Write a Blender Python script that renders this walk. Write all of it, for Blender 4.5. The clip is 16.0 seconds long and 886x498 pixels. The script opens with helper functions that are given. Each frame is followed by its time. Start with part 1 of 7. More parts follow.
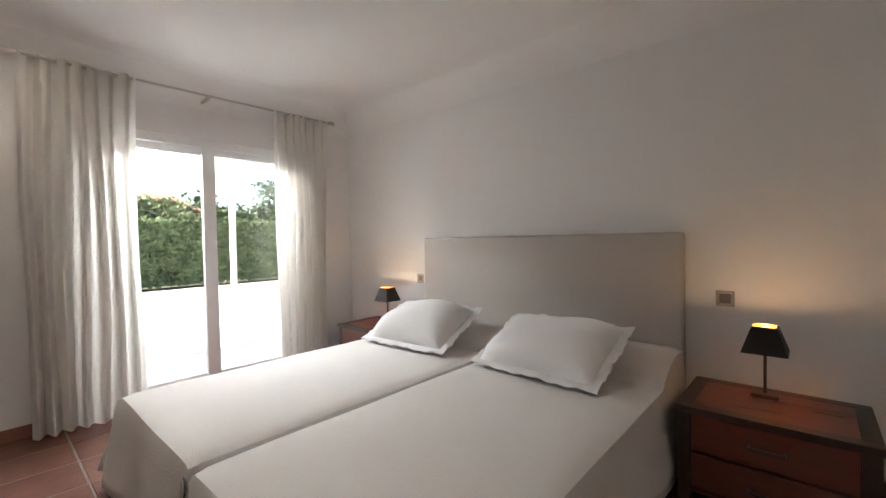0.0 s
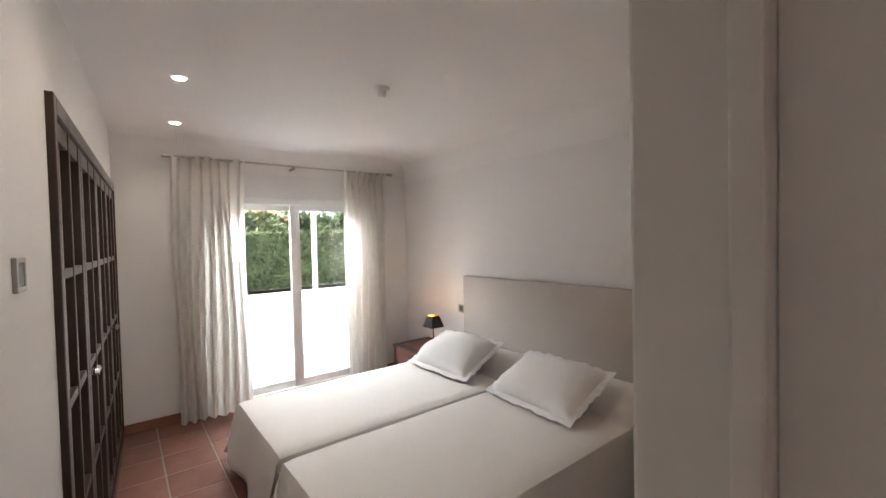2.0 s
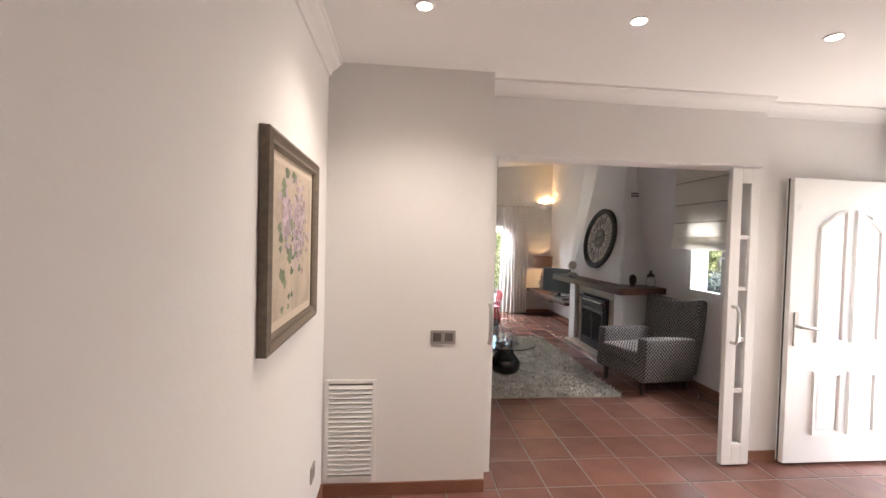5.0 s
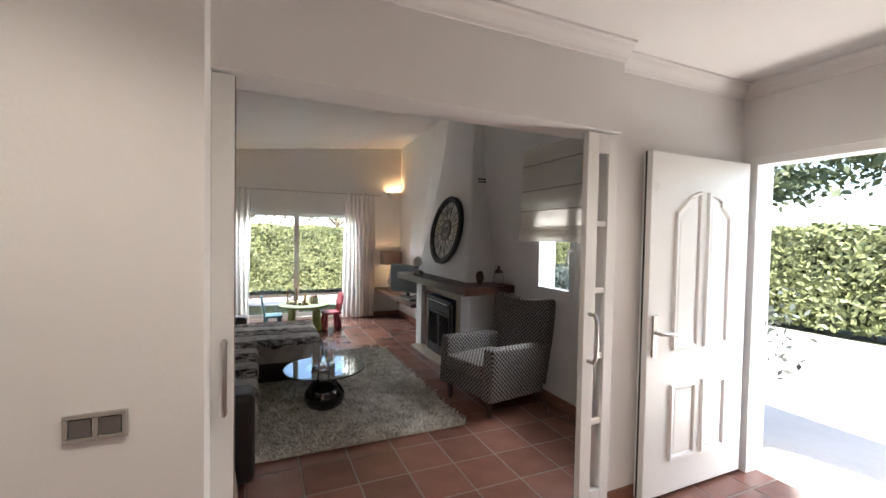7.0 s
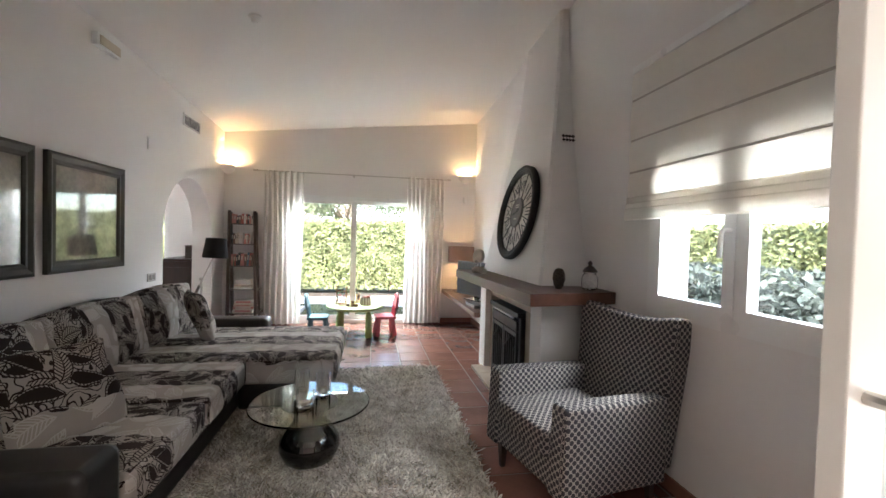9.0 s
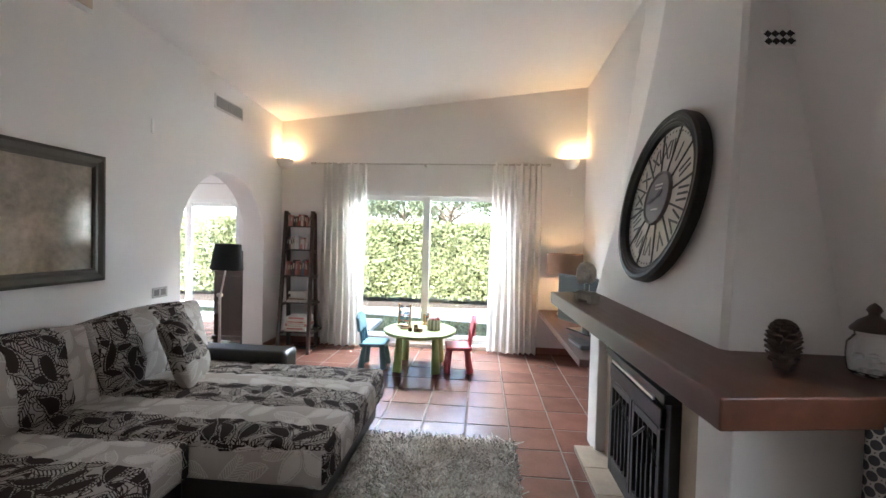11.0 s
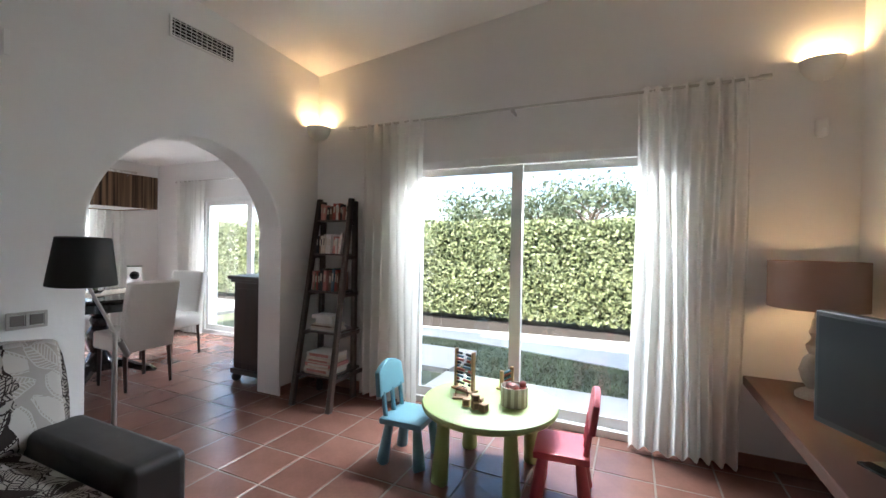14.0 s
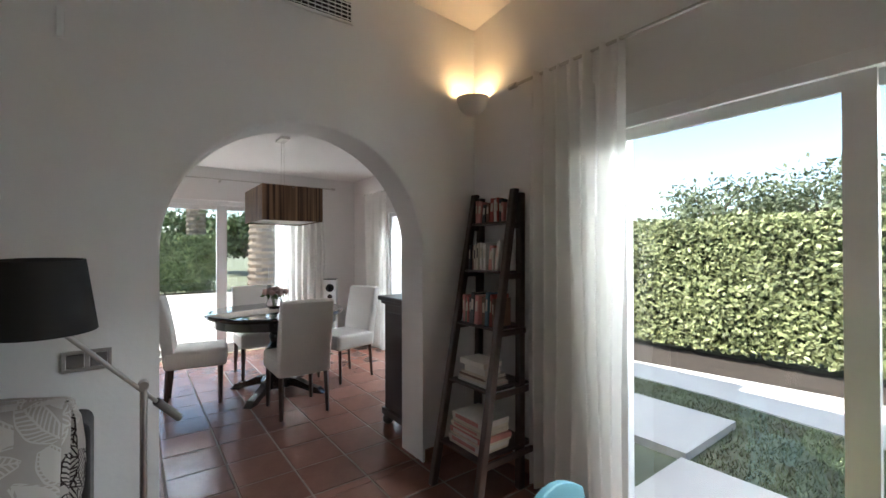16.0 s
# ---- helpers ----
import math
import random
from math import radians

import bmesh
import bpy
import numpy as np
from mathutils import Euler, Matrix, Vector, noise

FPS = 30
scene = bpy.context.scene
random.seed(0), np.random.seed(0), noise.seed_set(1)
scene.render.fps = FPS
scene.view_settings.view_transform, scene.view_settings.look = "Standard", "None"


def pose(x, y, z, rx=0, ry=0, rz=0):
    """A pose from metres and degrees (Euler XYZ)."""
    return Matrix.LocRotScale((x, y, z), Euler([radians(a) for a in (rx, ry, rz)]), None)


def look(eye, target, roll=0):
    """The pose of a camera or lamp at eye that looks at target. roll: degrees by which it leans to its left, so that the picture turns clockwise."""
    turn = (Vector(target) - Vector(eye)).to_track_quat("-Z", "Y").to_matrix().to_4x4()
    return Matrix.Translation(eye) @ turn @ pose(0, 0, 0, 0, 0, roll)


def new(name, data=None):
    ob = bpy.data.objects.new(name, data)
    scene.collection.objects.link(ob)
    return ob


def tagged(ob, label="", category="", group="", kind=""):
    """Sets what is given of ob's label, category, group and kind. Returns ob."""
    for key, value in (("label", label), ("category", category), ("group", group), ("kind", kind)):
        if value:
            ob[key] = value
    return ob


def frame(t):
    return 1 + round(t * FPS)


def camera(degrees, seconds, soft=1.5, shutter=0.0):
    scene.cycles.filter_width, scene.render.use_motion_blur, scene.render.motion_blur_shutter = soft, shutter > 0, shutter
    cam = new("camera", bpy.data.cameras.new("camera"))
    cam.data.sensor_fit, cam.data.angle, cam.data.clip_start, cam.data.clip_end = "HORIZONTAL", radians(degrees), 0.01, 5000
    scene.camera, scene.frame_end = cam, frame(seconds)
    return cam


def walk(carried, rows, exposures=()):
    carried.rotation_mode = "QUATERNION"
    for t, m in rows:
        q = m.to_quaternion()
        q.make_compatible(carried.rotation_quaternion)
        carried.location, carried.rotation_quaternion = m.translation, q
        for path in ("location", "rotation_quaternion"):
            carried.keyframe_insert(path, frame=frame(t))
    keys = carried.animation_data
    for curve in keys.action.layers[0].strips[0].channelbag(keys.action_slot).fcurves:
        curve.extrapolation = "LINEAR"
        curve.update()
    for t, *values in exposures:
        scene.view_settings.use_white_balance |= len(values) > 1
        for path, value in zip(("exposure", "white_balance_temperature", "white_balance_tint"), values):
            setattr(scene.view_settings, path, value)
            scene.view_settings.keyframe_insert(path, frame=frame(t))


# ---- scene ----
cam = camera(94.0, 16.0)
PATH = [
    (0, (-0.608, -0.058, 1.166), (-1.939, 1.435, 1.122), -1.1),
    (0.5, (-0.455, -0.043, 1.263), (-1.808, 1.429, 1.216), -1.1),
    (1, (-0.258, -0.097, 1.431), (-1.685, 1.302, 1.366), -1.2),
    (1.5, (-0.078, -0.153, 1.547), (-1.629, 1.109, 1.481), -1.4),
    (2, (0.078, -0.244, 1.564), (-1.498, 0.988, 1.512), -1.3),
    (2.5, (0.214, -0.366, 1.572), (-1.27, 0.973, 1.515), -1.0),
    (3, (0.371, -0.48, 1.568), (-0.857, 1.097, 1.498), -0.2),
    (3.5, (0.446, -0.603, 1.546), (-0.456, 1.18, 1.463), 0.5),
    (4, (0.51, -0.583, 1.54), (0.0, 1.349, 1.456), 1.1),
    (4.5, (0.557, -0.473, 1.537), (0.389, 1.518, 1.46), 1.4),
    (5, (0.587, -0.301, 1.549), (0.784, 1.689, 1.5), 1.5),
    (5.2, (0.608, -0.227, 1.553), (0.961, 1.742, 1.52), 1.6),
    (7.5, (1.512, 0.969, 1.498), (2.329, 2.794, 1.434), 1.1),
    (8, (1.719, 1.268, 1.432), (2.415, 3.142, 1.381), 1.7),
    (8.5, (1.927, 1.556, 1.375), (2.465, 3.482, 1.332), 1.7),
    (9, (2.138, 1.854, 1.354), (2.485, 3.824, 1.304), 1.6),
    (11.5, (2.611, 3.681, 1.383), (2.344, 5.664, 1.337), 1.3),
    (12, (2.648, 4.067, 1.385), (2.303, 6.04, 1.367), 1.2),
    (12.5, (2.669, 4.435, 1.388), (2.254, 6.396, 1.387), 1.2),
    (13, (2.665, 4.787, 1.357), (2.16, 6.725, 1.364), 1.1),
    (13.5, (2.654, 5.094, 1.317), (2.014, 6.988, 1.322), 0.9),
    (14, (2.674, 5.404, 1.29), (1.839, 7.222, 1.271), 1.0),
    (14.5, (2.65, 5.726, 1.291), (1.641, 7.452, 1.259), 0.9),
    (15, (2.53, 5.996, 1.297), (1.324, 7.591, 1.266), 0.6),
    (15.5, (2.373, 6.271, 1.334), (0.959, 7.685, 1.302), 0.7),
    (16, (2.149, 6.538, 1.313), (0.544, 7.732, 1.325), -0.2),
]
walk(cam, [(t, look(eye, target, roll)) for t, eye, target, roll in PATH],
     [(0, 2.15, 6500, 10), (2.0, 2.35, 6550, 11), (3.5, 2.5, 6550, 13), (5, 2.85, 6500, 13), (7.5, 2.28, 6350, 9), (9, 3.15, 6300, 8), (11.5, 3.15, 6000, 8), (13, 2.65, 5950, 7), (14.5, 2.1, 6050, 7), (16, 1.75, 6200, 6)])

# ---- world, sun, lights ----
HALL_SPOT, BED_SPOT, SCONCE, TABLE_LAMP, BEDSIDE = 8.0, 3.0, 1.1, 2.8, 0.4  # watts
SUN_EL, SUN_AZ = radians(57), radians(205)  # azimuth clockwise from +y: the sun stands behind the house, to -y and -x
world = bpy.data.worlds.new("sky")
scene.world = world
world.use_nodes = True
wn = world.node_tree.nodes
sky = wn.new("ShaderNodeTexSky")
sky.sky_type, sky.sun_disc = "NISHITA", False
sky.sun_elevation, sky.sun_rotation = SUN_EL, SUN_AZ
world.node_tree.links.new(sky.outputs[0], wn["Background"].inputs[0])
wn["Background"].inputs[1].default_value = 0.13
sun = new("sun", bpy.data.lights.new("sun", "SUN"))
sun.data.energy, sun.data.angle, sun.data.color = 4.4, radians(0.5), (1, 0.95, 0.87)
sdir = Vector((math.sin(SUN_AZ) * math.cos(SUN_EL), math.cos(SUN_AZ) * math.cos(SUN_EL), math.sin(SUN_EL)))
sun.matrix_world = look(sdir * 30, (0, 0, 0))


def point_lamp(name, place, watts, color=(1, 0.62, 0.3), radius=0.02):
    lamp = new(name, bpy.data.lights.new(name, "POINT"))
    lamp.data.energy, lamp.data.color, lamp.data.shadow_soft_size = watts, color, radius
    lamp.location = place
    return lamp


def spot_lamp(name, place, watts, color=(1, 0.87, 0.75)):
    lamp = new(name, bpy.data.lights.new(name, "SPOT"))
    lamp.data.energy, lamp.data.color, lamp.data.shadow_soft_size = watts, color, 0.03
    lamp.data.spot_size, lamp.data.spot_blend = radians(130), 1.0
    lamp.location = place
    return lamp


def window_light(name, place, target, w, h, watts, color=(0.93, 0.97, 1.0)):
    lamp = new(name, bpy.data.lights.new(name, "AREA"))
    lamp.data.shape, lamp.data.size, lamp.data.size_y = "RECTANGLE", w, h
    lamp.data.energy, lamp.data.color = watts, color
    lamp.matrix_world = look(place, target)
    return lamp


# stand-in daylight: added lamps under the eaves, just outside each opening, shining inwards
window_light("daylight_bedroom", (-4.62, 1.2, 2.12), (-1.0, 1.2, 0.7), 1.3, 0.22, 36)
window_light("daylight_living", (1.9, 8.80, 2.08), (1.9, 4.0, 0.6), 1.4, 0.22, 42)
window_light("daylight_dining_north", (-1.9, 9.85, 2.4), (-1.9, 7.8, 0.0), 1.7, 0.5, 40)
window_light("daylight_dining_west", (-4.5, 7.1, 2.4), (-2.4, 7.1, 0.0), 2.4, 0.6, 70)
window_light("daylight_entrance", (5.2, 1.9, 2.5), (2.0, 1.2, 0.6), 0.9, 0.5, 7)
# added lamp in place of light thrown up by sunlit paving before the entrance
window_light("forecourt_light", (5.1, 1.9, 0.12), (1.6, 0.9, 2.2), 1.0, 0.5, 12, (1.0, 0.9, 0.8))
window_light("daylight_side_window", (4.5, 3.47, 2.35), (3.6, 3.47, 1.2), 1.2, 0.4, 13)


# ---- materials ----
def material(name, color, rough=0.6, metal=0.0, vary=0.06, scale=8.0, bump=0.0, bump_scale=60.0, spec=0.5, second=None, coat=0.0, stretch=(1, 1, 1), island=0.0, rand=0.0, sheen=0.0):
    """A surface with two scales of variation and a fine relief."""
    m = bpy.data.materials.new(name)
    m.use_nodes = True
    n, l = m.node_tree.nodes, m.node_tree.links
    b = n["Principled BSDF"]
    b.inputs["Roughness"].default_value, b.inputs["Metallic"].default_value = rough, metal
    b.inputs["Specular IOR Level"].default_value, b.inputs["Coat Weight"].default_value = spec, coat
    b.inputs["Sheen Weight"].default_value = sheen
    co = n.new("ShaderNodeTexCoord")
    mp = n.new("ShaderNodeMapping")
    mp.inputs["Scale"].default_value = stretch
    l.new(co.outputs["Object"], mp.inputs[0])
    big, fine = n.new("ShaderNodeTexNoise"), n.new("ShaderNodeTexNoise")
    for tex, s, d in ((big, scale, 3), (fine, scale * 9, 2)):
        tex.inputs["Scale"].default_value, tex.inputs["Detail"].default_value = s, d
        l.new(mp.outputs[0], tex.inputs["Vector"])
    mix = n.new("ShaderNodeMix")
    mix.data_type = "RGBA"
    lo = tuple(max(0, c * (1 - 2.2 * vary)) for c in color)
    hi = second or tuple(min(1, c * (1 + 1.6 * vary)) for c in color)
    mix.inputs[6].default_value, mix.inputs[7].default_value = (*lo, 1), (*hi, 1)
    add = n.new("ShaderNodeMath")
    add.operation, add.inputs[1].default_value = "MULTIPLY_ADD", 0.35
    l.new(fine.outputs[0], add.inputs[0])
    sub = n.new("ShaderNodeMath")
    sub.operation, sub.inputs[1].default_value = "SUBTRACT", 0.175
    l.new(big.outputs[0], sub.inputs[0])
    l.new(sub.outputs[0], add.inputs[2])
    fac = add.outputs[0]
    if island or rand:
        src = n.new("ShaderNodeNewGeometry").outputs["Random Per Island"] if island else n.new("ShaderNodeObjectInfo").outputs["Random"]
        sh = n.new("ShaderNodeMath")
        sh.operation, sh.inputs[1].default_value = "MULTIPLY_ADD", island or rand
        l.new(src, sh.inputs[0])
        off = n.new("ShaderNodeMath")
        off.operation, off.inputs[1].default_value = "SUBTRACT", (island or rand) / 2
        l.new(fac, off.inputs[0])
        l.new(off.outputs[0], sh.inputs[2])
        fac = sh.outputs[0]
    l.new(fac, mix.inputs[0])
    l.new(mix.outputs[2], b.inputs["Base Color"])
    rr = n.new("ShaderNodeMapRange")
    rr.inputs[3].default_value, rr.inputs[4].default_value = max(0.0, rough - 0.08), min(1, rough + 0.08)
    l.new(big.outputs[0], rr.inputs[0])
    l.new(rr.outputs[0], b.inputs["Roughness"])
    if bump:
        t = n.new("ShaderNodeTexNoise")
        t.inputs["Scale"].default_value, t.inputs["Detail"].default_value = bump_scale, 3
        l.new(mp.outputs[0], t.inputs["Vector"])
        bp = n.new("ShaderNodeBump")
        bp.inputs["Strength"].default_value, bp.inputs["Distance"].default_value = bump, 0.01
        l.new(t.outputs[0], bp.inputs["Height"])
        l.new(bp.outputs[0], b.inputs["Normal"])
    return m


def glow(name, color, strength):
    m = bpy.data.materials.new(name)
    m.use_nodes = True
    b = m.node_tree.nodes["Principled BSDF"]
    b.inputs["Base Color"].default_value = (0.8, 0.8, 0.8, 1)
    b.inputs["Emission Color"].default_value, b.inputs["Emission Strength"].default_value = (*color, 1), strength
    return m


def glass(name, color=(1, 1, 1), ior=1.45, rough=0.0):
    m = bpy.data.materials.new(name)
    m.use_nodes = True
    b = m.node_tree.nodes["Principled BSDF"]
    b.inputs["Base Color"].default_value = (*color, 1)
    b.inputs["Transmission Weight"].default_value, b.inputs["Roughness"].default_value, b.inputs["IOR"].default_value = 1, rough, ior
    return m


def cloth(name, color, through_share, weave=900.0, bump=0.15, see_through=0.0):
    """A thin woven cloth that lets part of the light pass, some of it straight between its threads."""
    m = material(name, color, 0.9, 0, 0.03, 5, bump, weave, 0.1)
    n, l = m.node_tree.nodes, m.node_tree.links
    tr, mx = n.new("ShaderNodeBsdfTranslucent"), n.new("ShaderNodeMixShader")
    tr.inputs[0].default_value = (*[min(1, c * 1.05) for c in color], 1)
    mx.inputs[0].default_value = through_share
    l.new(n["Principled BSDF"].outputs[0], mx.inputs[1])
    l.new(tr.outputs[0], mx.inputs[2])
    out = mx.outputs[0]
    if see_through:
        gap, both = n.new("ShaderNodeBsdfTransparent"), n.new("ShaderNodeMixShader")
        both.inputs[0].default_value = see_through
        l.new(out, both.inputs[1])
        l.new(gap.outputs[0], both.inputs[2])
        out = both.outputs[0]
    l.new(out, n["Material Output"].inputs[0])
    return m


def mnode(m, op, a, b=None, c=None):
    """A math node of the material; a, b and c are numbers or sockets."""
    nd = m.node_tree.nodes.new("ShaderNodeMath")
    nd.operation = op
    for i, v in enumerate((a, b, c)):
        if v is None:
            continue
        if isinstance(v, (int, float)):
            nd.inputs[i].default_value = v
        else:
            m.node_tree.links.new(v, nd.inputs[i])
    return nd.outputs[0]


def mixcol(m, fac, a, b):
    nd = m.node_tree.nodes.new("ShaderNodeMix")
    nd.data_type = "RGBA"
    for i, v in ((0, fac), (6, a), (7, b)):
        if isinstance(v, tuple):
            nd.inputs[i].default_value = (*v, 1)
        elif isinstance(v, (int, float)):
            nd.inputs[i].default_value = v
        else:
            m.node_tree.links.new(v, nd.inputs[i])
    return nd.outputs[2]


def uv_of(m, sx=1.0, sy=1.0, turn=0.0):
    n, l = m.node_tree.nodes, m.node_tree.links
    tc, mp, sp = n.new("ShaderNodeTexCoord"), n.new("ShaderNodeMapping"), n.new("ShaderNodeSeparateXYZ")
    mp.inputs["Scale"].default_value = (sx, sy, 1)
    mp.inputs["Rotation"].default_value = (0, 0, radians(turn))
    l.new(tc.outputs["UV"], mp.inputs[0])
    l.new(mp.outputs[0], sp.inputs[0])
    return mp.outputs[0], sp.outputs[0], sp.outputs[1]


def lattice_fabric():
    """Dark navy weave with a lattice of pale four-pointed rings."""
    m = material("lattice_fabric", (0.05, 0.048, 0.055), 0.9, 0, 0.1, 6, 0.2, 700, 0.15)
    n, l = m.node_tree.nodes, m.node_tree.links
    _, u, v = uv_of(m, 1 / 0.027, 1 / 0.027, 45)
    a = mnode(m, "ABSOLUTE", mnode(m, "SUBTRACT", mnode(m, "FRACT", u), 0.5))
    b = mnode(m, "ABSOLUTE", mnode(m, "SUBTRACT", mnode(m, "FRACT", v), 0.5))
    d = mnode(m, "SQRT", mnode(m, "ADD", mnode(m, "POWER", mnode(m, "SUBTRACT", 0.5, a), 2), mnode(m, "POWER", mnode(m, "SUBTRACT", 0.5, b), 2)))
    star = mnode(m, "GREATER_THAN", d, 0.445)
    hole = mnode(m, "LESS_THAN", mnode(m, "ADD", a, b), 0.09)
    fac = mnode(m, "MULTIPLY", star, mnode(m, "SUBTRACT", 1.0, hole))
    old = n["Principled BSDF"].inputs["Base Color"].links[0].from_socket
    l.new(mixcol(m, fac, old, (0.36, 0.325, 0.30)), n["Principled BSDF"].inputs["Base Color"])
    return m


def leaf_layer(m, vec, scale, length, width, seed_turn):
    """Veined leaves, one in each cell, each turned its own way: (ink, inside) masks."""
    n, l = m.node_tree.nodes, m.node_tree.links
    vor = n.new("ShaderNodeTexVoronoi")
    vor.voronoi_dimensions = "2D"
    vor.inputs["Scale"].default_value, vor.inputs["Randomness"].default_value = scale, 0.7
    l.new(vec, vor.inputs["Vector"])
    off = n.new("ShaderNodeVectorMath")
    off.operation = "SUBTRACT"
    l.new(vec, off.inputs[0])
    l.new(vor.outputs["Position"], off.inputs[1])
    rnd, xy = n.new("ShaderNodeSeparateColor"), n.new("ShaderNodeSeparateXYZ")
    l.new(vor.outputs["Color"], rnd.inputs[0])
    l.new(off.outputs[0], xy.inputs[0])
    ang = mnode(m, "MULTIPLY_ADD", rnd.outputs[0], 6.28, seed_turn)
    c, s = mnode(m, "COSINE", ang), mnode(m, "SINE", ang)
    x = mnode(m, "ADD", mnode(m, "MULTIPLY", xy.outputs[0], c), mnode(m, "MULTIPLY", xy.outputs[1], s))
    y = mnode(m, "SUBTRACT", mnode(m, "MULTIPLY", xy.outputs[1], c), mnode(m, "MULTIPLY", xy.outputs[0], s))
    # a bent spine, a lens round it
    y = mnode(m, "SUBTRACT", y, mnode(m, "MULTIPLY", mnode(m, "MULTIPLY", x, x), 2.6))
    t = mnode(m, "DIVIDE", x, length)
    half = mnode(m, "MULTIPLY", mnode(m, "SUBTRACT", 1.0, mnode(m, "MULTIPLY", t, t)), width)
    ay = mnode(m, "ABSOLUTE", y)
    gap = mnode(m, "SUBTRACT", half, ay)
    inside = mnode(m, "GREATER_THAN", gap, 0.0)
    rim = mnode(m, "LESS_THAN", gap, 0.005)
    spine = mnode(m, "LESS_THAN", ay, 0.0028)
    vein = mnode(m, "GREATER_THAN", mnode(m, "SINE", mnode(m, "MULTIPLY", mnode(m, "SUBTRACT", x, mnode(m, "MULTIPLY", ay, 0.8)), 420.0)), 0.35)
    solid = mnode(m, "GREATER_THAN", rnd.outputs[1], 0.42)
    core = mnode(m, "MULTIPLY", solid, mnode(m, "GREATER_THAN", gap, 0.011))
    ink = mnode(m, "MAXIMUM", mnode(m, "MAXIMUM", rim, spine), mnode(m, "MAXIMUM", vein, core))
    return mnode(m, "MULTIPLY", ink, inside), inside


def paisley_fabric(name="paisley_fabric"):
    """Grey-beige cloth with wide bands of dark veined leaves between bands of pale outlined flowers."""
    m = material(name, (0.36, 0.325, 0.295), 0.9, 0, 0.05, 6, 0.2, 600, 0.15)
    n, l = m.node_tree.nodes, m.node_tree.links
    vec, u, v = uv_of(m, 1.0, 1.0)
    warp = n.new("ShaderNodeTexNoise")
    warp.inputs["Scale"].default_value, warp.inputs["Detail"].default_value = 6, 2
    l.new(vec, warp.inputs["Vector"])
    add = n.new("ShaderNodeVectorMath")
    add.operation = "MULTIPLY_ADD"
    l.new(warp.outputs["Color"], add.inputs[0])
    add.inputs[1].default_value = (0.05, 0.05, 0)
    l.new(vec, add.inputs[2])
    soft = add.outputs[0]
    shifted = n.new("ShaderNodeVectorMath")
    shifted.operation, shifted.inputs[1].default_value = "ADD", (3.37, 1.71, 0)
    l.new(soft, shifted.inputs[0])
    ink_a, in_a = leaf_layer(m, soft, 8.0, 0.1, 0.04, 0.4)
    ink_b, in_b = leaf_layer(m, shifted.outputs[0], 10.0, 0.075, 0.03, 1.7)
    # curling stems between the leaves
    curl = mnode(m, "LESS_THAN", mnode(m, "ABSOLUTE", mnode(m, "SINE", mnode(m, "MULTIPLY", warp.outputs[0], 46.0))), 0.34)
    dark = mnode(m, "ADD", ink_a, mnode(m, "MULTIPLY", mnode(m, "SUBTRACT", 1.0, in_a), mnode(m, "MAXIMUM", ink_b, mnode(m, "MULTIPLY", curl, mnode(m, "SUBTRACT", 1.0, in_b)))))
    petal, _ = leaf_layer(m, shifted.outputs[0], 7.5, 0.1, 0.045, 2.6)
    petal = mnode(m, "MULTIPLY", petal, 0.6)
    wob = mnode(m, "MULTIPLY_ADD", warp.outputs[0], 0.14, v)
    band = mnode(m, "LESS_THAN", mnode(m, "FRACT", mnode(m, "MULTIPLY", wob, 1 / 0.46)), 0.6)
    old = n["Principled BSDF"].inputs["Base Color"].links[0].from_socket
    light = mixcol(m, petal, old, (0.58, 0.55, 0.52))
    plain = mixcol(m, band, light, old)
    both = mixcol(m, mnode(m, "MULTIPLY", dark, band), plain, (0.028, 0.02, 0.018))
    l.new(both, n["Principled BSDF"].inputs["Base Color"])
    return m


PLASTER = material("white_plaster", (0.78, 0.765, 0.75), 0.85, 0, 0.012, 1.2, 0.08, 45, 0.2)
CEILING = material("white_ceiling_paint", (0.8, 0.785, 0.77), 0.9, 0, 0.01, 1, 0.05, 60, 0.2)
TRIM = material("white_lacquer", (0.78, 0.77, 0.75), 0.35, 0, 0.012, 3, 0.03, 20, 0.5)
PVC = material("white_window_frame", (0.8, 0.8, 0.79), 0.3, 0, 0.01, 3, 0, 1, 0.5)
TILE = material("terracotta_tile", (0.2, 0.095, 0.072), 0.24, 0, 0.16, 5, 0.12, 14, 0.5, rand=0.55)
GROUT = material("pale_grout", (0.21, 0.155, 0.125), 0.9, 0, 0.12, 12, 0.2, 90)
SKIRT = material("terracotta_skirting", (0.24, 0.105, 0.065), 0.45, 0, 0.12, 6, 0.05, 30)
GLASS = glass("window_glass", (1, 1, 1), 1.45)
TINT = glass("table_glass", (0.85, 0.95, 0.92), 1.5)
CLEAR = glass("clear_glass", (1, 1, 1), 1.45)
CURTAIN = cloth("white_voile", (0.9, 0.89, 0.87), 0.8, see_through=0.14)
BEDCURTAIN = cloth("cream_lined_curtain", (0.84, 0.82, 0.79), 0.66, see_through=0.06)
BLIND = cloth("cream_blind_cloth", (0.9, 0.87, 0.82), 0.42)
STEEL = material("brushed_steel", (0.55, 0.53, 0.5), 0.32, 1.0, 0.05, 20)
CHROME = material("chrome", (0.75, 0.75, 0.75), 0.12, 1.0, 0.02, 10)
GREYMETAL = material("grey_switch_plate", (0.17, 0.155, 0.145), 0.45, 0.3, 0.05, 30)
DARKWOOD = material("dark_stained_wood", (0.045, 0.024, 0.017), 0.35, 0, 0.2, 3, 0.08, 40, 0.5, stretch=(6, 6, 0.6))
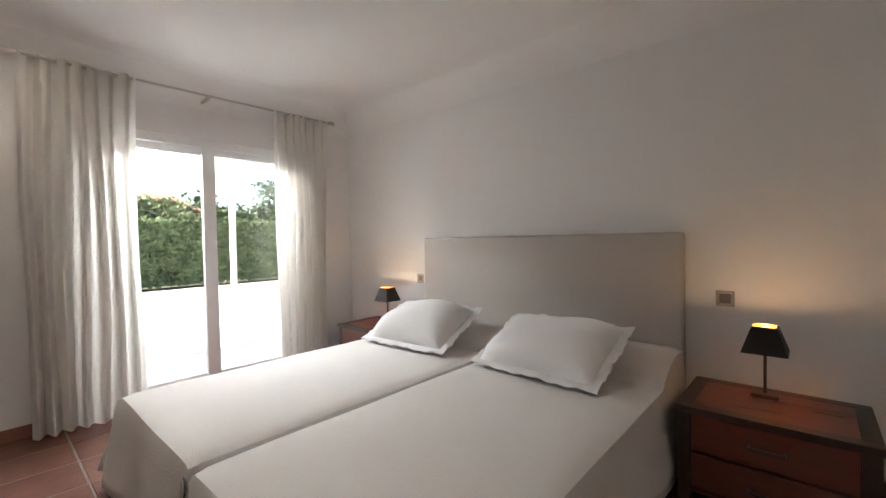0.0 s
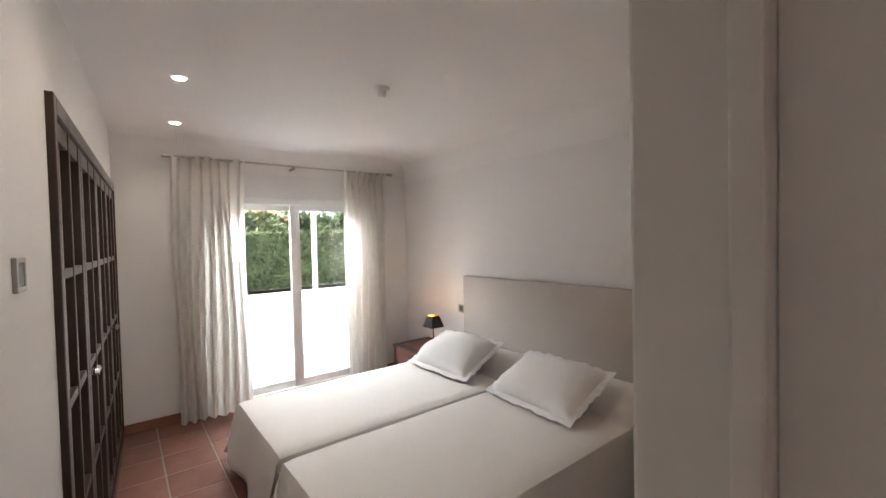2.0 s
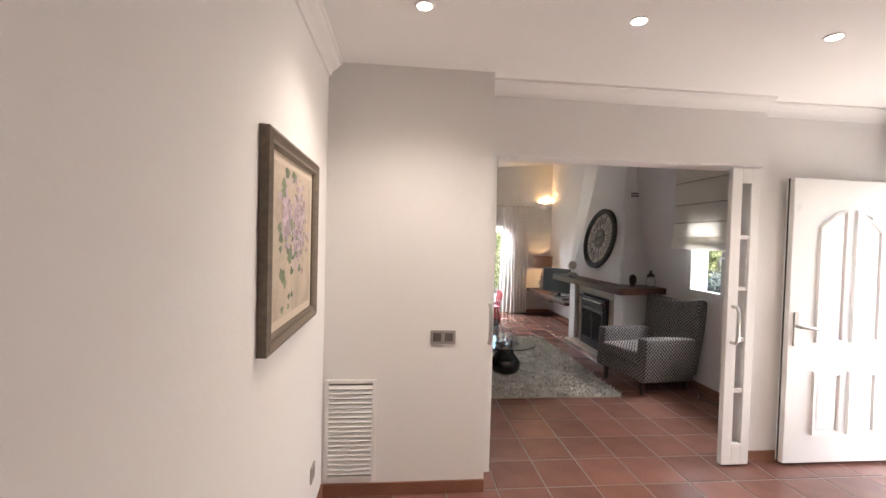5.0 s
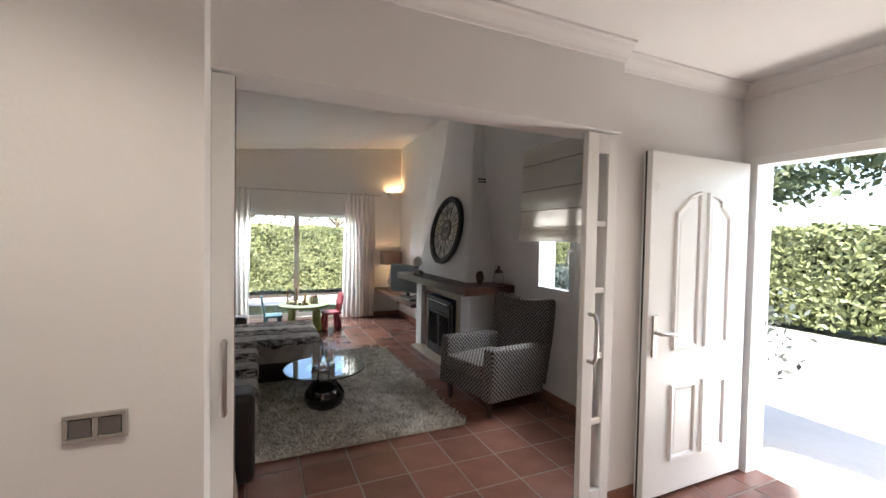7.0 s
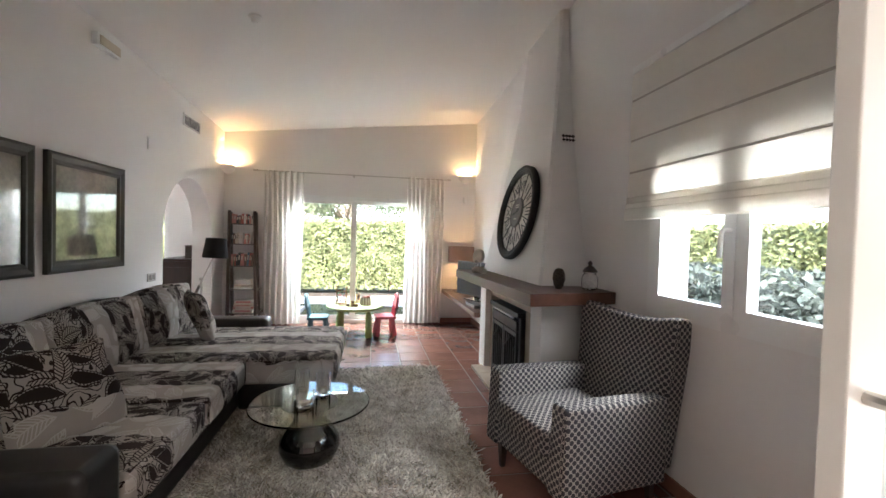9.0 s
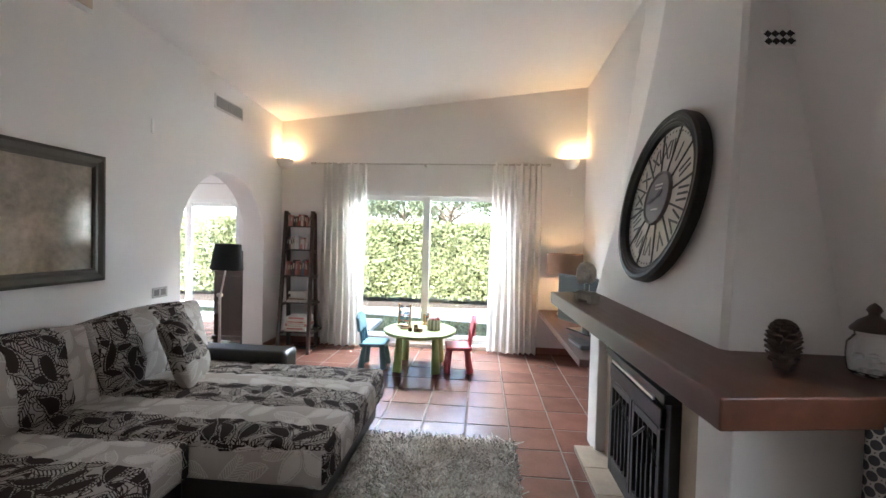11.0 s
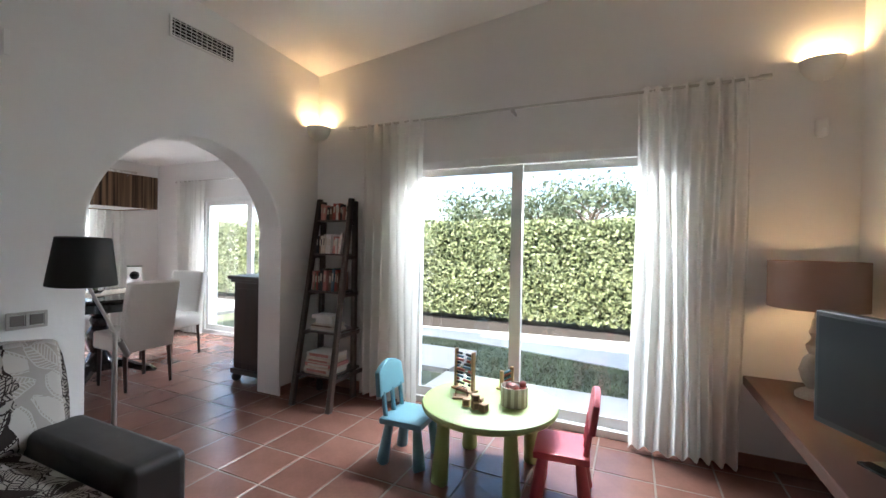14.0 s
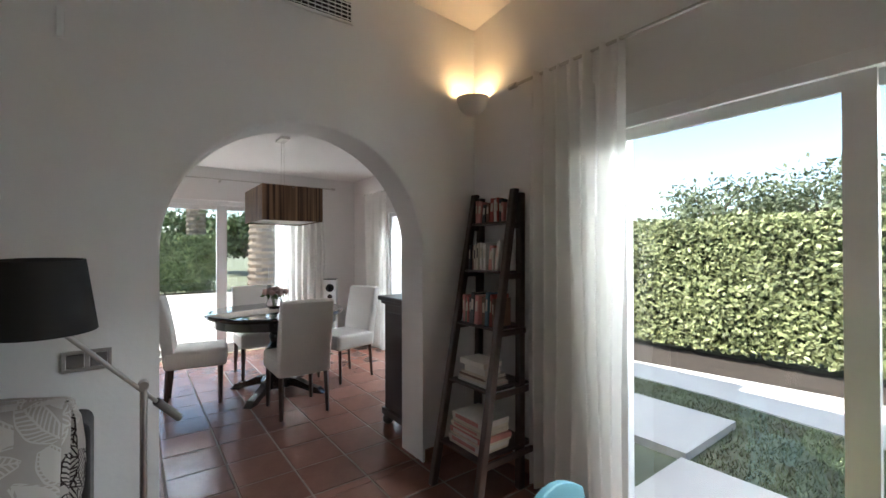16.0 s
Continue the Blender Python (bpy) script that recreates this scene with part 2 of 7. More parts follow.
MAHOGANY = material("mahogany_wood", (0.13, 0.035, 0.02), 0.3, 0, 0.22, 3, 0.05, 40, 0.5, stretch=(0.7, 8, 8))
MANTELWOOD = material("dark_brown_mantel_wood", (0.07, 0.026, 0.015), 0.36, 0, 0.22, 3, 0.05, 40, 0.35, stretch=(8, 0.6, 8))
LEATHER = material("black_leatherette", (0.014, 0.012, 0.012), 0.42, 0, 0.15, 12, 0.12, 220, 0.5)
LINEN = material("beige_upholstery", (0.52, 0.475, 0.435), 0.92, 0, 0.03, 4, 0.15, 700, 0.1)
BEDSPREAD = material("white_waffle_bedspread", (0.74, 0.71, 0.68), 0.92, 0, 0.02, 4, 0.35, 190, 0.1)
PILLOW = material("white_cotton", (0.8, 0.79, 0.78), 0.9, 0, 0.015, 6, 0.25, 14, 0.1)
BLACKSHADE = material("black_lampshade_cloth", (0.014, 0.012, 0.012), 0.7, 0, 0.1, 20, 0.05, 400)
GOLD = material("gold_shade_lining", (0.75, 0.42, 0.12), 0.35, 0.7, 0.05, 20)
SOFACOVER = paisley_fabric()
CHAIRFABRIC = lattice_fabric()

# ---- mesh helpers ----
def link(name, bm, mat, parent=None, label="", smooth=False):
    me = bpy.data.meshes.new(name)
    bm.normal_update()
    if smooth:
        for f in bm.faces:
            f.smooth = True
    bm.to_mesh(me)
    bm.free()
    for one in mat if isinstance(mat, (list, tuple)) else (mat,):
        me.materials.append(one)
    ob = new(name, me)
    if smooth:
        me.set_sharp_from_angle(angle=radians(40))
    if parent:
        ob.parent = parent
    if label:
        ob["label"] = label
    return ob


def part(name, bm, mat, parent, label="", smooth=False):
    return link(name, bm, mat, parent, label, smooth)


def thing(name, label, category, m=None, group="", kind=""):
    ob = tagged(new(name), label, category, group, kind)
    ob.empty_display_size = 0.1
    if m is not None:
        ob.matrix_world = m
    return ob


def structure(ob, label="", category=""):
    return tagged(ob, label, category, kind="structure")


def box(x0, x1, y0, y1, z0, z1, bevel=0.0, bm=None, seg=2):
    bm = bm or bmesh.new()
    c = [bm.verts.new((x, y, z)) for x in (x0, x1) for y in (y0, y1) for z in (z0, z1)]
    quads = ((0, 1, 3, 2), (4, 6, 7, 5), (0, 4, 5, 1), (2, 3, 7, 6), (0, 2, 6, 4), (1, 5, 7, 3))
    faces = [bm.faces.new([c[i] for i in q]) for q in quads]
    if bevel:
        edges = list({e for f in faces for e in f.edges})
        bmesh.ops.bevel(bm, geom=edges, offset=bevel, segments=seg, profile=0.5, affect="EDGES", clamp_overlap=True)
    return bm


def turned(bm, m):
    bmesh.ops.transform(bm, matrix=m, verts=bm.verts)
    return bm


def tube(points, r, bm=None, seg=10, taper=None):
    """A round bar along the points; r may be one radius or one for each point."""
    bm = bm or bmesh.new()
    pts = [Vector(p) for p in points]
    rad = [r] * len(pts) if isinstance(r, (int, float)) else list(r)
    rings = []
    side = None
    for i, p in enumerate(pts):
        d = (pts[min(i + 1, len(pts) - 1)] - pts[max(i - 1, 0)]).normalized()
        if side is None:
            side = d.cross(Vector((0, 0, 1)) if abs(d.z) < 0.9 else Vector((1, 0, 0))).normalized()
        side = (side - d * side.dot(d)).normalized()
        up = d.cross(side)
        rings.append([bm.verts.new(p + rad[i] * (math.cos(a) * side + math.sin(a) * up)) for a in [2 * math.pi * k / seg for k in range(seg)]])
    for a, b in zip(rings, rings[1:]):
        for k in range(seg):
            bm.faces.new((a[k], a[(k + 1) % seg], b[(k + 1) % seg], b[k]))
    bm.faces.new(rings[0][::-1])
    bm.faces.new(rings[-1])
    bmesh.ops.recalc_face_normals(bm, faces=bm.faces)
    return bm


def lathe(profile, seg=24, bm=None, cx=0.0, cy=0.0):
    """Turns rows of (radius, height) round the upright axis; closed where the radius is 0."""
    bm = bm or bmesh.new()
    rings = []
    for r, z in profile:
        if r <= 1e-6:
            rings.append([bm.verts.new((cx, cy, z))])
        else:
            rings.append([bm.verts.new((cx + r * math.cos(2 * math.pi * k / seg), cy + r * math.sin(2 * math.pi * k / seg), z)) for k in range(seg)])
    for a, b in zip(rings, rings[1:]):
        for k in range(seg):
            j = (k + 1) % seg
            if len(a) == 1 and len(b) == 1:
                continue
            if len(a) == 1:
                bm.faces.new((a[0], b[k], b[j]))
            elif len(b) == 1:
                bm.faces.new((a[k], a[j], b[0]))
            else:
                bm.faces.new((a[k], a[j], b[j], b[k]))
    bmesh.ops.recalc_face_normals(bm, faces=bm.faces)
    return bm


def prism(outline, depth, bm=None):
    """Extrudes an outline of (x, y) upwards along z by depth, from z = 0."""
    bm = bm or bmesh.new()
    lo = [bm.verts.new((x, y, 0)) for x, y in outline]
    hi = [bm.verts.new((x, y, depth)) for x, y in outline]
    n = len(lo)
    bm.faces.new(lo[::-1])
    bm.faces.new(hi)
    for i in range(n):
        bm.faces.new((lo[i], lo[(i + 1) % n], hi[(i + 1) % n], hi[i]))
    bmesh.ops.recalc_face_normals(bm, faces=bm.faces)
    return bm


def soft_box(w, d, h, r=0.05, seg=3, puff=0.0):
    """An upholstered block, centred in x and y, standing on z = 0; puff swells its middle."""
    bm = box(-w / 2, w / 2, -d / 2, d / 2, 0, h)
    bmesh.ops.subdivide_edges(bm, edges=bm.edges, cuts=5, use_grid_fill=True)
    for v in bm.verts:
        x, y, z = 2 * v.co.x / w, 2 * v.co.y / d, 2 * v.co.z / h - 1
        fx, fy, fz = 1 - x * x, 1 - y * y, 1 - z * z
        v.co.x += puff * (1 if x > 0.99 else -1 if x < -0.99 else 0) * fy * fz
        v.co.y += puff * (1 if y > 0.99 else -1 if y < -0.99 else 0) * fx * fz
        v.co.z += puff * (1 if z > 0.99 else -1 if z < -0.99 else 0) * fx * fy
    sharp = [e for e in bm.edges if len(e.link_faces) == 2 and e.calc_face_angle() > 0.9]
    bmesh.ops.bevel(bm, geom=sharp, offset=r, segments=seg, profile=0.5, affect="EDGES", clamp_overlap=True)
    return bm


def box_uv(bm, m=None):
    """Lays the cloth's grain on the faces, in metres, along the axis that each face looks to."""
    uv = bm.loops.layers.uv.verify()
    bm.normal_update()
    for f in bm.faces:
        n = f.normal
        ax = max(range(3), key=lambda i: abs(n[i]))
        for lo in f.loops:
            c = m @ lo.vert.co if m else lo.vert.co
            lo[uv].uv = (c.z, c.y) if ax == 0 else (c.x, c.z) if ax == 1 else (c.x, c.y)
    return bm


def wall(name, along, a0, a1, z0, z1, f0, f1, holes=(), mat=None, label="white plastered wall"):
    """A wall along x or y from a0 to a1, between the faces f0 and f1, with holes (a0, a1, z0, z1) through it."""
    bm = bmesh.new()
    cuts = sorted({a0, a1, *[h[0] for h in holes], *[h[1] for h in holes]})
    for p, q in zip(cuts, cuts[1:]):
        here = sorted((h[2], h[3]) for h in holes if h[0] <= p and h[1] >= q)
        z = z0
        for lo, hi in here + [(z1, z1)]:
            if lo > z + 1e-4:
                if along == "x":
                    box(p, q, f0, f1, z, lo, bm=bm)
                else:
                    box(f0, f1, p, q, z, lo, bm=bm)
            z = max(z, hi)
    bmesh.ops.remove_doubles(bm, verts=bm.verts, dist=1e-4)
    inner = {}
    for f in bm.faces:
        inner.setdefault(tuple(sorted(v.index for v in f.verts)), []).append(f)
    bm.verts.index_update()
    inner = {}
    for f in bm.faces:
        inner.setdefault(tuple(sorted(v.index for v in f.verts)), []).append(f)
    bmesh.ops.delete(bm, geom=[f for fs in inner.values() if len(fs) > 1 for f in fs], context="FACES_ONLY")
    return structure(link(name, bm, mat or PLASTER), label, "wall")


def scatter(name, corners, mat, parent, kind="stuff"):
    """Many small quads in one mesh; corners is an array (n, 4, 3)."""
    c = np.asarray(corners, dtype=float)
    n = len(c)
    me = bpy.data.meshes.new(name)
    me.from_pydata(c.reshape(-1, 3).tolist(), [], np.arange(n * 4).reshape(n, 4).tolist())
    me.materials.append(mat)
    ob = new(name, me)
    ob.parent = parent
    ob["kind"] = kind
    return ob


def leaves(rng, centres, size, spread=0.35, out=None, lift=0.0):
    """Quads of about that size round the centres, turned at random, leaning towards out."""
    n = len(centres)
    nrm = rng.normal(size=(n, 3))
    if out is not None:
        nrm = nrm * spread * 2 + np.asarray(out)
    nrm /= np.linalg.norm(nrm, axis=1, keepdims=True) + 1e-9
    a = np.cross(nrm, rng.normal(size=(n, 3)))
    a /= np.linalg.norm(a, axis=1, keepdims=True) + 1e-9
    b = np.cross(nrm, a)
    s = size * rng.uniform(0.6, 1.35, (n, 1))
    a, b = a * s, b * s * 0.55
    return np.stack([centres - a, centres - b * 0.9, centres + a, centres + b], axis=1)

# ---- the house: walls, floors, ceilings ----
BED_X0, BED_X1, BED_Y0, BED_Y1 = -4.22, -0.13, -0.42, 2.54      # bedroom
HALL_X0, HALL_X1, HALL_Y0 = 0.14, 4.25, -1.5                     # hall
LIV_X1, LIV_Y0, LIV_Y1 = 3.8, 2.55, 8.41                         # living room, whose west wall is x = 0
DIN_X0, DIN_Y0, DIN_Y1 = -3.85, 4.9, 9.28                        # dining room
TOP = 3.75

wall("wall_bedroom_west", "y", BED_Y0 - 0.65, BED_Y1 + 0.25, -0.15, 2.75, BED_X0 - 0.26, BED_X0, [(0.55, 1.88, -0.15, 2.0)])
wall("wall_bedroom_north", "x", BED_X0, BED_X1, -0.15, 2.75, BED_Y1, BED_Y1 + 0.25)
SKEW = pose(BED_X0, -0.285, 0, 0, 0, -3) @ pose(-BED_X0, 0.42, 0)  # the bedroom's south wall stands three degrees out of square
wall("wall_bedroom_south", "x", BED_X0 - 0.1, BED_X1 + 0.02, -0.15, 2.75, BED_Y0 - 0.65, BED_Y0, [(-4.2, -1.72, 0.03, 2.06)]).matrix_world = SKEW
wall("wall_bedroom_hall", "y", HALL_Y0 - 0.2, 2.174, -0.15, 2.8, BED_X1, HALL_X0, [(-0.57, 0.205, -0.15, 2.04)])
wall("wall_hall_box", "x", BED_X1, 1.12, -0.15, 2.8, 2.174, 2.55)
wall("wall_hall_living", "x", 1.12, HALL_X1 + 0.25, -0.15, TOP, 2.42, 2.55, [(1.12, 3.06, -0.15, 2.105)])
wall("wall_hall_header", "x", 1.12, 3.06, 2.105, 2.8, 2.33, 2.42)
wall("wall_hall_east", "y", HALL_Y0 - 0.2, 2.42, -0.15, 2.8, HALL_X1, HALL_X1 + 0.25, [(1.42, 2.36, -0.15, 2.08)])
wall("wall_hall_south", "x", BED_X1, HALL_X1, -0.15, 2.8, HALL_Y0 - 0.2, HALL_Y0)
wall("wall_living_east", "y", 2.55, LIV_Y1 + 0.27, -0.15, TOP, LIV_X1, LIV_X1 + 0.27, [(2.85, 4.09, 0.95, 1.98)])
wall("wall_living_north", "x", -0.25, LIV_X1, -0.15, TOP, LIV_Y1, LIV_Y1 + 0.27, [(0.98, 2.83, -0.15, 1.96)])
wall("wall_living_south_upper", "x", 0.0, 1.12, 2.8, TOP, 2.42, 2.55)
wall("wall_dining_north", "x", DIN_X0 - 0.27, -0.25, -0.15, 2.75, DIN_Y1, DIN_Y1 + 0.25, [(-2.85, -1.1, -0.15, 1.9)])
wall("wall_dining_west", "y", DIN_Y0 - 0.2, DIN_Y1, -0.15, 2.75, DIN_X0 - 0.27, DIN_X0, [(5.9, 8.35, -0.15, 1.98)])
wall("wall_dining_south", "x", DIN_X0, -0.25, -0.15, 2.75, DIN_Y0 - 0.2, DIN_Y0)
wall("wall_dining_corner", "y", LIV_Y1 + 0.27, DIN_Y1 + 0.25, -0.15, 2.75, -0.25, -0.02)


def arch_wall():
    """The wall between living and dining room, with a round arch through it."""
    y0, y1, c, r, spring = 6.62, 7.975, 7.2975, 0.6775, 1.31
    pts = [(2.55, -0.15), (y0, -0.15), (y0, spring)]
    pts += [(c - r * math.cos(math.pi * k / 40), spring + r * math.sin(math.pi * k / 40)) for k in range(1, 40)]
    pts += [(y1, spring), (y1, -0.15), (LIV_Y1, -0.15), (LIV_Y1, TOP), (2.55, TOP)]
    bm = prism(pts, 0.25)
    # outline lies in (x, y); stand it up into the plane x = -0.25 .. 0
    turned(bm, Matrix(((0, 0, 1, -0.25), (1, 0, 0, 0), (0, 1, 0, 0), (0, 0, 0, 1))))
    bm.normal_update()
    rim = []
    for e in bm.edges:
        a, b = (v.co for v in e.verts)
        if len(e.link_faces) == 2 and abs(a.x - b.x) < 1e-4 and all(y0 - 0.001 <= p.y <= y1 + 0.001 and -0.1 < p.z <= spring + r + 0.01 for p in (a, b)):
            rim.append(e)
    bmesh.ops.bevel(bm, geom=rim, offset=0.014, segments=3, profile=0.5, affect="EDGES")
    bmesh.ops.recalc_face_normals(bm, faces=bm.faces)
    return structure(link("wall_arch", bm, PLASTER), "white plastered wall with a round arch", "wall")


arch_wall()


def slope(x, y):
    """The height of the living room's sloping ceiling."""
    return 2.83 + 0.105 * x + 0.05 * (LIV_Y1 - y)


def living_ceiling():
    bm = bmesh.new()
    c = [(-0.1, 2.5), (LIV_X1 + 0.1, 2.5), (LIV_X1 + 0.1, LIV_Y1 + 0.1), (-0.1, LIV_Y1 + 0.1)]
    lo = [bm.verts.new((x, y, slope(x, y))) for x, y in c]
    hi = [bm.verts.new((x, y, slope(x, y) + 0.2)) for x, y in c]
    bm.faces.new(lo[::-1])
    bm.faces.new(hi)
    for i in range(4):
        bm.faces.new((lo[i], lo[(i + 1) % 4], hi[(i + 1) % 4], hi[i]))
    bmesh.ops.recalc_face_normals(bm, faces=bm.faces)
    return structure(link("ceiling_living", bm, CEILING), "sloping white painted ceiling", "ceiling")


living_ceiling()


def coved_ceiling(name, x0, x1, y0, y1, z, r):
    """A flat ceiling with a hollow curve of radius r down to the walls."""
    bm = bmesh.new()
    rings = []
    for k in range(17):
        a = math.pi / 2 * k / 16
        inset, h = r * (1 - math.cos(a)), z - r + r * math.sin(a)
        rings.append([bm.verts.new(p) for p in ((x0 + inset, y0 + inset, h), (x1 - inset, y0 + inset, h), (x1 - inset, y1 - inset, h), (x0 + inset, y1 - inset, h))])
    for a, b in zip(rings, rings[1:]):
        for k in range(4):
            bm.faces.new((a[k], b[k], b[(k + 1) % 4], a[(k + 1) % 4]))
    bm.faces.new(rings[-1][::-1])
    low = [bm.verts.new(v.co) for v in rings[0]]
    top = [bm.verts.new(p) for p in ((x0, y0, z + 0.2), (x1, y0, z + 0.2), (x1, y1, z + 0.2), (x0, y1, z + 0.2))]
    bm.faces.new(top)
    for k in range(4):
        bm.faces.new((low[k], low[(k + 1) % 4], top[(k + 1) % 4], top[k]))
    ob = link(name, bm, CEILING, smooth=True)
    return structure(ob, "white painted ceiling with a coved edge", "ceiling")


coved_ceiling("ceiling_bedroom", BED_X0, BED_X1, BED_Y0 - 0.12, BED_Y1 + 0.001, 2.5, 0.26)
structure(link("ceiling_hall", box(HALL_X0 - 0.02, HALL_X1 + 0.02, HALL_Y0 - 0.02, 2.42, 2.56, 2.75), CEILING), "white painted ceiling", "ceiling")
structure(link("ceiling_dining", box(DIN_X0 - 0.02, -0.25, DIN_Y0 - 0.02, DIN_Y1 + 0.02, 2.4, 2.6), CEILING), "white painted ceiling", "ceiling")
ROOFMAT = material("terracotta_roof", (0.42, 0.2, 0.12), 0.8, 0, 0.2, 4, 0.3, 20)
structure(link("roof", box(-4.95, 4.75, -2.2, 9.0, 3.96, 4.05), ROOFMAT), "flat roof over the house", "roof")
structure(link("roof_west", box(-4.6, -0.26, 4.6, 9.9, 2.77, 2.9), ROOFMAT), "low roof over the dining room", "roof")


def skirting(name, runs):
    """Low tiled skirting along the runs (x0, x1, y0, y1), each 1 cm thick."""
    bm = bmesh.new()
    for r in runs:
        box(*r, 0.0, 0.075, bm=bm)
    return structure(link(name, bm, SKIRT), "terracotta tiled skirting", "baseboard")


S = 0.012
skirting("baseboard_bedroom", [(BED_X0, BED_X0 + S, -0.28, 0.55), (BED_X0, BED_X0 + S, 1.88, BED_Y1), (BED_X0 + S, BED_X1, BED_Y1 - S, BED_Y1)])
skirting("baseboard_hall", [(HALL_X0, HALL_X0 + S, 0.205, 2.174), (HALL_X0 + S, 1.12, 2.174 - S, 2.174), (3.06, HALL_X1, 2.42 - S, 2.42), (HALL_X1 - S, HALL_X1, HALL_Y0, 1.4), (HALL_X0, HALL_X0 + S, HALL_Y0, -0.59), (HALL_X0 + S, HALL_X1 - S, HALL_Y0, HALL_Y0 + S)])
skirting("baseboard_living", [(0.0, S, 2.55, 6.60), (0.0, S, 7.99, LIV_Y1), (S, 0.96, LIV_Y1 - S, LIV_Y1), (2.85, LIV_X1, LIV_Y1 - S, LIV_Y1), (LIV_X1 - S, LIV_X1, 2.55, LIV_Y1 - S), (S, 1.12, 2.55, 2.55 + S), (3.06, LIV_X1 - S, 2.55, 2.55 + S)])
skirting("baseboard_dining", [(DIN_X0, DIN_X0 + S, 8.37, DIN_Y1), (DIN_X0 + S, -2.87, DIN_Y1 - S, DIN_Y1), (-1.08, -0.25, DIN_Y1 - S, DIN_Y1), (-0.25 - S, -0.25, 7.99, DIN_Y1 - S), (-0.25 - S, -0.25, DIN_Y0, 6.60), (DIN_X0, DIN_X0 + S, DIN_Y0, 5.88), (DIN_X0 + S, -0.27, DIN_Y0, DIN_Y0 + S)])


def cornice(name, along, a0, a1, wall_at, side, z=2.56, s=0.085):
    """A moulded plaster cornice under the ceiling."""
    prof = [(0, 0), (0, -s), (0.012, -s), (0.018, -s * 0.8), (0.03, -s * 0.62), (0.055, -s * 0.38), (0.066, -s * 0.2), (0.08, -s * 0.16), (0.08, 0)]
    bm = prism(prof, a1 - a0)
    if along == "y":
        turned(bm, Matrix(((side, 0, 0, wall_at), (0, 0, 1, a0), (0, 1, 0, z), (0, 0, 0, 1))))
    else:
        turned(bm, Matrix(((0, 0, 1, a0), (side, 0, 0, wall_at), (0, 1, 0, z), (0, 0, 0, 1))))
    bmesh.ops.recalc_face_normals(bm, faces=bm.faces)
    return structure(link(name, bm, CEILING), "white moulded plaster cornice", "trim")


cornice("trim_cornice_west", "y", HALL_Y0, 2.174, HALL_X0, 1)
cornice("trim_cornice_header", "x", 1.12, 3.06, 2.33, -1)
cornice("trim_cornice_door", "x", 3.06, HALL_X1, 2.42, -1)
cornice("trim_cornice_east", "y", HALL_Y0, 2.42, HALL_X1, -1)

# ---- windows and doors ----
def sliding_door(name, along, a0, a1, z1, at, m0, m1, label, handle=False):
    """A two-leaf sliding patio door in a white frame: m0 to m1 is the meeting stile."""
    top = thing(name, label, "patio door", kind="structure")

    def slab(p, q, d0, d1, z0, zz, bev=0.004):
        return box(p, q, at + d0, at + d1, z0, zz, bev) if along == "x" else box(at + d0, at + d1, p, q, z0, zz, bev)

    fr = bmesh.new()
    for p, q, z0, zz in ((a0, a0 + 0.055, 0.0, z1), (a1 - 0.055, a1, 0.0, z1), (a0 + 0.055, a1 - 0.055, z1 - 0.06, z1), (a0 + 0.055, a1 - 0.055, 0.0, 0.05)):
        if along == "x":
            box(p, q, at - 0.05, at + 0.05, z0, zz, bm=fr)
        else:
            box(at - 0.05, at + 0.05, p, q, z0, zz, bm=fr)
    part("window_frame", fr, PVC, top)
    for p, q, d in ((a0 + 0.055, m1, -0.012), (m0, a1 - 0.055, 0.014)):
        sash = bmesh.new()
        s0, s1 = (0.045, m1 - m0) if d < 0 else (m1 - m0, 0.045)
        for u, v, z0, zz in ((p, p + s0, 0.05, z1 - 0.06), (q - s1, q, 0.05, z1 - 0.06), (p + s0, q - s1, z1 - 0.115, z1 - 0.06), (p + s0, q - s1, 0.05, 0.12)):
            if along == "x":
                box(u, v, at + d - 0.011, at + d + 0.011, z0, zz, bm=sash)
            else:
                box(at + d - 0.011, at + d + 0.011, u, v, z0, zz, bm=sash)
        leaf = part("sash", sash, PVC, top)
        pane = part("pane", slab(p + s0, q - s1, d - 0.003, d + 0.003, 0.12, z1 - 0.115, 0), GLASS, leaf, "clear glass pane")
        pane.visible_shadow = False
    return top


sliding_door("window_1", "y", 0.55, 1.88, 2.0, BED_X0 - 0.06, 1.15, 1.245, "white framed sliding patio door with two clear panes")
sliding_door("window_2", "x", 0.98, 2.83, 1.96, LIV_Y1 + 0.052, 1.838, 1.922, "white framed sliding patio door with two clear panes")
sliding_door("window_3", "x", -2.85, -1.1, 1.9, DIN_Y1 + 0.06, -2.0, -1.91, "white framed sliding patio door of the dining room")
sliding_door("window_4", "y", 5.9, 8.35, 1.98, DIN_X0 - 0.08, 7.38, 7.50, "wide white framed sliding patio door of the dining room")


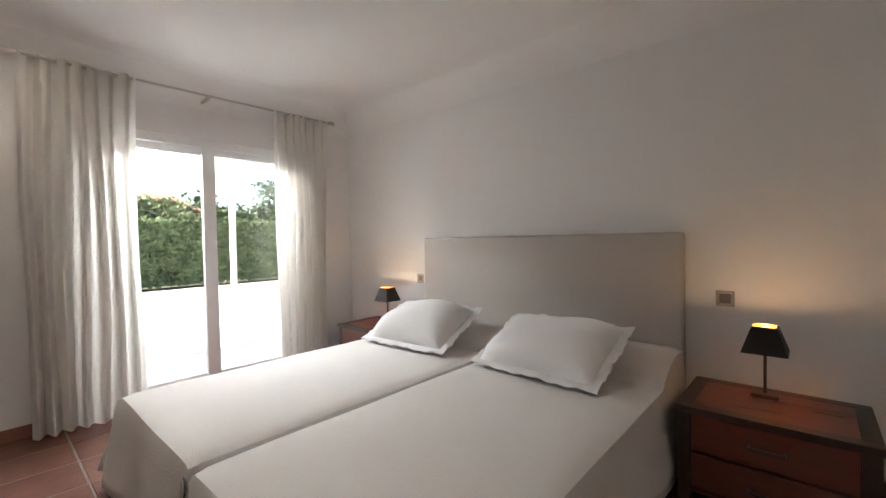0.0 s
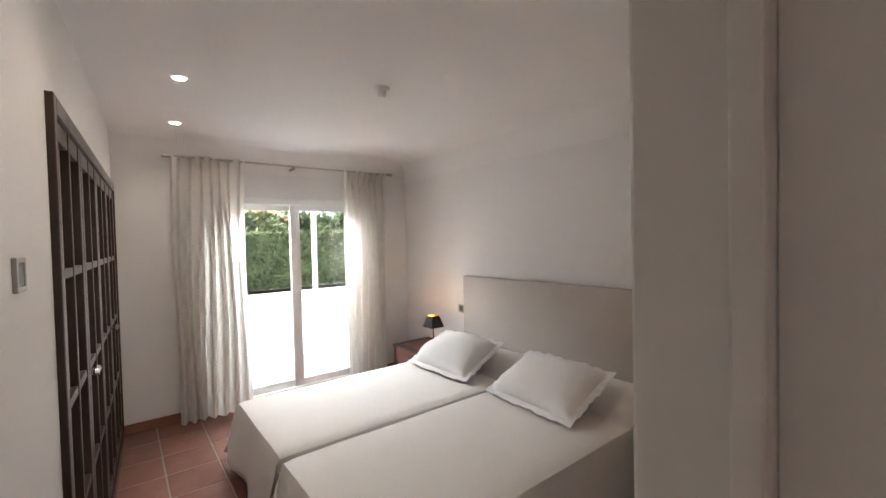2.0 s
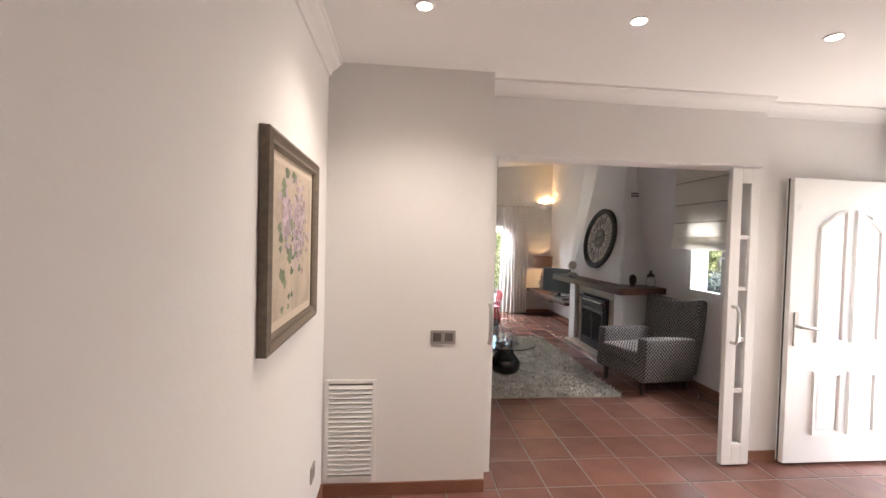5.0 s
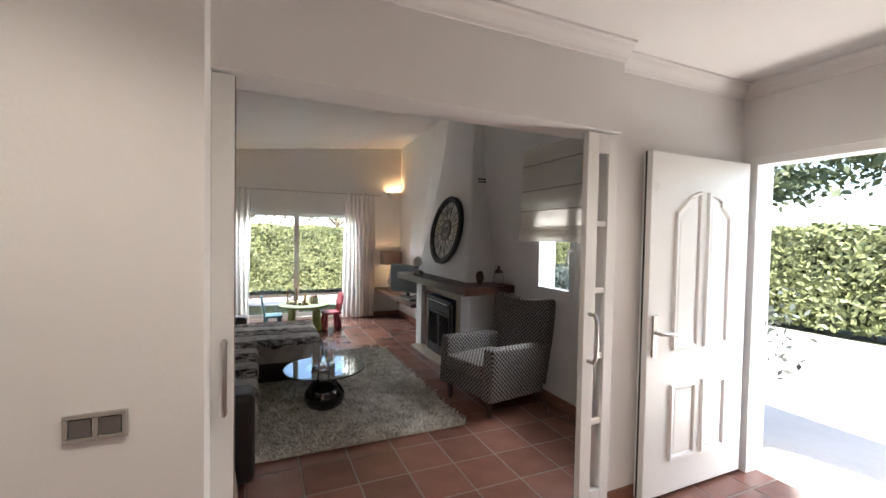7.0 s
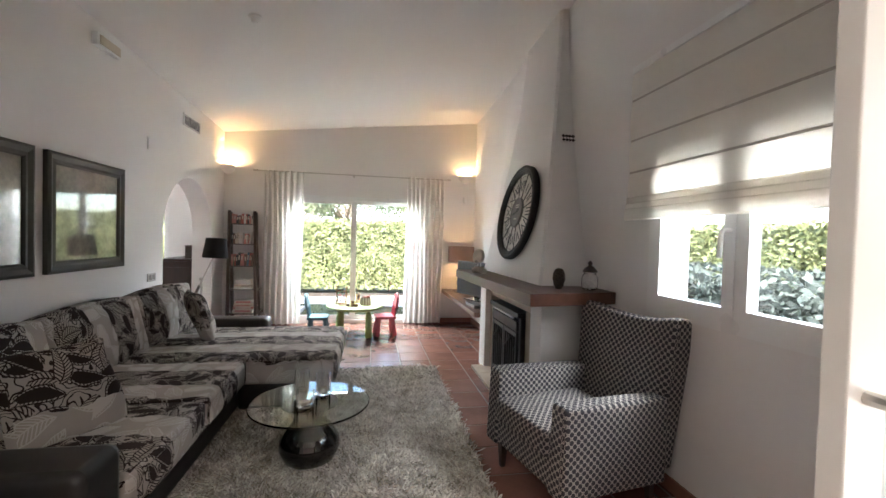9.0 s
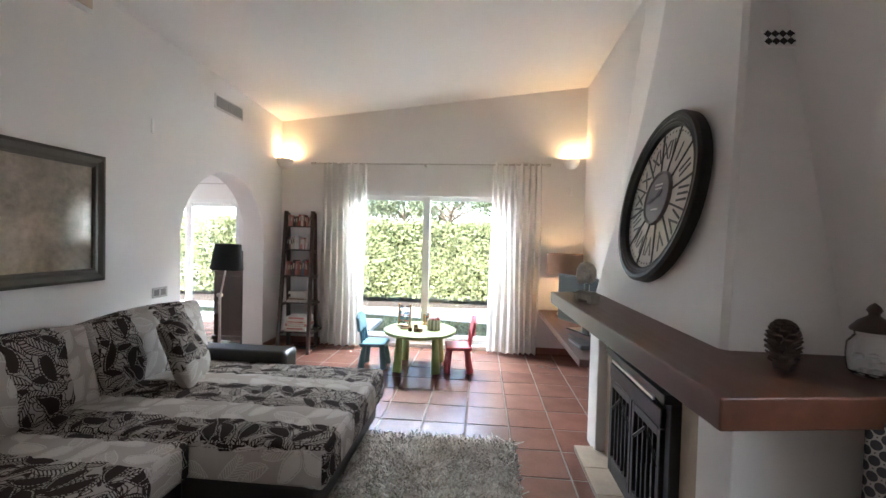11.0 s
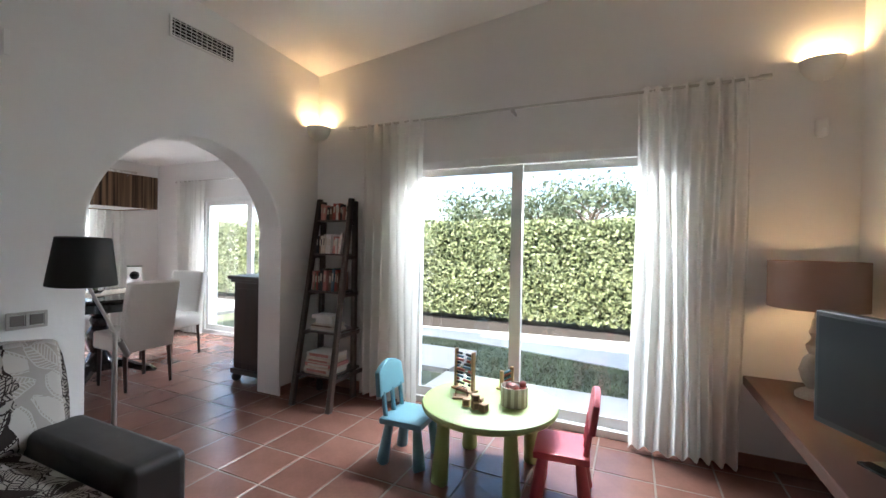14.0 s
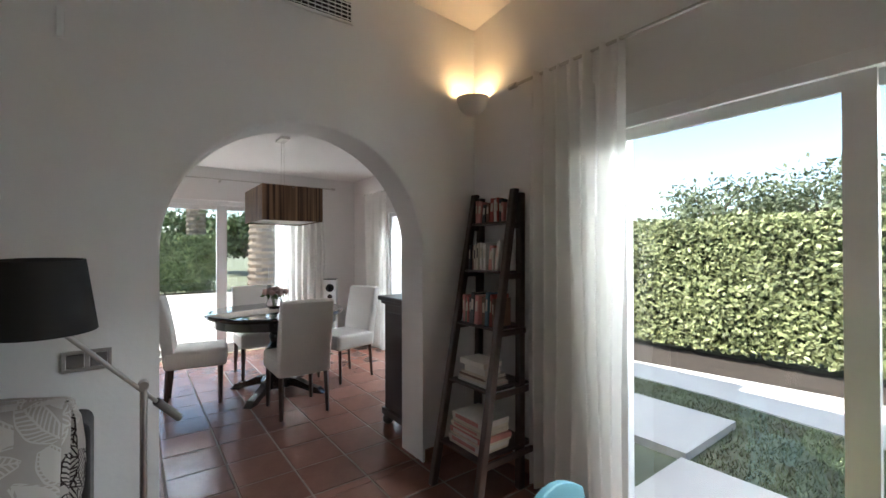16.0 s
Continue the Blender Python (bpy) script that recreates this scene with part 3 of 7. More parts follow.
def casement():
    """The white two-leaf window over the armchair."""
    top = thing("window_5", "white two-leaf casement window over the armchair", "window", kind="structure")
    y0, y1, z0, z1, x = 2.85, 4.09, 0.95, 1.98, LIV_X1 + 0.01
    fr = bmesh.new()
    for p, q, a, b in ((y0, y0 + 0.05, z0, z1), (y1 - 0.05, y1, z0, z1), (y0 + 0.05, y1 - 0.05, z0, z0 + 0.05), (y0 + 0.05, y1 - 0.05, z1 - 0.05, z1)):
        box(x - 0.02, x + 0.05, p, q, a, b, bm=fr)
    part("window_frame", fr, PVC, top)
    mid = 3.475
    for p, q in ((y0 + 0.05, mid - 0.002), (mid + 0.002, y1 - 0.05)):
        s = bmesh.new()
        for a, b, c, d in ((p, p + 0.065, z0 + 0.05, z1 - 0.05), (q - 0.065, q, z0 + 0.05, z1 - 0.05), (p + 0.065, q - 0.065, z0 + 0.05, z0 + 0.115), (p + 0.065, q - 0.065, z1 - 0.115, z1 - 0.05)):
            box(x - 0.035, x + 0.03, a, b, c, d, bm=s)
        sash = part("sash", s, PVC, top)
        pane = part("pane", box(x - 0.005, x + 0.003, p + 0.065, q - 0.065, z0 + 0.115, z1 - 0.115), GLASS, sash, "clear glass pane")
        pane.visible_shadow = False
    hb = tube([(x - 0.036, mid + 0.03, 1.43), (x - 0.075, mid + 0.03, 1.43), (x - 0.085, mid + 0.03, 1.41), (x - 0.085, mid + 0.035, 1.30)], 0.011, seg=8)
    part("handle", hb, PVC, top, "white lever handle", True)
    part("window_sill", box(LIV_X1 + 0.06, LIV_X1 + 0.33, y0, y1, z0 - 0.03, z0 - 0.002, 0.005), PLASTER, top)


casement()


def curtain(a0, a1, z0, z1, place, along, seed, gathers=9, amp=0.035, spread=0.0, cloth_mat=None):
    """A hanging curtain: a wavy sheet of cloth with pleats gathered at its head."""
    rng = random.Random(seed)
    nu, nv = gathers * 10, 14
    ph = [rng.uniform(-0.6, 0.6) for _ in range(gathers + 2)]
    am = [rng.uniform(0.6, 1.25) for _ in range(gathers + 2)]
    grid = [[], []]
    bm = bmesh.new()
    for j in range(nv + 1):
        v = j / nv
        rows = [[], []]
        for i in range(nu + 1):
            u = i / nu
            g = u * gathers
            k = int(g)
            f = g - k
            a = am[k] * (1 - f) + am[min(k + 1, gathers + 1)] * f
            p = ph[k] * (1 - f) + ph[min(k + 1, gathers + 1)] * f
            head = min(1, (1 - v) * 7)
            wave = math.sin(2 * math.pi * g + p * (1 - v)) * amp * a * (0.45 + 0.55 * head)
            wave += math.sin(4 * math.pi * g + 1.3) * amp * 0.22 * (1 - head)
            wave += math.sin(math.pi * g * 0.5 + 3 * v) * amp * 0.35
            pos = a0 + (a1 - a0) * u + spread * (1 - v) * (u - 0.5) + 0.012 * math.sin(5 * v + 7 * u + seed)
            z = z0 + (z1 - z0) * v + (0.006 * math.sin(9 * u) if j == 0 else 0)
            for s in (0, 1):
                w = wave + (0.002 if s else -0.002)
                rows[s].append(bm.verts.new((place + w, pos, z) if along == "y" else (pos, place + w, z)))
        for s in (0, 1):
            grid[s].append(rows[s])
    for s in (0, 1):
        for j in range(nv):
            for i in range(nu):
                q = (grid[s][j][i], grid[s][j][i + 1], grid[s][j + 1][i + 1], grid[s][j + 1][i])
                bm.faces.new(q if s else q[::-1])
    for i in range(nu):
        bm.faces.new((grid[0][0][i], grid[0][0][i + 1], grid[1][0][i + 1], grid[1][0][i]))
        bm.faces.new((grid[0][nv][i + 1], grid[0][nv][i], grid[1][nv][i], grid[1][nv][i + 1]))
    bmesh.ops.recalc_face_normals(bm, faces=bm.faces)
    ob = link("curtain", bm, cloth_mat or CURTAIN, smooth=True)
    return tagged(ob, "white voile curtain with pencil pleats hanging to the floor", "curtain", "curtains")


def curtain_rod(a0, a1, z, place, along, wall_at, mids):
    top = thing("curtain_rod", "thin brushed steel curtain rod with end caps", "curtain rod", group="curtain rods")

    def at(p, d=0.0, h=0.0):
        return (place + d, p, z + h) if along == "y" else (p, place + d, z + h)

    part("rod", tube([at(a0), at(a1)], 0.009, seg=8), STEEL, top, smooth=True)
    for p, q in ((a0, a0 - 0.07), (a1, a1 + 0.07)):
        part("finial", tube([at(p), at(p + (q - p) * 0.2), at(p + (q - p) * 0.21), at(q)], [0.009, 0.009, 0.016, 0.016], seg=10), STEEL, top, smooth=True)
    for p in mids:
        part("bracket", tube([at(p, 0, 0), at(p, 0, -0.02), at(p, wall_at - place, -0.02)], [0.02, 0.015, 0.012], seg=8), STEEL, top, smooth=True)
    return top


curtain_rod(0.12, 2.2, 2.31, -4.08, "y", BED_X0, [1.15])
curtain(0.12, 0.68, 0.015, 2.33, -4.08, "y", 1, 7, 0.042, 0.02, BEDCURTAIN)
curtain(1.66, 2.17, 0.015, 2.32, -4.08, "y", 2, 7, 0.038, -0.02, BEDCURTAIN)
curtain_rod(0.50, 3.30, 2.28, 8.31, "x", LIV_Y1, [1.87])
curtain(0.58, 1.13, 0.015, 2.29, 8.31, "x", 3, 7, 0.04, 0.0)
curtain(2.68, 3.27, 0.015, 2.30, 8.31, "x", 4, 8, 0.04, 0.0)
curtain_rod(6.3, 8.85, 2.24, DIN_X0 + 0.1, "y", DIN_X0, [7.4])
curtain(8.05, 8.75, 0.015, 2.24, DIN_X0 + 0.1, "y", 5, 8, 0.04, 0.0)
curtain_rod(-3.2, -0.9, 2.12, DIN_Y1 - 0.1, "x", DIN_Y1, [-1.9])
curtain(-3.25, -2.68, 0.015, 2.13, DIN_Y1 - 0.1, "x", 6, 7, 0.04, 0.0)


def roman_blind():
    top = thing("roman_blind", "cream roman blind half raised over the window", "blind")
    x, y0, y1 = LIV_X1 - 0.05, 2.74, 4.24
    bm = bmesh.new()
    zs = [1.60, 1.80, 2.00, 2.25, 2.42]
    rows = []
    n = 6
    for a, b in zip(zs, zs[1:]):
        for k in range(n):
            f = k / n
            rows.append((x - 0.012 * math.sin(math.pi * f), a + (b - a) * f))
    rows.append((x, zs[-1]))
    for s, dx in ((0, -0.0015), (1, 0.0015)):
        g = [[bm.verts.new((px + dx, y0 + (y1 - y0) * i / 12, pz + (0.004 * math.sin(i * 1.9)))) for i in range(13)] for px, pz in rows]
        for a, b in zip(g, g[1:]):
            for i in range(12):
                bm.faces.new((a[i], a[i + 1], b[i + 1], b[i]) if s else (a[i], b[i], b[i + 1], a[i + 1]))
    part("cloth", bm, BLIND, top, smooth=True)
    for z in (1.80, 2.0, 2.25):
        part("rib", box(x - 0.006, x + 0.004, y0, y1, z - 0.006, z + 0.006, 0.002), LINEN, top)
    for k, z in enumerate((1.50, 1.535, 1.57)):
        part("fold", box(x - 0.03 + k * 0.006, x - 0.012 + k * 0.006, y0 - 0.01, y1 + 0.01, z, z + 0.075, 0.008), BLIND, top)
    part("headrail", box(x - 0.01, x + 0.04, y0, y1, 2.42, 2.46, 0.004), PVC, top)


roman_blind()


def front_door():
    """The white entrance door, standing open at right angles to its opening."""
    d = thing("door_1", "white panelled entrance door standing open", "door", pose(4.2, 2.365, 0), kind="structure")
    w, h = 0.9, 2.04
    part("panel_body", box(-w, 0, -0.03, 0.03, 0.02, h, 0.006), PVC, d)
    part("edge_seal", box(-w - 0.004, -w, 0.004, 0.014, 0.02, h), material("black_rubber_seal", (0.02, 0.02, 0.02), 0.7), d, "black rubber seal")

    def moulding(pts, name):
        """A raised rail round an outline on the face of the door."""
        bm = bmesh.new()
        n = len(pts)
        c = (sum(p[0] for p in pts) / n, sum(p[1] for p in pts) / n)

        def offset(dist):
            out = []
            for x, z in pts:
                out.append((x + (dist if x < c[0] else -dist), z + (dist if z < c[1] else -dist)))
            return out

        rings = [(pts, -0.030), (offset(0.008), -0.046), (offset(0.022), -0.044), (offset(0.032), -0.032), (offset(0.05), -0.036)]
        vs = [[bm.verts.new((x, y, z)) for x, z in ring] for ring, y in rings]
        for a, b in zip(vs, vs[1:]):
            for k in range(n):
                bm.faces.new((a[k], a[(k + 1) % n], b[(k + 1) % n], b[k]))
        bm.faces.new(vs[-1])
        bmesh.ops.recalc_face_normals(bm, faces=bm.faces)
        part(name, bm, PVC, d)

    n = 8
    for x0, x1, rising in ((-0.70, -0.47, True), (-0.42, -0.19, False)):
        arc = []
        for k in range(n + 1):
            f = k / n
            xx = x1 + (x0 - x1) * f
            q = (xx - x0) / (x1 - x0) if rising else (x1 - xx) / (x1 - x0)
            arc.append((xx, 1.70 + 0.13 * math.sin(math.pi / 2 * q)))
        moulding([(x0, 0.88), (x1, 0.88)] + arc, "door_panel")
        moulding([(x0, 0.22), (x1, 0.22), (x1, 0.68), (x0, 0.68)], "door_panel")
    plate = part("handle_plate", box(-0.865, -0.83, -0.042, -0.03, 0.86, 1.10, 0.004), STEEL, d, "brushed steel handle plate")
    part("door_handle", tube([(-0.848, -0.04, 1.0), (-0.848, -0.085, 1.0), (-0.835, -0.09, 1.0), (-0.73, -0.09, 0.99)], 0.011, seg=8), STEEL, plate, "brushed steel lever", True)
    fr = bmesh.new()
    for a in ((HALL_X1 - 0.02, HALL_X1 + 0.12, 1.42, 1.47, 0, 2.08), (HALL_X1 - 0.02, HALL_X1 + 0.12, 2.31, 2.36, 0, 2.08), (HALL_X1 - 0.02, HALL_X1 + 0.12, 1.47, 2.31, 2.03, 2.08)):
        box(*a, 0.003, bm=fr)
    structure(link("door_frame_1", fr, PVC), "white entrance door frame", "door frame")


front_door()


def bedroom_door():
    fr = bmesh.new()
    box(-0.135, -0.02, 0.162, 0.205, 0, 2.04, 0.005, fr)
    box(-0.045, -0.02, 0.148, 0.162, 0, 2.0, 0.003, fr)
    box(-0.135, -0.02, -0.57, -0.55, 0, 2.04, 0.005, fr)
    box(-0.135, -0.02, -0.55, 0.162, 2.0, 2.04, 0.005, fr)
    structure(link("door_frame_2", fr, TRIM), "white lacquered bedroom door frame", "door frame")
    lining = bmesh.new()
    box(-0.02, 0.138, 0.18, 0.205, 0, 2.04, 0.002, lining)
    box(-0.02, 0.138, -0.57, -0.556, 0, 2.04, 0.002, lining)
    box(-0.02, 0.138, -0.556, 0.18, 2.02, 2.04, 0.002, lining)
    structure(link("door_lining", lining, TRIM), "plain white door lining", "trim")
    structure(link("strike_plate", box(-0.115, -0.09, 0.158, 0.162, 0.86, 1.04, 0.001), STEEL), "steel strike plate in the frame", "strike plate")
    d = thing("door_2", "white flush bedroom door folded back against the wall", "door", SKEW, kind="structure")
    part("panel_body", box(-0.92, -0.15, -0.419, -0.385, 0.01, 2.0, 0.004), TRIM, d)


bedroom_door()


def pocket_door(x0, x1, y, handle_x, name):
    """A glazed sliding door that is mostly pushed into the wall."""
    d = thing(name, "white glazed sliding door with bars and a steel pull handle", "sliding door", kind="structure")
    if x1 - x0 < 0.15:
        # only the closing stile stands out of the wall
        part("stile", box(x0, x1, y - 0.02, y + 0.02, 0.012, 2.095, 0.003), TRIM, d)
        # thin dark strip drawn in place of the shadow gap at the edge
        part("edge_seal", box(x1, x1 + 0.004, y - 0.008, y + 0.008, 0.012, 2.095), GREYMETAL, d, "dark strip drawn as the shadow gap")
    else:
        f = bmesh.new()
        for a in ((x0, x0 + 0.075, 0.012, 2.095), (x1 - 0.06, x1, 0.012, 2.095), (x0 + 0.075, x1 - 0.06, 1.99, 2.095), (x0 + 0.075, x1 - 0.06, 0.012, 0.16)):
            box(a[0], a[1], y - 0.02, y + 0.02, a[2], a[3], 0.003, f)
        part("frame", f, TRIM, d)
        for z in (0.52, 0.88, 1.24, 1.60):
            part("glazing_bar", box(x0 + 0.075, x1 - 0.06, y - 0.012, y + 0.012, z, z + 0.028, 0.002), TRIM, d)
        p = part("pane", box(x0 + 0.075, x1 - 0.06, y - 0.003, y + 0.003, 0.16, 1.99), GLASS, d, "clear glass pane")
        p.visible_shadow = False
    h = tube([(handle_x, y - 0.02, 0.88), (handle_x, y - 0.06, 0.88), (handle_x, y - 0.075, 0.91), (handle_x, y - 0.075, 1.10), (handle_x, y - 0.06, 1.13), (handle_x, y - 0.02, 1.13)], 0.012, seg=8)
    part("door_handle", h, STEEL, d, "brushed steel pull handle", True)


pocket_door(2.85, 3.055, 2.375, 2.888, "door_3")
pocket_door(1.1205, 1.195, 2.375, 1.165, "door_4")

# ---- outdoors ----
GROUND_Z = -0.12
GRASS = material("lawn", (0.12, 0.13, 0.075), 0.9, 0, 0.25, 3, 0.5, 80)
PAVING = material("pale_paving", (0.5, 0.465, 0.42), 0.8, 0, 0.08, 2, 0.1, 30)
CONCRETE = material("pale_concrete_path", (0.58, 0.55, 0.5), 0.85, 0, 0.08, 1.5, 0.15, 40)
# dark soil, its colour deepened for the shade at the hedge's foot
SOIL = material("dark_soil", (0.035, 0.025, 0.018), 0.95, 0, 0.25, 6, 0.5, 30)
# dark green that holds the shade seen between the leaves
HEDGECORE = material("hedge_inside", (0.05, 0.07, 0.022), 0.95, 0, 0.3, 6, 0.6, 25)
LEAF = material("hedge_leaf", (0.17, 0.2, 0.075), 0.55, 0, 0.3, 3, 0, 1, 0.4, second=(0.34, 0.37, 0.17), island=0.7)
LEAFDARK = material("cypress_leaf", (0.075, 0.115, 0.04), 0.7, 0, 0.3, 3, 0, 1, 0.3, second=(0.12, 0.17, 0.06), island=0.6)
LEAFMID = material("cypress_hedge_leaf", (0.12, 0.16, 0.065), 0.7, 0, 0.3, 3, 0, 1, 0.3, second=(0.22, 0.28, 0.12), island=0.6)
LEAFPINE = material("pine_leaf", (0.1, 0.12, 0.06), 0.7, 0, 0.25, 2, 0, 1, 0.3, second=(0.2, 0.23, 0.13), island=0.5)
BARK = material("grey_bark", (0.16, 0.12, 0.09), 0.95, 0, 0.25, 6, 0.6, 30, stretch=(1, 1, 0.3))
PALMBARK = material("palm_bark", (0.24, 0.19, 0.14), 0.95, 0, 0.25, 8, 0.8, 18, stretch=(1, 1, 4))

structure(link("ground", box(-900, 900, -900, 900, GROUND_Z - 0.4, GROUND_Z), GRASS), "mown green lawn around the house", "ground")
structure(link("pavement_west", box(-13.6, BED_X0 - 0.26, -6, 12, GROUND_Z, GROUND_Z + 0.07), PAVING), "pale paved patio", "pavement")
structure(link("pavement_east", box(HALL_X1 + 0.25, 10.3, -6, 8, GROUND_Z, GROUND_Z + 0.05), PAVING), "pale paved forecourt", "pavement")
structure(link("pavement_north", box(0.88, 8.0, LIV_Y1 + 0.27, 9.45, GROUND_Z, GROUND_Z + 0.06), PAVING), "pale paved strip along the house", "pavement")
structure(link("pavement_corner", box(-3.0, 0.88, DIN_Y1 + 0.25, 10.41, GROUND_Z, GROUND_Z + 0.06), PAVING), "pale paved terrace corner", "pavement")
path_edge = [(-14, 11.3), (-0.3, 11.09), (0.5, 11.06), (1.4, 10.9), (3.0, 10.52), (5.0, 10.2), (24, 10.2), (24, 12.35), (3.2, 12.2), (1.2, 11.98), (-0.6, 11.74), (-14, 11.7)]
structure(link("path_north", turned(prism(path_edge, 0.012), pose(0, 0, GROUND_Z)), CONCRETE), "pale concrete garden path", "path")
structure(link("planting_bed", box(-14, 24, 11.72, 12.9, GROUND_Z, GROUND_Z + 0.008), SOIL), "dark soil under the hedge, its shade put into the colour", "planting bed")
for nm, r in (("door_step", (HALL_X1 + 0.1, HALL_X1 + 0.75, 1.3, 2.5)),):
    structure(link(nm, box(*r, GROUND_Z + 0.05, -0.02, 0.008), PAVING), "pale stone doorstep", "step")


def grass_blades():
    rng = np.random.default_rng(17)
    lawn = thing("lawn_grass", "short green lawn grass between terrace and path", "grass", pose(0, 0, GROUND_Z), kind="stuff")
    n = 38000
    b = np.stack([rng.uniform(-3.5, 6.5, n), rng.uniform(9.46, 11.05, n), np.zeros(n)], 1)
    b = b[((b[:, 1] > 10.42) | (b[:, 0] > 0.89)) & (b[:, 1] < 11.1 - 0.19 * np.maximum(b[:, 0], 0))]
    n = len(b)
    tip = b + np.concatenate([rng.normal(size=(n, 2)) * 0.016, rng.uniform(0.015, 0.035, (n, 1))], 1)
    a = rng.uniform(0, math.pi, n)
    w = np.stack([np.cos(a), np.sin(a), np.zeros(n)], 1) * 0.004
    scatter("blades", np.stack([b - w, b + w, tip + w * 0.3, tip - w * 0.3], 1), GRASSBLADE, lawn)


GRASSBLADE = material("grass_blade", (0.11, 0.13, 0.055), 0.8, 0, 0.3, 3, 0, 1, 0.3, second=(0.2, 0.22, 0.11), island=0.7)
grass_blades()


def hedge(label, p, q, height, depth, leafmat, n, size, seed, front, bulge=0.09):
    """A clipped hedge from p to q; front is the way its face looks."""
    rng = np.random.default_rng(seed)
    p, q = np.array(p, float), np.array(q, float)
    length = np.linalg.norm(q - p)
    way, out = (q - p) / length, np.array(front, float)
    top = thing("hedge", label, "hedge", pose(*p, GROUND_Z))
    # solid box coloured as the shaded inside of the hedge
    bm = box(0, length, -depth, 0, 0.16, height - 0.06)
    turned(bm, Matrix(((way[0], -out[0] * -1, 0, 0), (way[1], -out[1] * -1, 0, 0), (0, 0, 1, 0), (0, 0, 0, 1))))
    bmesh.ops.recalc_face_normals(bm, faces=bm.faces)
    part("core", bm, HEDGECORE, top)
    nf = int(n * height / (height + depth * 0.6))
    u, z = rng.uniform(0, length, n), rng.uniform(0.12, height, n)
    dep = rng.uniform(-0.02, bulge, n) * (0.4 + 0.6 * np.sin(u * 3.1 + 2 * z) ** 2) + 0.04 * np.sin(u * 1.7) + 0.03 * np.sin(u * 7 + z * 5)
    dep += 0.075
    z[nf:] = height - 0.07 + rng.uniform(0, 0.11, n - nf) + 0.03 * np.sin(u[nf:] * 5)
    dep[nf:] = -rng.uniform(0, depth, n - nf)
    c = np.zeros((n, 3))
    c[:, 0] = way[0] * u + out[0] * dep
    c[:, 1] = way[1] * u + out[1] * dep
    c[:, 2] = z
    lean = np.tile(np.array([out[0], out[1], 0.5]), (n, 1))
    lean[nf:] = (0, 0, 1)
    scatter("leaves", leaves(rng, c, size, 0.55, lean), leafmat, top)
    m = max(6, int(length / 0.5))
    st = bmesh.new()
    for k in range(m):
        s = (k + 0.5) * length / m + rng.uniform(-0.15, 0.15)
        b = way * s - out * depth * 0.4
        tube([(b[0], b[1], 0), (b[0] + rng.uniform(-0.05, 0.05), b[1], 0.3)], 0.02, st, 5)
    tagged(part("stems", st, BARK, top), kind="stuff")
    return top


hedge("sunlit clipped hedge with small bright green leaves", (-9, 12.75), (16, 12.75), 1.86, 0.9, LEAF, 105000, 0.038, 11, (0, -1))
hedge("sunlit clipped hedge beside the forecourt", (10.7, -3), (10.7, 14), 1.95, 0.9, LEAF, 26000, 0.075, 12, (-1, 0))
hedge("dark green clipped cypress hedge behind the patio", (-14.5, -4), (-14.5, 9), 2.0, 0.8, LEAFMID, 34000, 0.075, 13, (1, 0))


def tree(label, x, y, height, spread, mat, seed, size=0.13, n=5200, bare=0.35):
    """A tree with a tapered trunk, forking limbs and clumps of leaves with gaps between them."""
    rng = np.random.default_rng(seed)
    top = thing("tree", label, "tree", pose(x, y, GROUND_Z))
    trunk = [(0.1 * math.sin(k * 1.1 + seed), 0.08 * math.cos(k * 0.9), height * 0.62 * k / 6) for k in range(7)]
    bm = tube(trunk, [0.17 - 0.016 * k for k in range(7)], seg=8)
    clumps = []
    for k in range(15):
        a = k * 2.4 + rng.uniform(-0.3, 0.3)
        s = rng.uniform(bare, 0.62)
        base = Vector((0.0, 0.0, height * s))
        reach = spread * rng.uniform(0.55, 1.0)
        tip = base + Vector((math.cos(a) * reach, math.sin(a) * reach, height * rng.uniform(0.14, 0.38)))
        mid = base.lerp(tip, 0.5) + Vector((0, 0, 0.15 * reach))
        tube([base, mid, tip], [0.06, 0.04, 0.015], bm, 6)
        clumps += [tip, mid.lerp(tip, 0.5)]
    clumps.append(Vector((0, 0, height * 0.93)))
    part("trunk", bm, BARK, top, smooth=True)
    per = n // len(clumps)
    pts = []
    for c in clumps:
        d = rng.normal(size=(per, 3)) * np.array([0.2, 0.2, 0.13]) * spread * rng.uniform(0.7, 1.2)
        pts.append(np.array(c) + d)
    scatter("crown", leaves(rng, np.concatenate(pts), size), mat, top)
    return top


tree("feathery pine tree far behind the hedge", 5.6, 27.0, 5.0, 2.6, LEAFPINE, 3, 0.12, 2600)
tree("grey-green olive tree far behind the hedge", 0.6, 29.0, 5.2, 2.8, LEAFPINE, 4, 0.12, 2600)
tree("low olive tree far behind the hedge", -6.0, 29.0, 4.6, 2.4, LEAFPINE, 9, 0.12, 2600)
tree("pale feathery tree far behind the hedge", -2.6, 31.0, 4.9, 2.8, LEAFPINE, 10, 0.12, 2600)
tree("tall pine with spreading crown beyond the forecourt", 15.2, 9.6, 7.2, 2.9, LEAFPINE, 5, 0.13, 5200, 0.3)
tree("pine beyond the forecourt", 16.5, 5.0, 7.0, 2.8, LEAFPINE, 6, 0.13, 4800, 0.3)
tree("bright green tree behind the cypress hedge", -18.0, 4.4, 3.0, 1.0, LEAF, 7, 0.1, 4200)
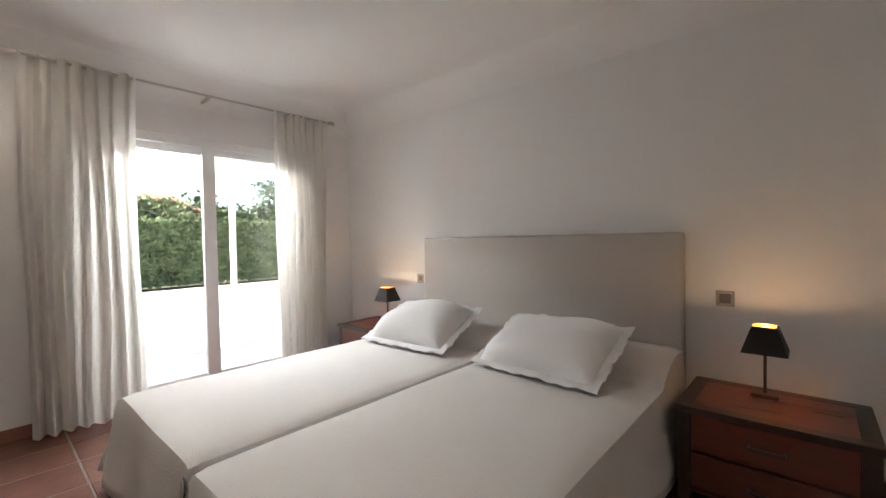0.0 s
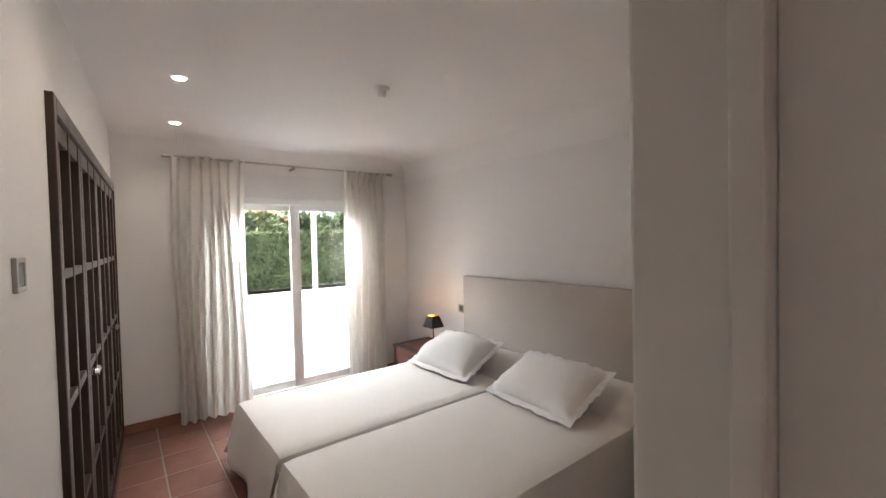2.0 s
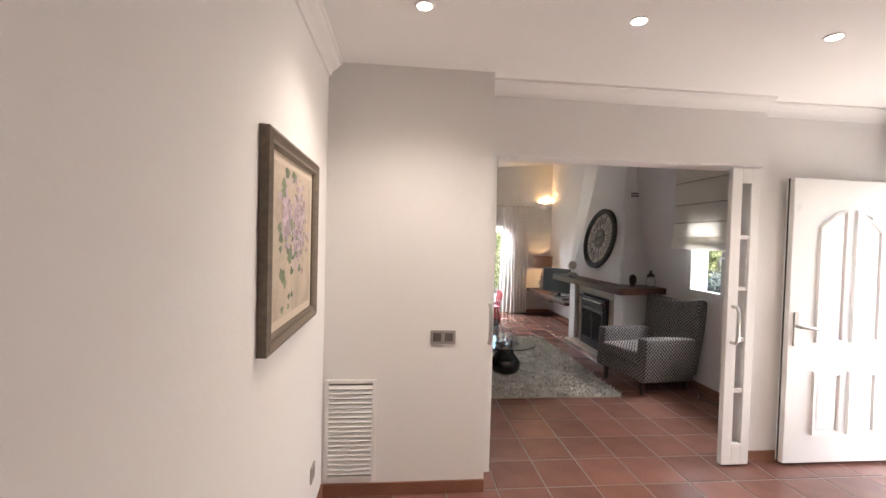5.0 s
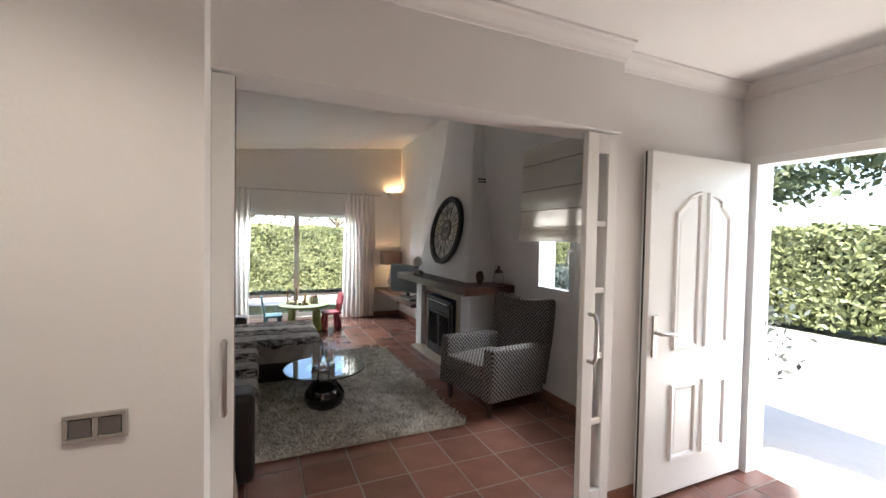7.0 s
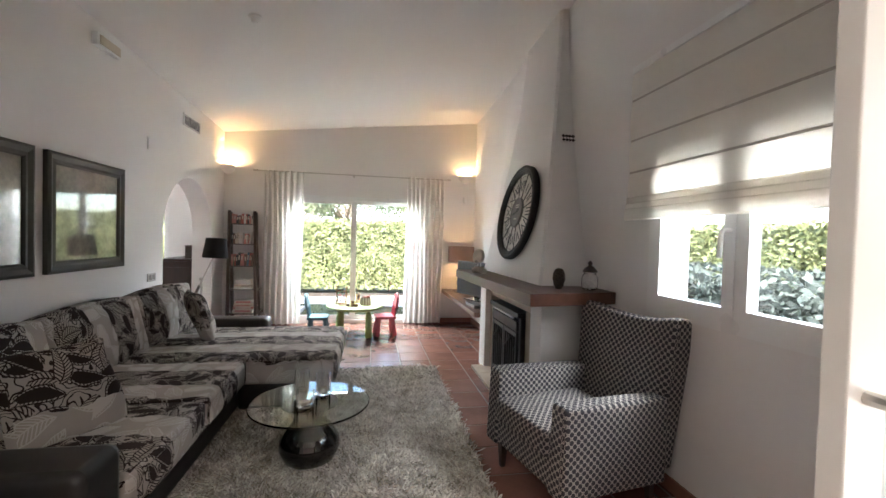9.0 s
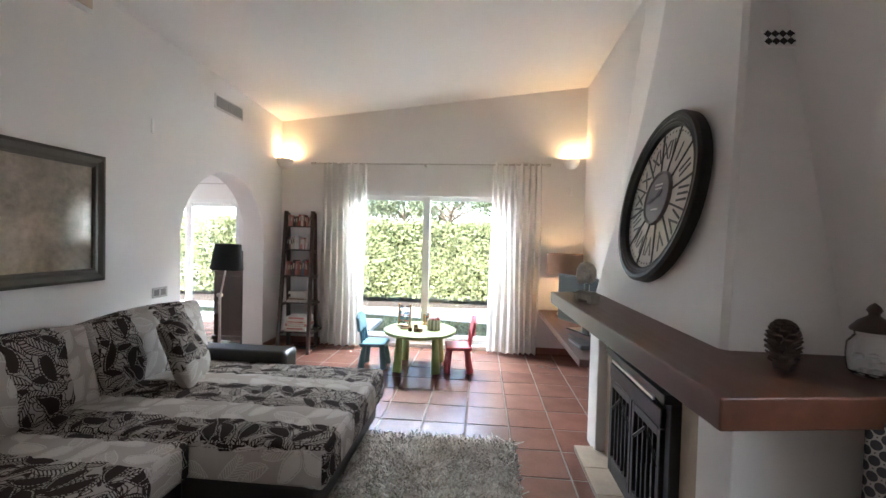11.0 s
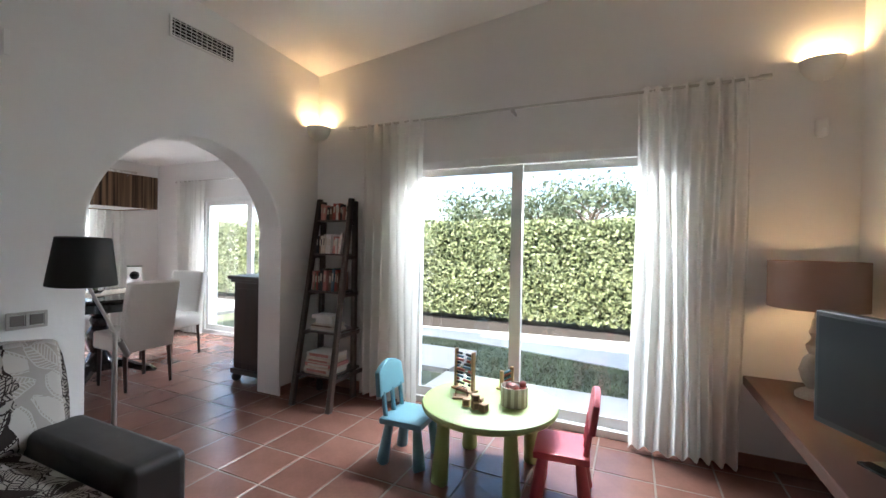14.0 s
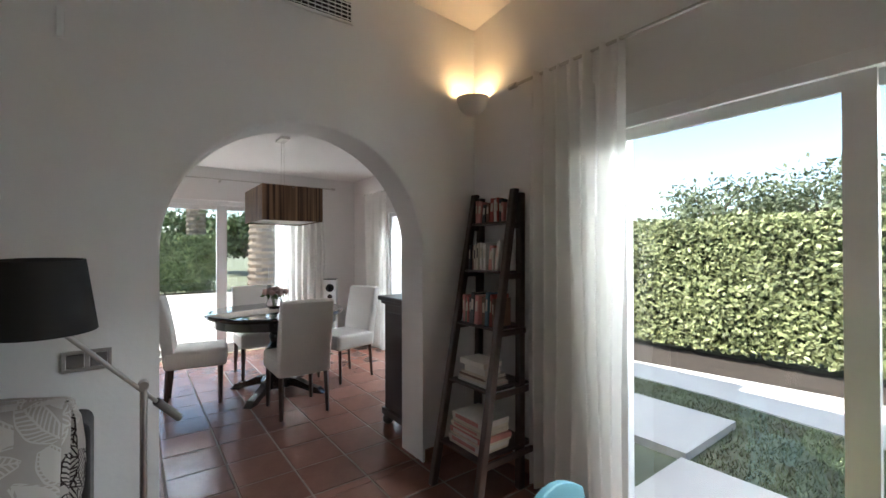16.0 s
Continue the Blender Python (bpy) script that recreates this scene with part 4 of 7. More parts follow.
for k, (tx, ty, th) in enumerate(((-27, 12.6, 5.2), (-25.5, 15.6, 4.6), (-28, 18.5, 5.0), (-31, 9.8, 4.4))):
    tree("dark garden tree beyond the lawn", tx, ty, th, 2.4, LEAFDARK, 20 + k, 0.16, 4500, 0.15)


def palm(x, y, h, r, seed):
    rng = np.random.default_rng(seed)
    top = thing("palm_tree", "thick-trunked palm with drooping fronds on the lawn", "palm", pose(x, y, GROUND_Z), "palms")
    pts, rad = [], []
    for k in range(33):
        z = h * k / 32
        pts.append((0.06 * math.sin(z), 0, z))
        rad.append(r * (1.12 - 0.2 * k / 32) * (1.07 if k % 2 else 0.94))
    part("trunk", tube(pts, rad, seg=14), PALMBARK, top)
    bm = bmesh.new()
    for k in range(26):
        a, up = k * 2.399, rng.uniform(-0.1, 1.1)
        prev = None
        for s in range(10):
            f = s / 9
            d = 2.4 * f
            c = Vector((math.cos(a) * d * 0.95, math.sin(a) * d * 0.95, h + 0.2 + up * d * 0.5 - 0.42 * d * d * 0.6))
            side = Vector((-math.sin(a), math.cos(a), 0)) * 0.28 * math.sin(math.pi * min(1, f + 0.12))
            for sg in (-1, 1):
                lo = c + side * sg - Vector((0, 0, 0.12))
                v = [bm.verts.new(q) for q in (c, c + Vector((math.cos(a), math.sin(a), 0)) * 0.08, lo + Vector((math.cos(a), math.sin(a), 0)) * 0.18)]
                bm.faces.new(v)
                c2 = c + Vector((math.cos(a), math.sin(a), -0.1)) * 0.12
                v = [bm.verts.new(q) for q in (c2, c2 + Vector((math.cos(a), math.sin(a), 0)) * 0.07, lo + Vector((math.cos(a), math.sin(a), 0)) * 0.33)]
                bm.faces.new(v)
    tagged(part("fronds", bm, LEAFDARK, top), kind="stuff")


palm(-15.8, 8.35, 3.1, 0.33, 1)
palm(-13.6, 10.15, 3.6, 0.42, 2)


def porch():
    """The covered porch outside the bedroom, with a white post."""
    top = thing("porch", "white porch roof with a slim post over the patio", "porch", pose(-4.48, 0, 0))
    part("roof_slab", box(-1.9, 0, -2.0, 3.6, 2.30, 2.42, 0.01), PLASTER, top)
    part("beam", box(-1.92, -1.78, -2.0, 3.6, 2.12, 2.30, 0.008), PLASTER, top)
    part("post", tube([(-1.85, 2.18, GROUND_Z + 0.07), (-1.85, 2.18, 2.12)], 0.04, seg=12), TRIM, top, smooth=True)


porch()


def neighbour(x, y, w, d, h, label):
    top = thing("neighbour_house", label, "house", pose(x, y, GROUND_Z))
    part("wall", box(-w / 2, w / 2, -d / 2, d / 2, 0, h), PLASTER, top)
    bm = prism([(-w / 2 - 0.4, h), (w / 2 + 0.4, h), (0, h + 1.1)], d + 0.8)
    turned(bm, Matrix(((1, 0, 0, 0), (0, 0, 1, -d / 2 - 0.4), (0, 1, 0, 0), (0, 0, 0, 1))))
    bmesh.ops.recalc_face_normals(bm, faces=bm.faces)
    roof = part("roof", bm, ROOFMAT, top)
    rows = bmesh.new()
    for k in range(int((d + 0.8) / 0.3)):
        yy = -d / 2 - 0.4 + 0.15 + k * 0.3
        for s in (-1, 1):
            tube([(s * (w / 2 + 0.42), yy, h + 0.02), (0, yy, h + 1.14)], 0.09, rows, 6)
    tagged(part("roof_tiles", rows, ROOFMAT, roof), kind="stuff")


neighbour(-24, 1.5, 8, 9, 2.6, "white house with a tiled roof beyond the hedge")

PLANTER = material("grey_green_herb", (0.16, 0.19, 0.15), 0.9, 0, 0.3, 8, 0, 1, 0.2, second=(0.36, 0.40, 0.36), island=0.7)


def herb(y, seed):
    rng = np.random.default_rng(seed)
    top = thing("herb_bush", "grey-green lavender bush outside the window", "bush", pose(4.62, y, GROUND_Z + 0.05), "bushes under the window")
    bm = bmesh.new()
    for k in range(26):
        a, s = rng.uniform(0, 6.28), rng.uniform(0.1, 0.34)
        tube([(0, 0, 0.3), (math.cos(a) * s * 0.6, math.sin(a) * s * 0.6, 0.8), (math.cos(a) * s, math.sin(a) * s, 1.05)], 0.008, bm, 4)
    tagged(part("stems", bm, BARK, top), kind="stuff")
    c = rng.normal(size=(2600, 3)) * (0.16, 0.24, 0.16) + (0, 0, 0.98)
    c[:, 2] = np.minimum(c[:, 2], 1.28)
    scatter("leaves", leaves(rng, c, 0.03), PLANTER, top)
    # solid filling in the same shade colour, inside the bush
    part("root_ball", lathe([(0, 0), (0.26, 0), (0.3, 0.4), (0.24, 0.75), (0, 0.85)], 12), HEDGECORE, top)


for k, yy in enumerate((3.55, 4.05, 2.9, 4.6)):
    herb(yy, 40 + k)
structure(link("garden_wall", box(4.95, 5.15, 2.7, 3.72, GROUND_Z, 2.6), PLASTER), "white rendered garden wall by the entrance", "wall")

# ---- bedroom ----
def twin_bed(x0, x1, group):
    """A single bed under a hanging bedspread."""
    top = thing("single_bed", "single bed under a white waffle bedspread, pushed beside its twin", "bed", pose((x0 + x1) / 2, 1.45, 0), group)
    w, y0, y1, h = x1 - x0, -1.06, 1.06, 0.5
    part("mattress", turned(soft_box(w - 0.06, 2.06, 0.215, 0.05), pose(0, 0, 0.22)), PILLOW, top, smooth=True)
    part("bed_base", box(-w / 2 + 0.05, w / 2 - 0.05, y0 + 0.05, y1 - 0.02, 0.14, 0.22, 0.01), DARKWOOD, top)
    for sx in (-1, 1):
        for yy in (y0 + 0.12, y1 - 0.12):
            part("leg", lathe([(0, 0), (0.025, 0), (0.03, 0.14), (0, 0.14)], 10, cx=sx * (w / 2 - 0.12), cy=yy), DARKWOOD, top, smooth=True)
    return top


def bedspread(x0, x1, seed, sides, group):
    """The cloth over one bed: flat on top, rolled over the bolster at the head, falling in soft folds."""
    nx, ny = 34, 60
    hx, y0, y1, top_z, drop = (x1 - x0) / 2, 0.37, 2.44, 0.45, 0.36
    cx = (x0 + x1) / 2
    span = 2 * (hx + drop)
    bm = bmesh.new()
    rows = []
    for j in range(ny + 1):
        b = (j / ny) * (y1 - y0 + drop) - drop
        row = []
        for i in range(nx + 1):
            a = -hx - drop + span * i / nx
            x, z, y = a, top_z, y0 + b
            over = 0.0
            if abs(a) > hx:
                s = 1 if a > 0 else -1
                over = abs(a) - hx
                free = (s in sides)
                x = s * (hx + (0.05 * over / drop if free else -0.012)) + (s * 0.025 * math.sin(7 * y + seed) * over / drop if free else 0)
                z = top_z - over if free else top_z - min(over, 0.10)
            if b < 0:
                f = -b / drop
                y = y0 - 0.07 * f + 0.022 * f * math.sin(11 * a + seed)
                z = min(z, top_z + b) if abs(a) <= hx else top_z - max(over if (1 if a > 0 else -1) in sides else 0, -b)
                if abs(a) > hx:
                    s = 1 if a > 0 else -1
                    if s in sides:
                        x = s * (hx + 0.11 * min(1, over / drop) * (1 - 0.3 * f) + 0.02)
            if y > 2.04 and abs(a) <= hx + 0.02:
                z += 0.11 * math.sin(min(1, (y - 2.04) / 0.36) * math.pi * 0.62) ** 0.8
            elif y > 2.04 and over:
                z += 0.11 * max(0, 1 - over / drop * 0.3) * math.sin(min(1, (y - 2.04) / 0.36) * math.pi * 0.62) ** 0.8
            edge = max(0, abs(a) - hx + 0.06) if abs(a) <= hx else 0
            z -= edge * edge * 2.5
            if b >= 0 and b < 0.06:
                z -= (0.06 - b) ** 2 * 2.5
            z += 0.003 * math.sin(9 * x + 5 * y + seed) * math.sin(4 * y)
            row.append(bm.verts.new((cx + x, y, max(z, 0.035 + 0.012 * math.sin(6 * a)))))
        rows.append(row)
    for a, b in zip(rows, rows[1:]):
        for i in range(nx):
            bm.faces.new((a[i], a[i + 1], b[i + 1], b[i]))
    bmesh.ops.recalc_face_normals(bm, faces=bm.faces)
    ob = link("bedspread", bm, BEDSPREAD, smooth=True)
    sol = ob.modifiers.new("thickness", "SOLIDIFY")
    sol.thickness, sol.offset = 0.006, 1
    return tagged(ob, "white waffle weave bedspread hanging over the bed", "bedspread", group=group)


twin_bed(-2.09, -1.13, "twin beds")
twin_bed(-3.08, -2.11, "twin beds")
bedspread(-2.09, -1.13, 1.0, (1,), "bedspreads")
bedspread(-3.08, -2.11, 2.3, (-1,), "bedspreads")


def cushion_mesh(w, d, t, frill=0.0, seed=0, n=22):
    """A stuffed cushion lying flat, centred; frill adds a flat hem all round."""
    bm = bmesh.new()
    rng = random.Random(seed)
    k1, k2 = rng.uniform(0, 6), rng.uniform(0, 6)
    sides = []
    for s in (1, -1):
        g = []
        for j in range(n + 1):
            r = []
            for i in range(n + 1):
                u, v = 2 * i / n - 1, 2 * j / n - 1
                fu, fv = 1 - abs(u) ** 3.2, 1 - abs(v) ** 3.2
                hgt = t / 2 * (max(0, fu) * max(0, fv)) ** 0.55
                pin = 1 - 0.055 * (1 - abs(v)) * abs(u) ** 4
                pin2 = 1 - 0.055 * (1 - abs(u)) * abs(v) ** 4
                z = s * hgt * (1 + 0.12 * math.sin(3 * u + k1) * math.cos(2.5 * v + k2)) + 0.012 * math.sin(4 * u * v + k1)
                r.append(bm.verts.new((u * w / 2 * pin, v * d / 2 * pin2, z)))
            g.append(r)
        for a, b in zip(g, g[1:]):
            for i in range(n):
                q = (a[i], a[i + 1], b[i + 1], b[i])
                bm.faces.new(q if s > 0 else q[::-1])
        sides.append(g)
    bmesh.ops.remove_doubles(bm, verts=bm.verts, dist=0.0015)
    return bm


def frill_mesh(w, d, hem, seed):
    bm = bmesh.new()
    per = []
    m = 24
    for k in range(m):
        per.append((-1 + 2 * k / m, -1))
    for k in range(m):
        per.append((1, -1 + 2 * k / m))
    for k in range(m):
        per.append((1 - 2 * k / m, 1))
    for k in range(m):
        per.append((-1, 1 - 2 * k / m))
    rings = []
    for f, off in ((0.965, 0), (1.0, 0.5), (1.0, 1.0)):
        r = []
        for k, (u, v) in enumerate(per):
            gx = u * (w / 2 * f + hem * off * (1 if abs(u) == 1 else 0))
            gy = v * (d / 2 * f + hem * off * (1 if abs(v) == 1 else 0))
            r.append(bm.verts.new((gx, gy, 0.008 * off * math.sin(k * 1.7 + seed) + 0.006 * off * math.sin(k * 0.6))))
        rings.append(r)
    n = len(per)
    for a, b in zip(rings, rings[1:]):
        for k in range(n):
            bm.faces.new((a[k], a[(k + 1) % n], b[(k + 1) % n], b[k]))
    ext = bmesh.ops.extrude_face_region(bm, geom=list(bm.faces))
    bmesh.ops.translate(bm, vec=(0, 0, 0.004), verts=[v for v in ext["geom"] if isinstance(v, bmesh.types.BMVert)])
    bmesh.ops.recalc_face_normals(bm, faces=bm.faces)
    return bm


def bed_pillow(m, seed):
    top = thing("pillow", "plump white cotton pillow with a frilled hem, propped on the bolster", "pillow", m, "pillows")
    part("cover", cushion_mesh(0.66, 0.44, 0.23, seed=seed), PILLOW, top, smooth=True)
    part("frill", frill_mesh(0.66, 0.44, 0.035, seed), PILLOW, top, smooth=True)


bed_pillow(pose(-2.63, 1.97, 0.585, 25, 0, 3), 1)
bed_pillow(pose(-1.66, 1.97, 0.585, 25, 0, -3), 2)

hb = thing("headboard", "wide beige upholstered headboard behind both beds", "headboard", pose(-2.10, 2.5, 0))
part("panel", box(-0.975, 0.975, -0.04, 0.035, 0.03, 1.185, 0.018, seg=3), LINEN, hb, smooth=True)
for sx in (-0.7, 0.7):
    part("leg", box(sx - 0.03, sx + 0.03, -0.02, 0.03, 0.0, 0.03), DARKWOOD, hb)


def nightstand(x, y, label):
    top = thing("nightstand", label, "nightstand", pose(x, y, 0), "nightstands")
    w, d, h = 0.62, 0.46, 0.435
    for sx in (-1, 1):
        for sy in (-1, 1):
            part("post", box(min(sx * w / 2, sx * (w / 2 - 0.05)), max(sx * w / 2, sx * (w / 2 - 0.05)), min(sy * d / 2, sy * (d / 2 - 0.05)), max(sy * d / 2, sy * (d / 2 - 0.05)), 0, h - 0.025, 0.004), DARKWOOD, top)
    part("carcass", box(-w / 2 + 0.012, w / 2 - 0.012, -d / 2 + 0.02, d / 2 - 0.01, 0.06, h - 0.03), MAHOGANY, top)
    fr = bmesh.new()
    for a in ((-w / 2 - 0.008, w / 2 + 0.008, -d / 2 - 0.008, -d / 2 + 0.05), (-w / 2 - 0.008, w / 2 + 0.008, d / 2 - 0.05, d / 2 + 0.004), (-w / 2 - 0.008, -w / 2 + 0.05, -d / 2 + 0.05, d / 2 - 0.05), (w / 2 - 0.05, w / 2 + 0.008, -d / 2 + 0.05, d / 2 - 0.05)):
        box(*a, h - 0.03, h, 0.003, fr)
    t = part("top_frame", fr, DARKWOOD, top, "dark wooden rim of the top")
    part("top_panel", box(-w / 2 + 0.05, w / 2 - 0.05, -d / 2 + 0.05, d / 2 - 0.05, h - 0.028, h - 0.002), MAHOGANY, top)
    for z0, z1 in ((0.075, 0.235), (0.25, 0.41)):
        dr = part("drawer", box(-w / 2 + 0.055, w / 2 - 0.055, -d / 2 - 0.002, -d / 2 + 0.025, z0, z1, 0.004), MAHOGANY, top, "reddish drawer front")
        hd = tube([(-0.055, -d / 2, (z0 + z1) / 2), (-0.055, -d / 2 - 0.028, (z0 + z1) / 2), (0.055, -d / 2 - 0.028, (z0 + z1) / 2), (0.055, -d / 2, (z0 + z1) / 2)], 0.007, seg=6)
        part("handle", hd, DARKWOOD, dr, "dark metal handle", True)
    return top


nightstand(-0.735, 2.17, "reddish brown two-drawer nightstand beside the bed")
nightstand(-3.46, 2.29, "reddish brown two-drawer nightstand beside the window")


def bedside_lamp(x, y, z, watts):
    top = thing("bedside_lamp", "small lamp with a black pyramid shade, lit, on a nightstand", "lamp", pose(x, y, z, 0, 0, 0), "bedside lamps")
    part("base_plate", box(-0.05, 0.05, -0.04, 0.04, 0.012, 0.028, 0.004), DARKWOOD, top)
    for sx in (-0.035, 0.035):
        for sy in (-0.026, 0.026):
            part("foot", lathe([(0, 0), (0.008, 0), (0.008, 0.012), (0, 0.012)], 8, cx=sx, cy=sy), CHROME, top)
    part("stem", tube([(0, 0, 0.028), (0, 0, 0.05), (0, 0, 0.051), (0, 0, 0.2)], [0.007, 0.007, 0.006, 0.006], seg=8), DARKWOOD, top, smooth=True)
    part("socket", lathe([(0, 0.2), (0.009, 0.2), (0.012, 0.26), (0, 0.26)], 10), CHROME, top, smooth=True)
    sh = bmesh.new()
    lo, hi = (0.082, 0.082, 0.21), (0.045, 0.045, 0.325)
    rings = [[sh.verts.new((sx * a, sy * b, zz)) for sx, sy in ((-1, -1), (1, -1), (1, 1), (-1, 1))] for a, b, zz in (lo, hi, (hi[0] - 0.004, hi[1] - 0.004, hi[2]), (lo[0] - 0.004, lo[1] - 0.004, lo[2]))]
    for q, (a, b) in enumerate(((0, 1), (1, 2), (2, 3), (3, 0))):
        for k in range(4):
            f = sh.faces.new((rings[a][k], rings[a][(k + 1) % 4], rings[b][(k + 1) % 4], rings[b][k]))
            f.material_index = 1 if q == 2 else 0
    bmesh.ops.recalc_face_normals(sh, faces=sh.faces)
    part("shade", sh, (BLACKSHADE, GOLD), top, "black shade lined with gold")
    part("bulb", lathe([(0, 0.26), (0.014, 0.265), (0.02, 0.285), (0.014, 0.302), (0, 0.308)], 12), BULB, top, "glowing bulb", True)
    point_lamp("bedside_glow", (x, y, z + 0.318), watts, radius=0.01)


BULB = glow("warm_bulb", (1, 0.6, 0.25), 8)
bedside_lamp(-0.76, 2.24, 0.435, BEDSIDE)
bedside_lamp(-3.37, 2.30, 0.435, BEDSIDE)


SWITCHFRAME = material("dull_metal_frame", (0.42, 0.4, 0.37), 0.5, 0.5, 0.05, 30)


def switch_plate(m, gangs, label):
    """A wall switch: metal frame with one or more rockers."""
    top = thing("light_switch", label, "light switch", m, "light switches")
    w, h = 0.082 + 0.071 * (gangs - 1), 0.082
    fr = bmesh.new()
    for a in ((-w / 2, w / 2, -h / 2, -h / 2 + 0.013), (-w / 2, w / 2, h / 2 - 0.013, h / 2)):
        box(a[0], a[1], -0.010, 0, a[2], a[3], 0.002, fr)
    xs = [-w / 2 + 0.0065] + [-w / 2 + 0.041 + 0.071 * k + 0.0355 for k in range(gangs - 1)] + [w / 2 - 0.0065]
    for c in xs:
        box(c - 0.0065, c + 0.0065, -0.010, 0, -h / 2 + 0.013, h / 2 - 0.013, 0.0015, fr)
    part("frame", fr, SWITCHFRAME, top)
    for k in range(gangs):
        c = -w / 2 + 0.041 + 0.071 * k
        part("rocker", box(c - 0.026, c + 0.026, -0.008, -0.001, -0.026, 0.026, 0.002), GREYMETAL, top)


switch_plate(pose(-0.945, 2.54, 0.83), 1, "single brushed metal light switch over the nightstand")
switch_plate(pose(-3.19, 2.54, 0.83), 1, "single brushed metal light switch beside the headboard")
switch_plate(SKEW @ pose(-1.3, BED_Y0, 1.5, 0, 0, 180), 1, "single light switch beside the wardrobe")


def spot_fitting(x, y, z, watts):
    top = thing("ceiling_spot", "small round recessed ceiling spot, lit", "ceiling light", pose(x, y, z), "ceiling spots")
    part("rim", lathe([(0.03, 0.001), (0.032, -0.006), (0.043, -0.005), (0.045, 0.001)], 20), TRIM, top, "white ring", True)
    part("bulb", lathe([(0, -0.003), (0.03, -0.003), (0.03, 0.0), (0, 0.0)], 16), SPOTGLOW, top, "glowing lamp")
    spot_lamp("spot_light", (x, y, z - 0.02), watts)


SPOTGLOW = glow("spot_bulb", (1, 0.88, 0.7), 14)
for px, py in ((-3.70, 0.12), (-2.67, 0.05), (-1.55, 0.0)):
    spot_fitting(px, py, 2.5, BED_SPOT)


def detector(m, name, label):
    top = thing(name, label, "smoke detector", m)
    part("base", lathe([(0, 0), (0.05, 0), (0.05, -0.012), (0.04, -0.02), (0, -0.02)], 20), TRIM, top, smooth=True)
    part("sensor", lathe([(0, -0.02), (0.028, -0.02), (0.03, -0.035), (0.022, -0.06), (0, -0.064)], 16), TRIM, top, smooth=True)


detector(pose(-2.17, 1.06, 2.5), "smoke_detector", "small white smoke detector on the bedroom ceiling")


def wardrobe():
    """The built-in wardrobe: dark framed doors with white curtained panels."""
    x0, x1, y, z1 = -4.2, -1.72, BED_Y0, 2.06
    top = thing("wardrobe", "built-in wardrobe with dark wooden lattice doors and white cloth panels", "wardrobe", SKEW)
    fr = bmesh.new()
    for a in ((x0, x0 + 0.05, 0.0, z1), (x1 - 0.05, x1, 0.0, z1), (x0 + 0.05, x1 - 0.05, z1 - 0.06, z1), (x0 + 0.05, x1 - 0.05, 0.0, 0.06)):
        box(a[0], a[1], y - 0.06, y + 0.022, a[2], a[3], 0.004, fr)
    part("frame", fr, DARKWOOD, top)
    part("carcass", box(x0 + 0.01, x1 - 0.01, y - 0.62, y - 0.6, 0.03, z1 - 0.01), DARKWOOD, top)
    n = 4
    w = (x1 - x0 - 0.1) / n
    for k in range(n):
        a, b = x0 + 0.05 + k * w + 0.003, x0 + 0.05 + (k + 1) * w - 0.003
        door = part("door", box(a, a + 0.055, y - 0.015, y + 0.012, 0.065, z1 - 0.065, 0.003), DARKWOOD, top, "dark wooden lattice door")
        for p, q in (((a + b) / 2 - 0.016, (a + b) / 2 + 0.016), (b - 0.055, b)):
            part("stile", box(p, q, y - 0.015, y + 0.012, 0.065, z1 - 0.065, 0.003), DARKWOOD, door)
        for z in (0.065, 0.53, 0.99, 1.45, z1 - 0.13):
            part("rail", box(a + 0.055, b - 0.055, y - 0.013, y + 0.009, z, z + (0.065 if z in (0.065, z1 - 0.13) else 0.034), 0.002), DARKWOOD, door)
        part("cloth_panel", curtain_panel(a + 0.05, b - 0.05, y - 0.03, 0.1, z1 - 0.1, k), WARDCLOTH, door, "gathered white cloth")
        kx = b - 0.03 if k % 2 == 0 else a + 0.03
        part("knob", turned(lathe([(0, 0), (0.008, 0), (0.008, 0.015), (0.017, 0.024), (0.014, 0.036), (0, 0.04)], 12), pose(kx, y + 0.012, 1.0, -90, 0, 0)), CHROME, door, "small metal knob", True)


def curtain_panel(x0, x1, y, z0, z1, seed):
    bm = bmesh.new()
    n = 40
    lo = [bm.verts.new((x0 + (x1 - x0) * i / n, y + 0.006 * math.sin(i * 1.3 + seed), z0)) for i in range(n + 1)]
    hi = [bm.verts.new((x0 + (x1 - x0) * i / n, y + 0.006 * math.sin(i * 1.3 + seed), z1)) for i in range(n + 1)]
    for i in range(n):
        bm.faces.new((lo[i], lo[i + 1], hi[i + 1], hi[i]))
    ext = bmesh.ops.extrude_face_region(bm, geom=list(bm.faces))
    bmesh.ops.translate(bm, vec=(0, -0.003, 0), verts=[v for v in ext["geom"] if isinstance(v, bmesh.types.BMVert)])
    bmesh.ops.recalc_face_normals(bm, faces=bm.faces)
    return bm


WARDCLOTH = material("grey_white_cloth", (0.6, 0.58, 0.56), 0.9, 0, 0.03, 4, 0.1, 400, 0.1)
wardrobe()

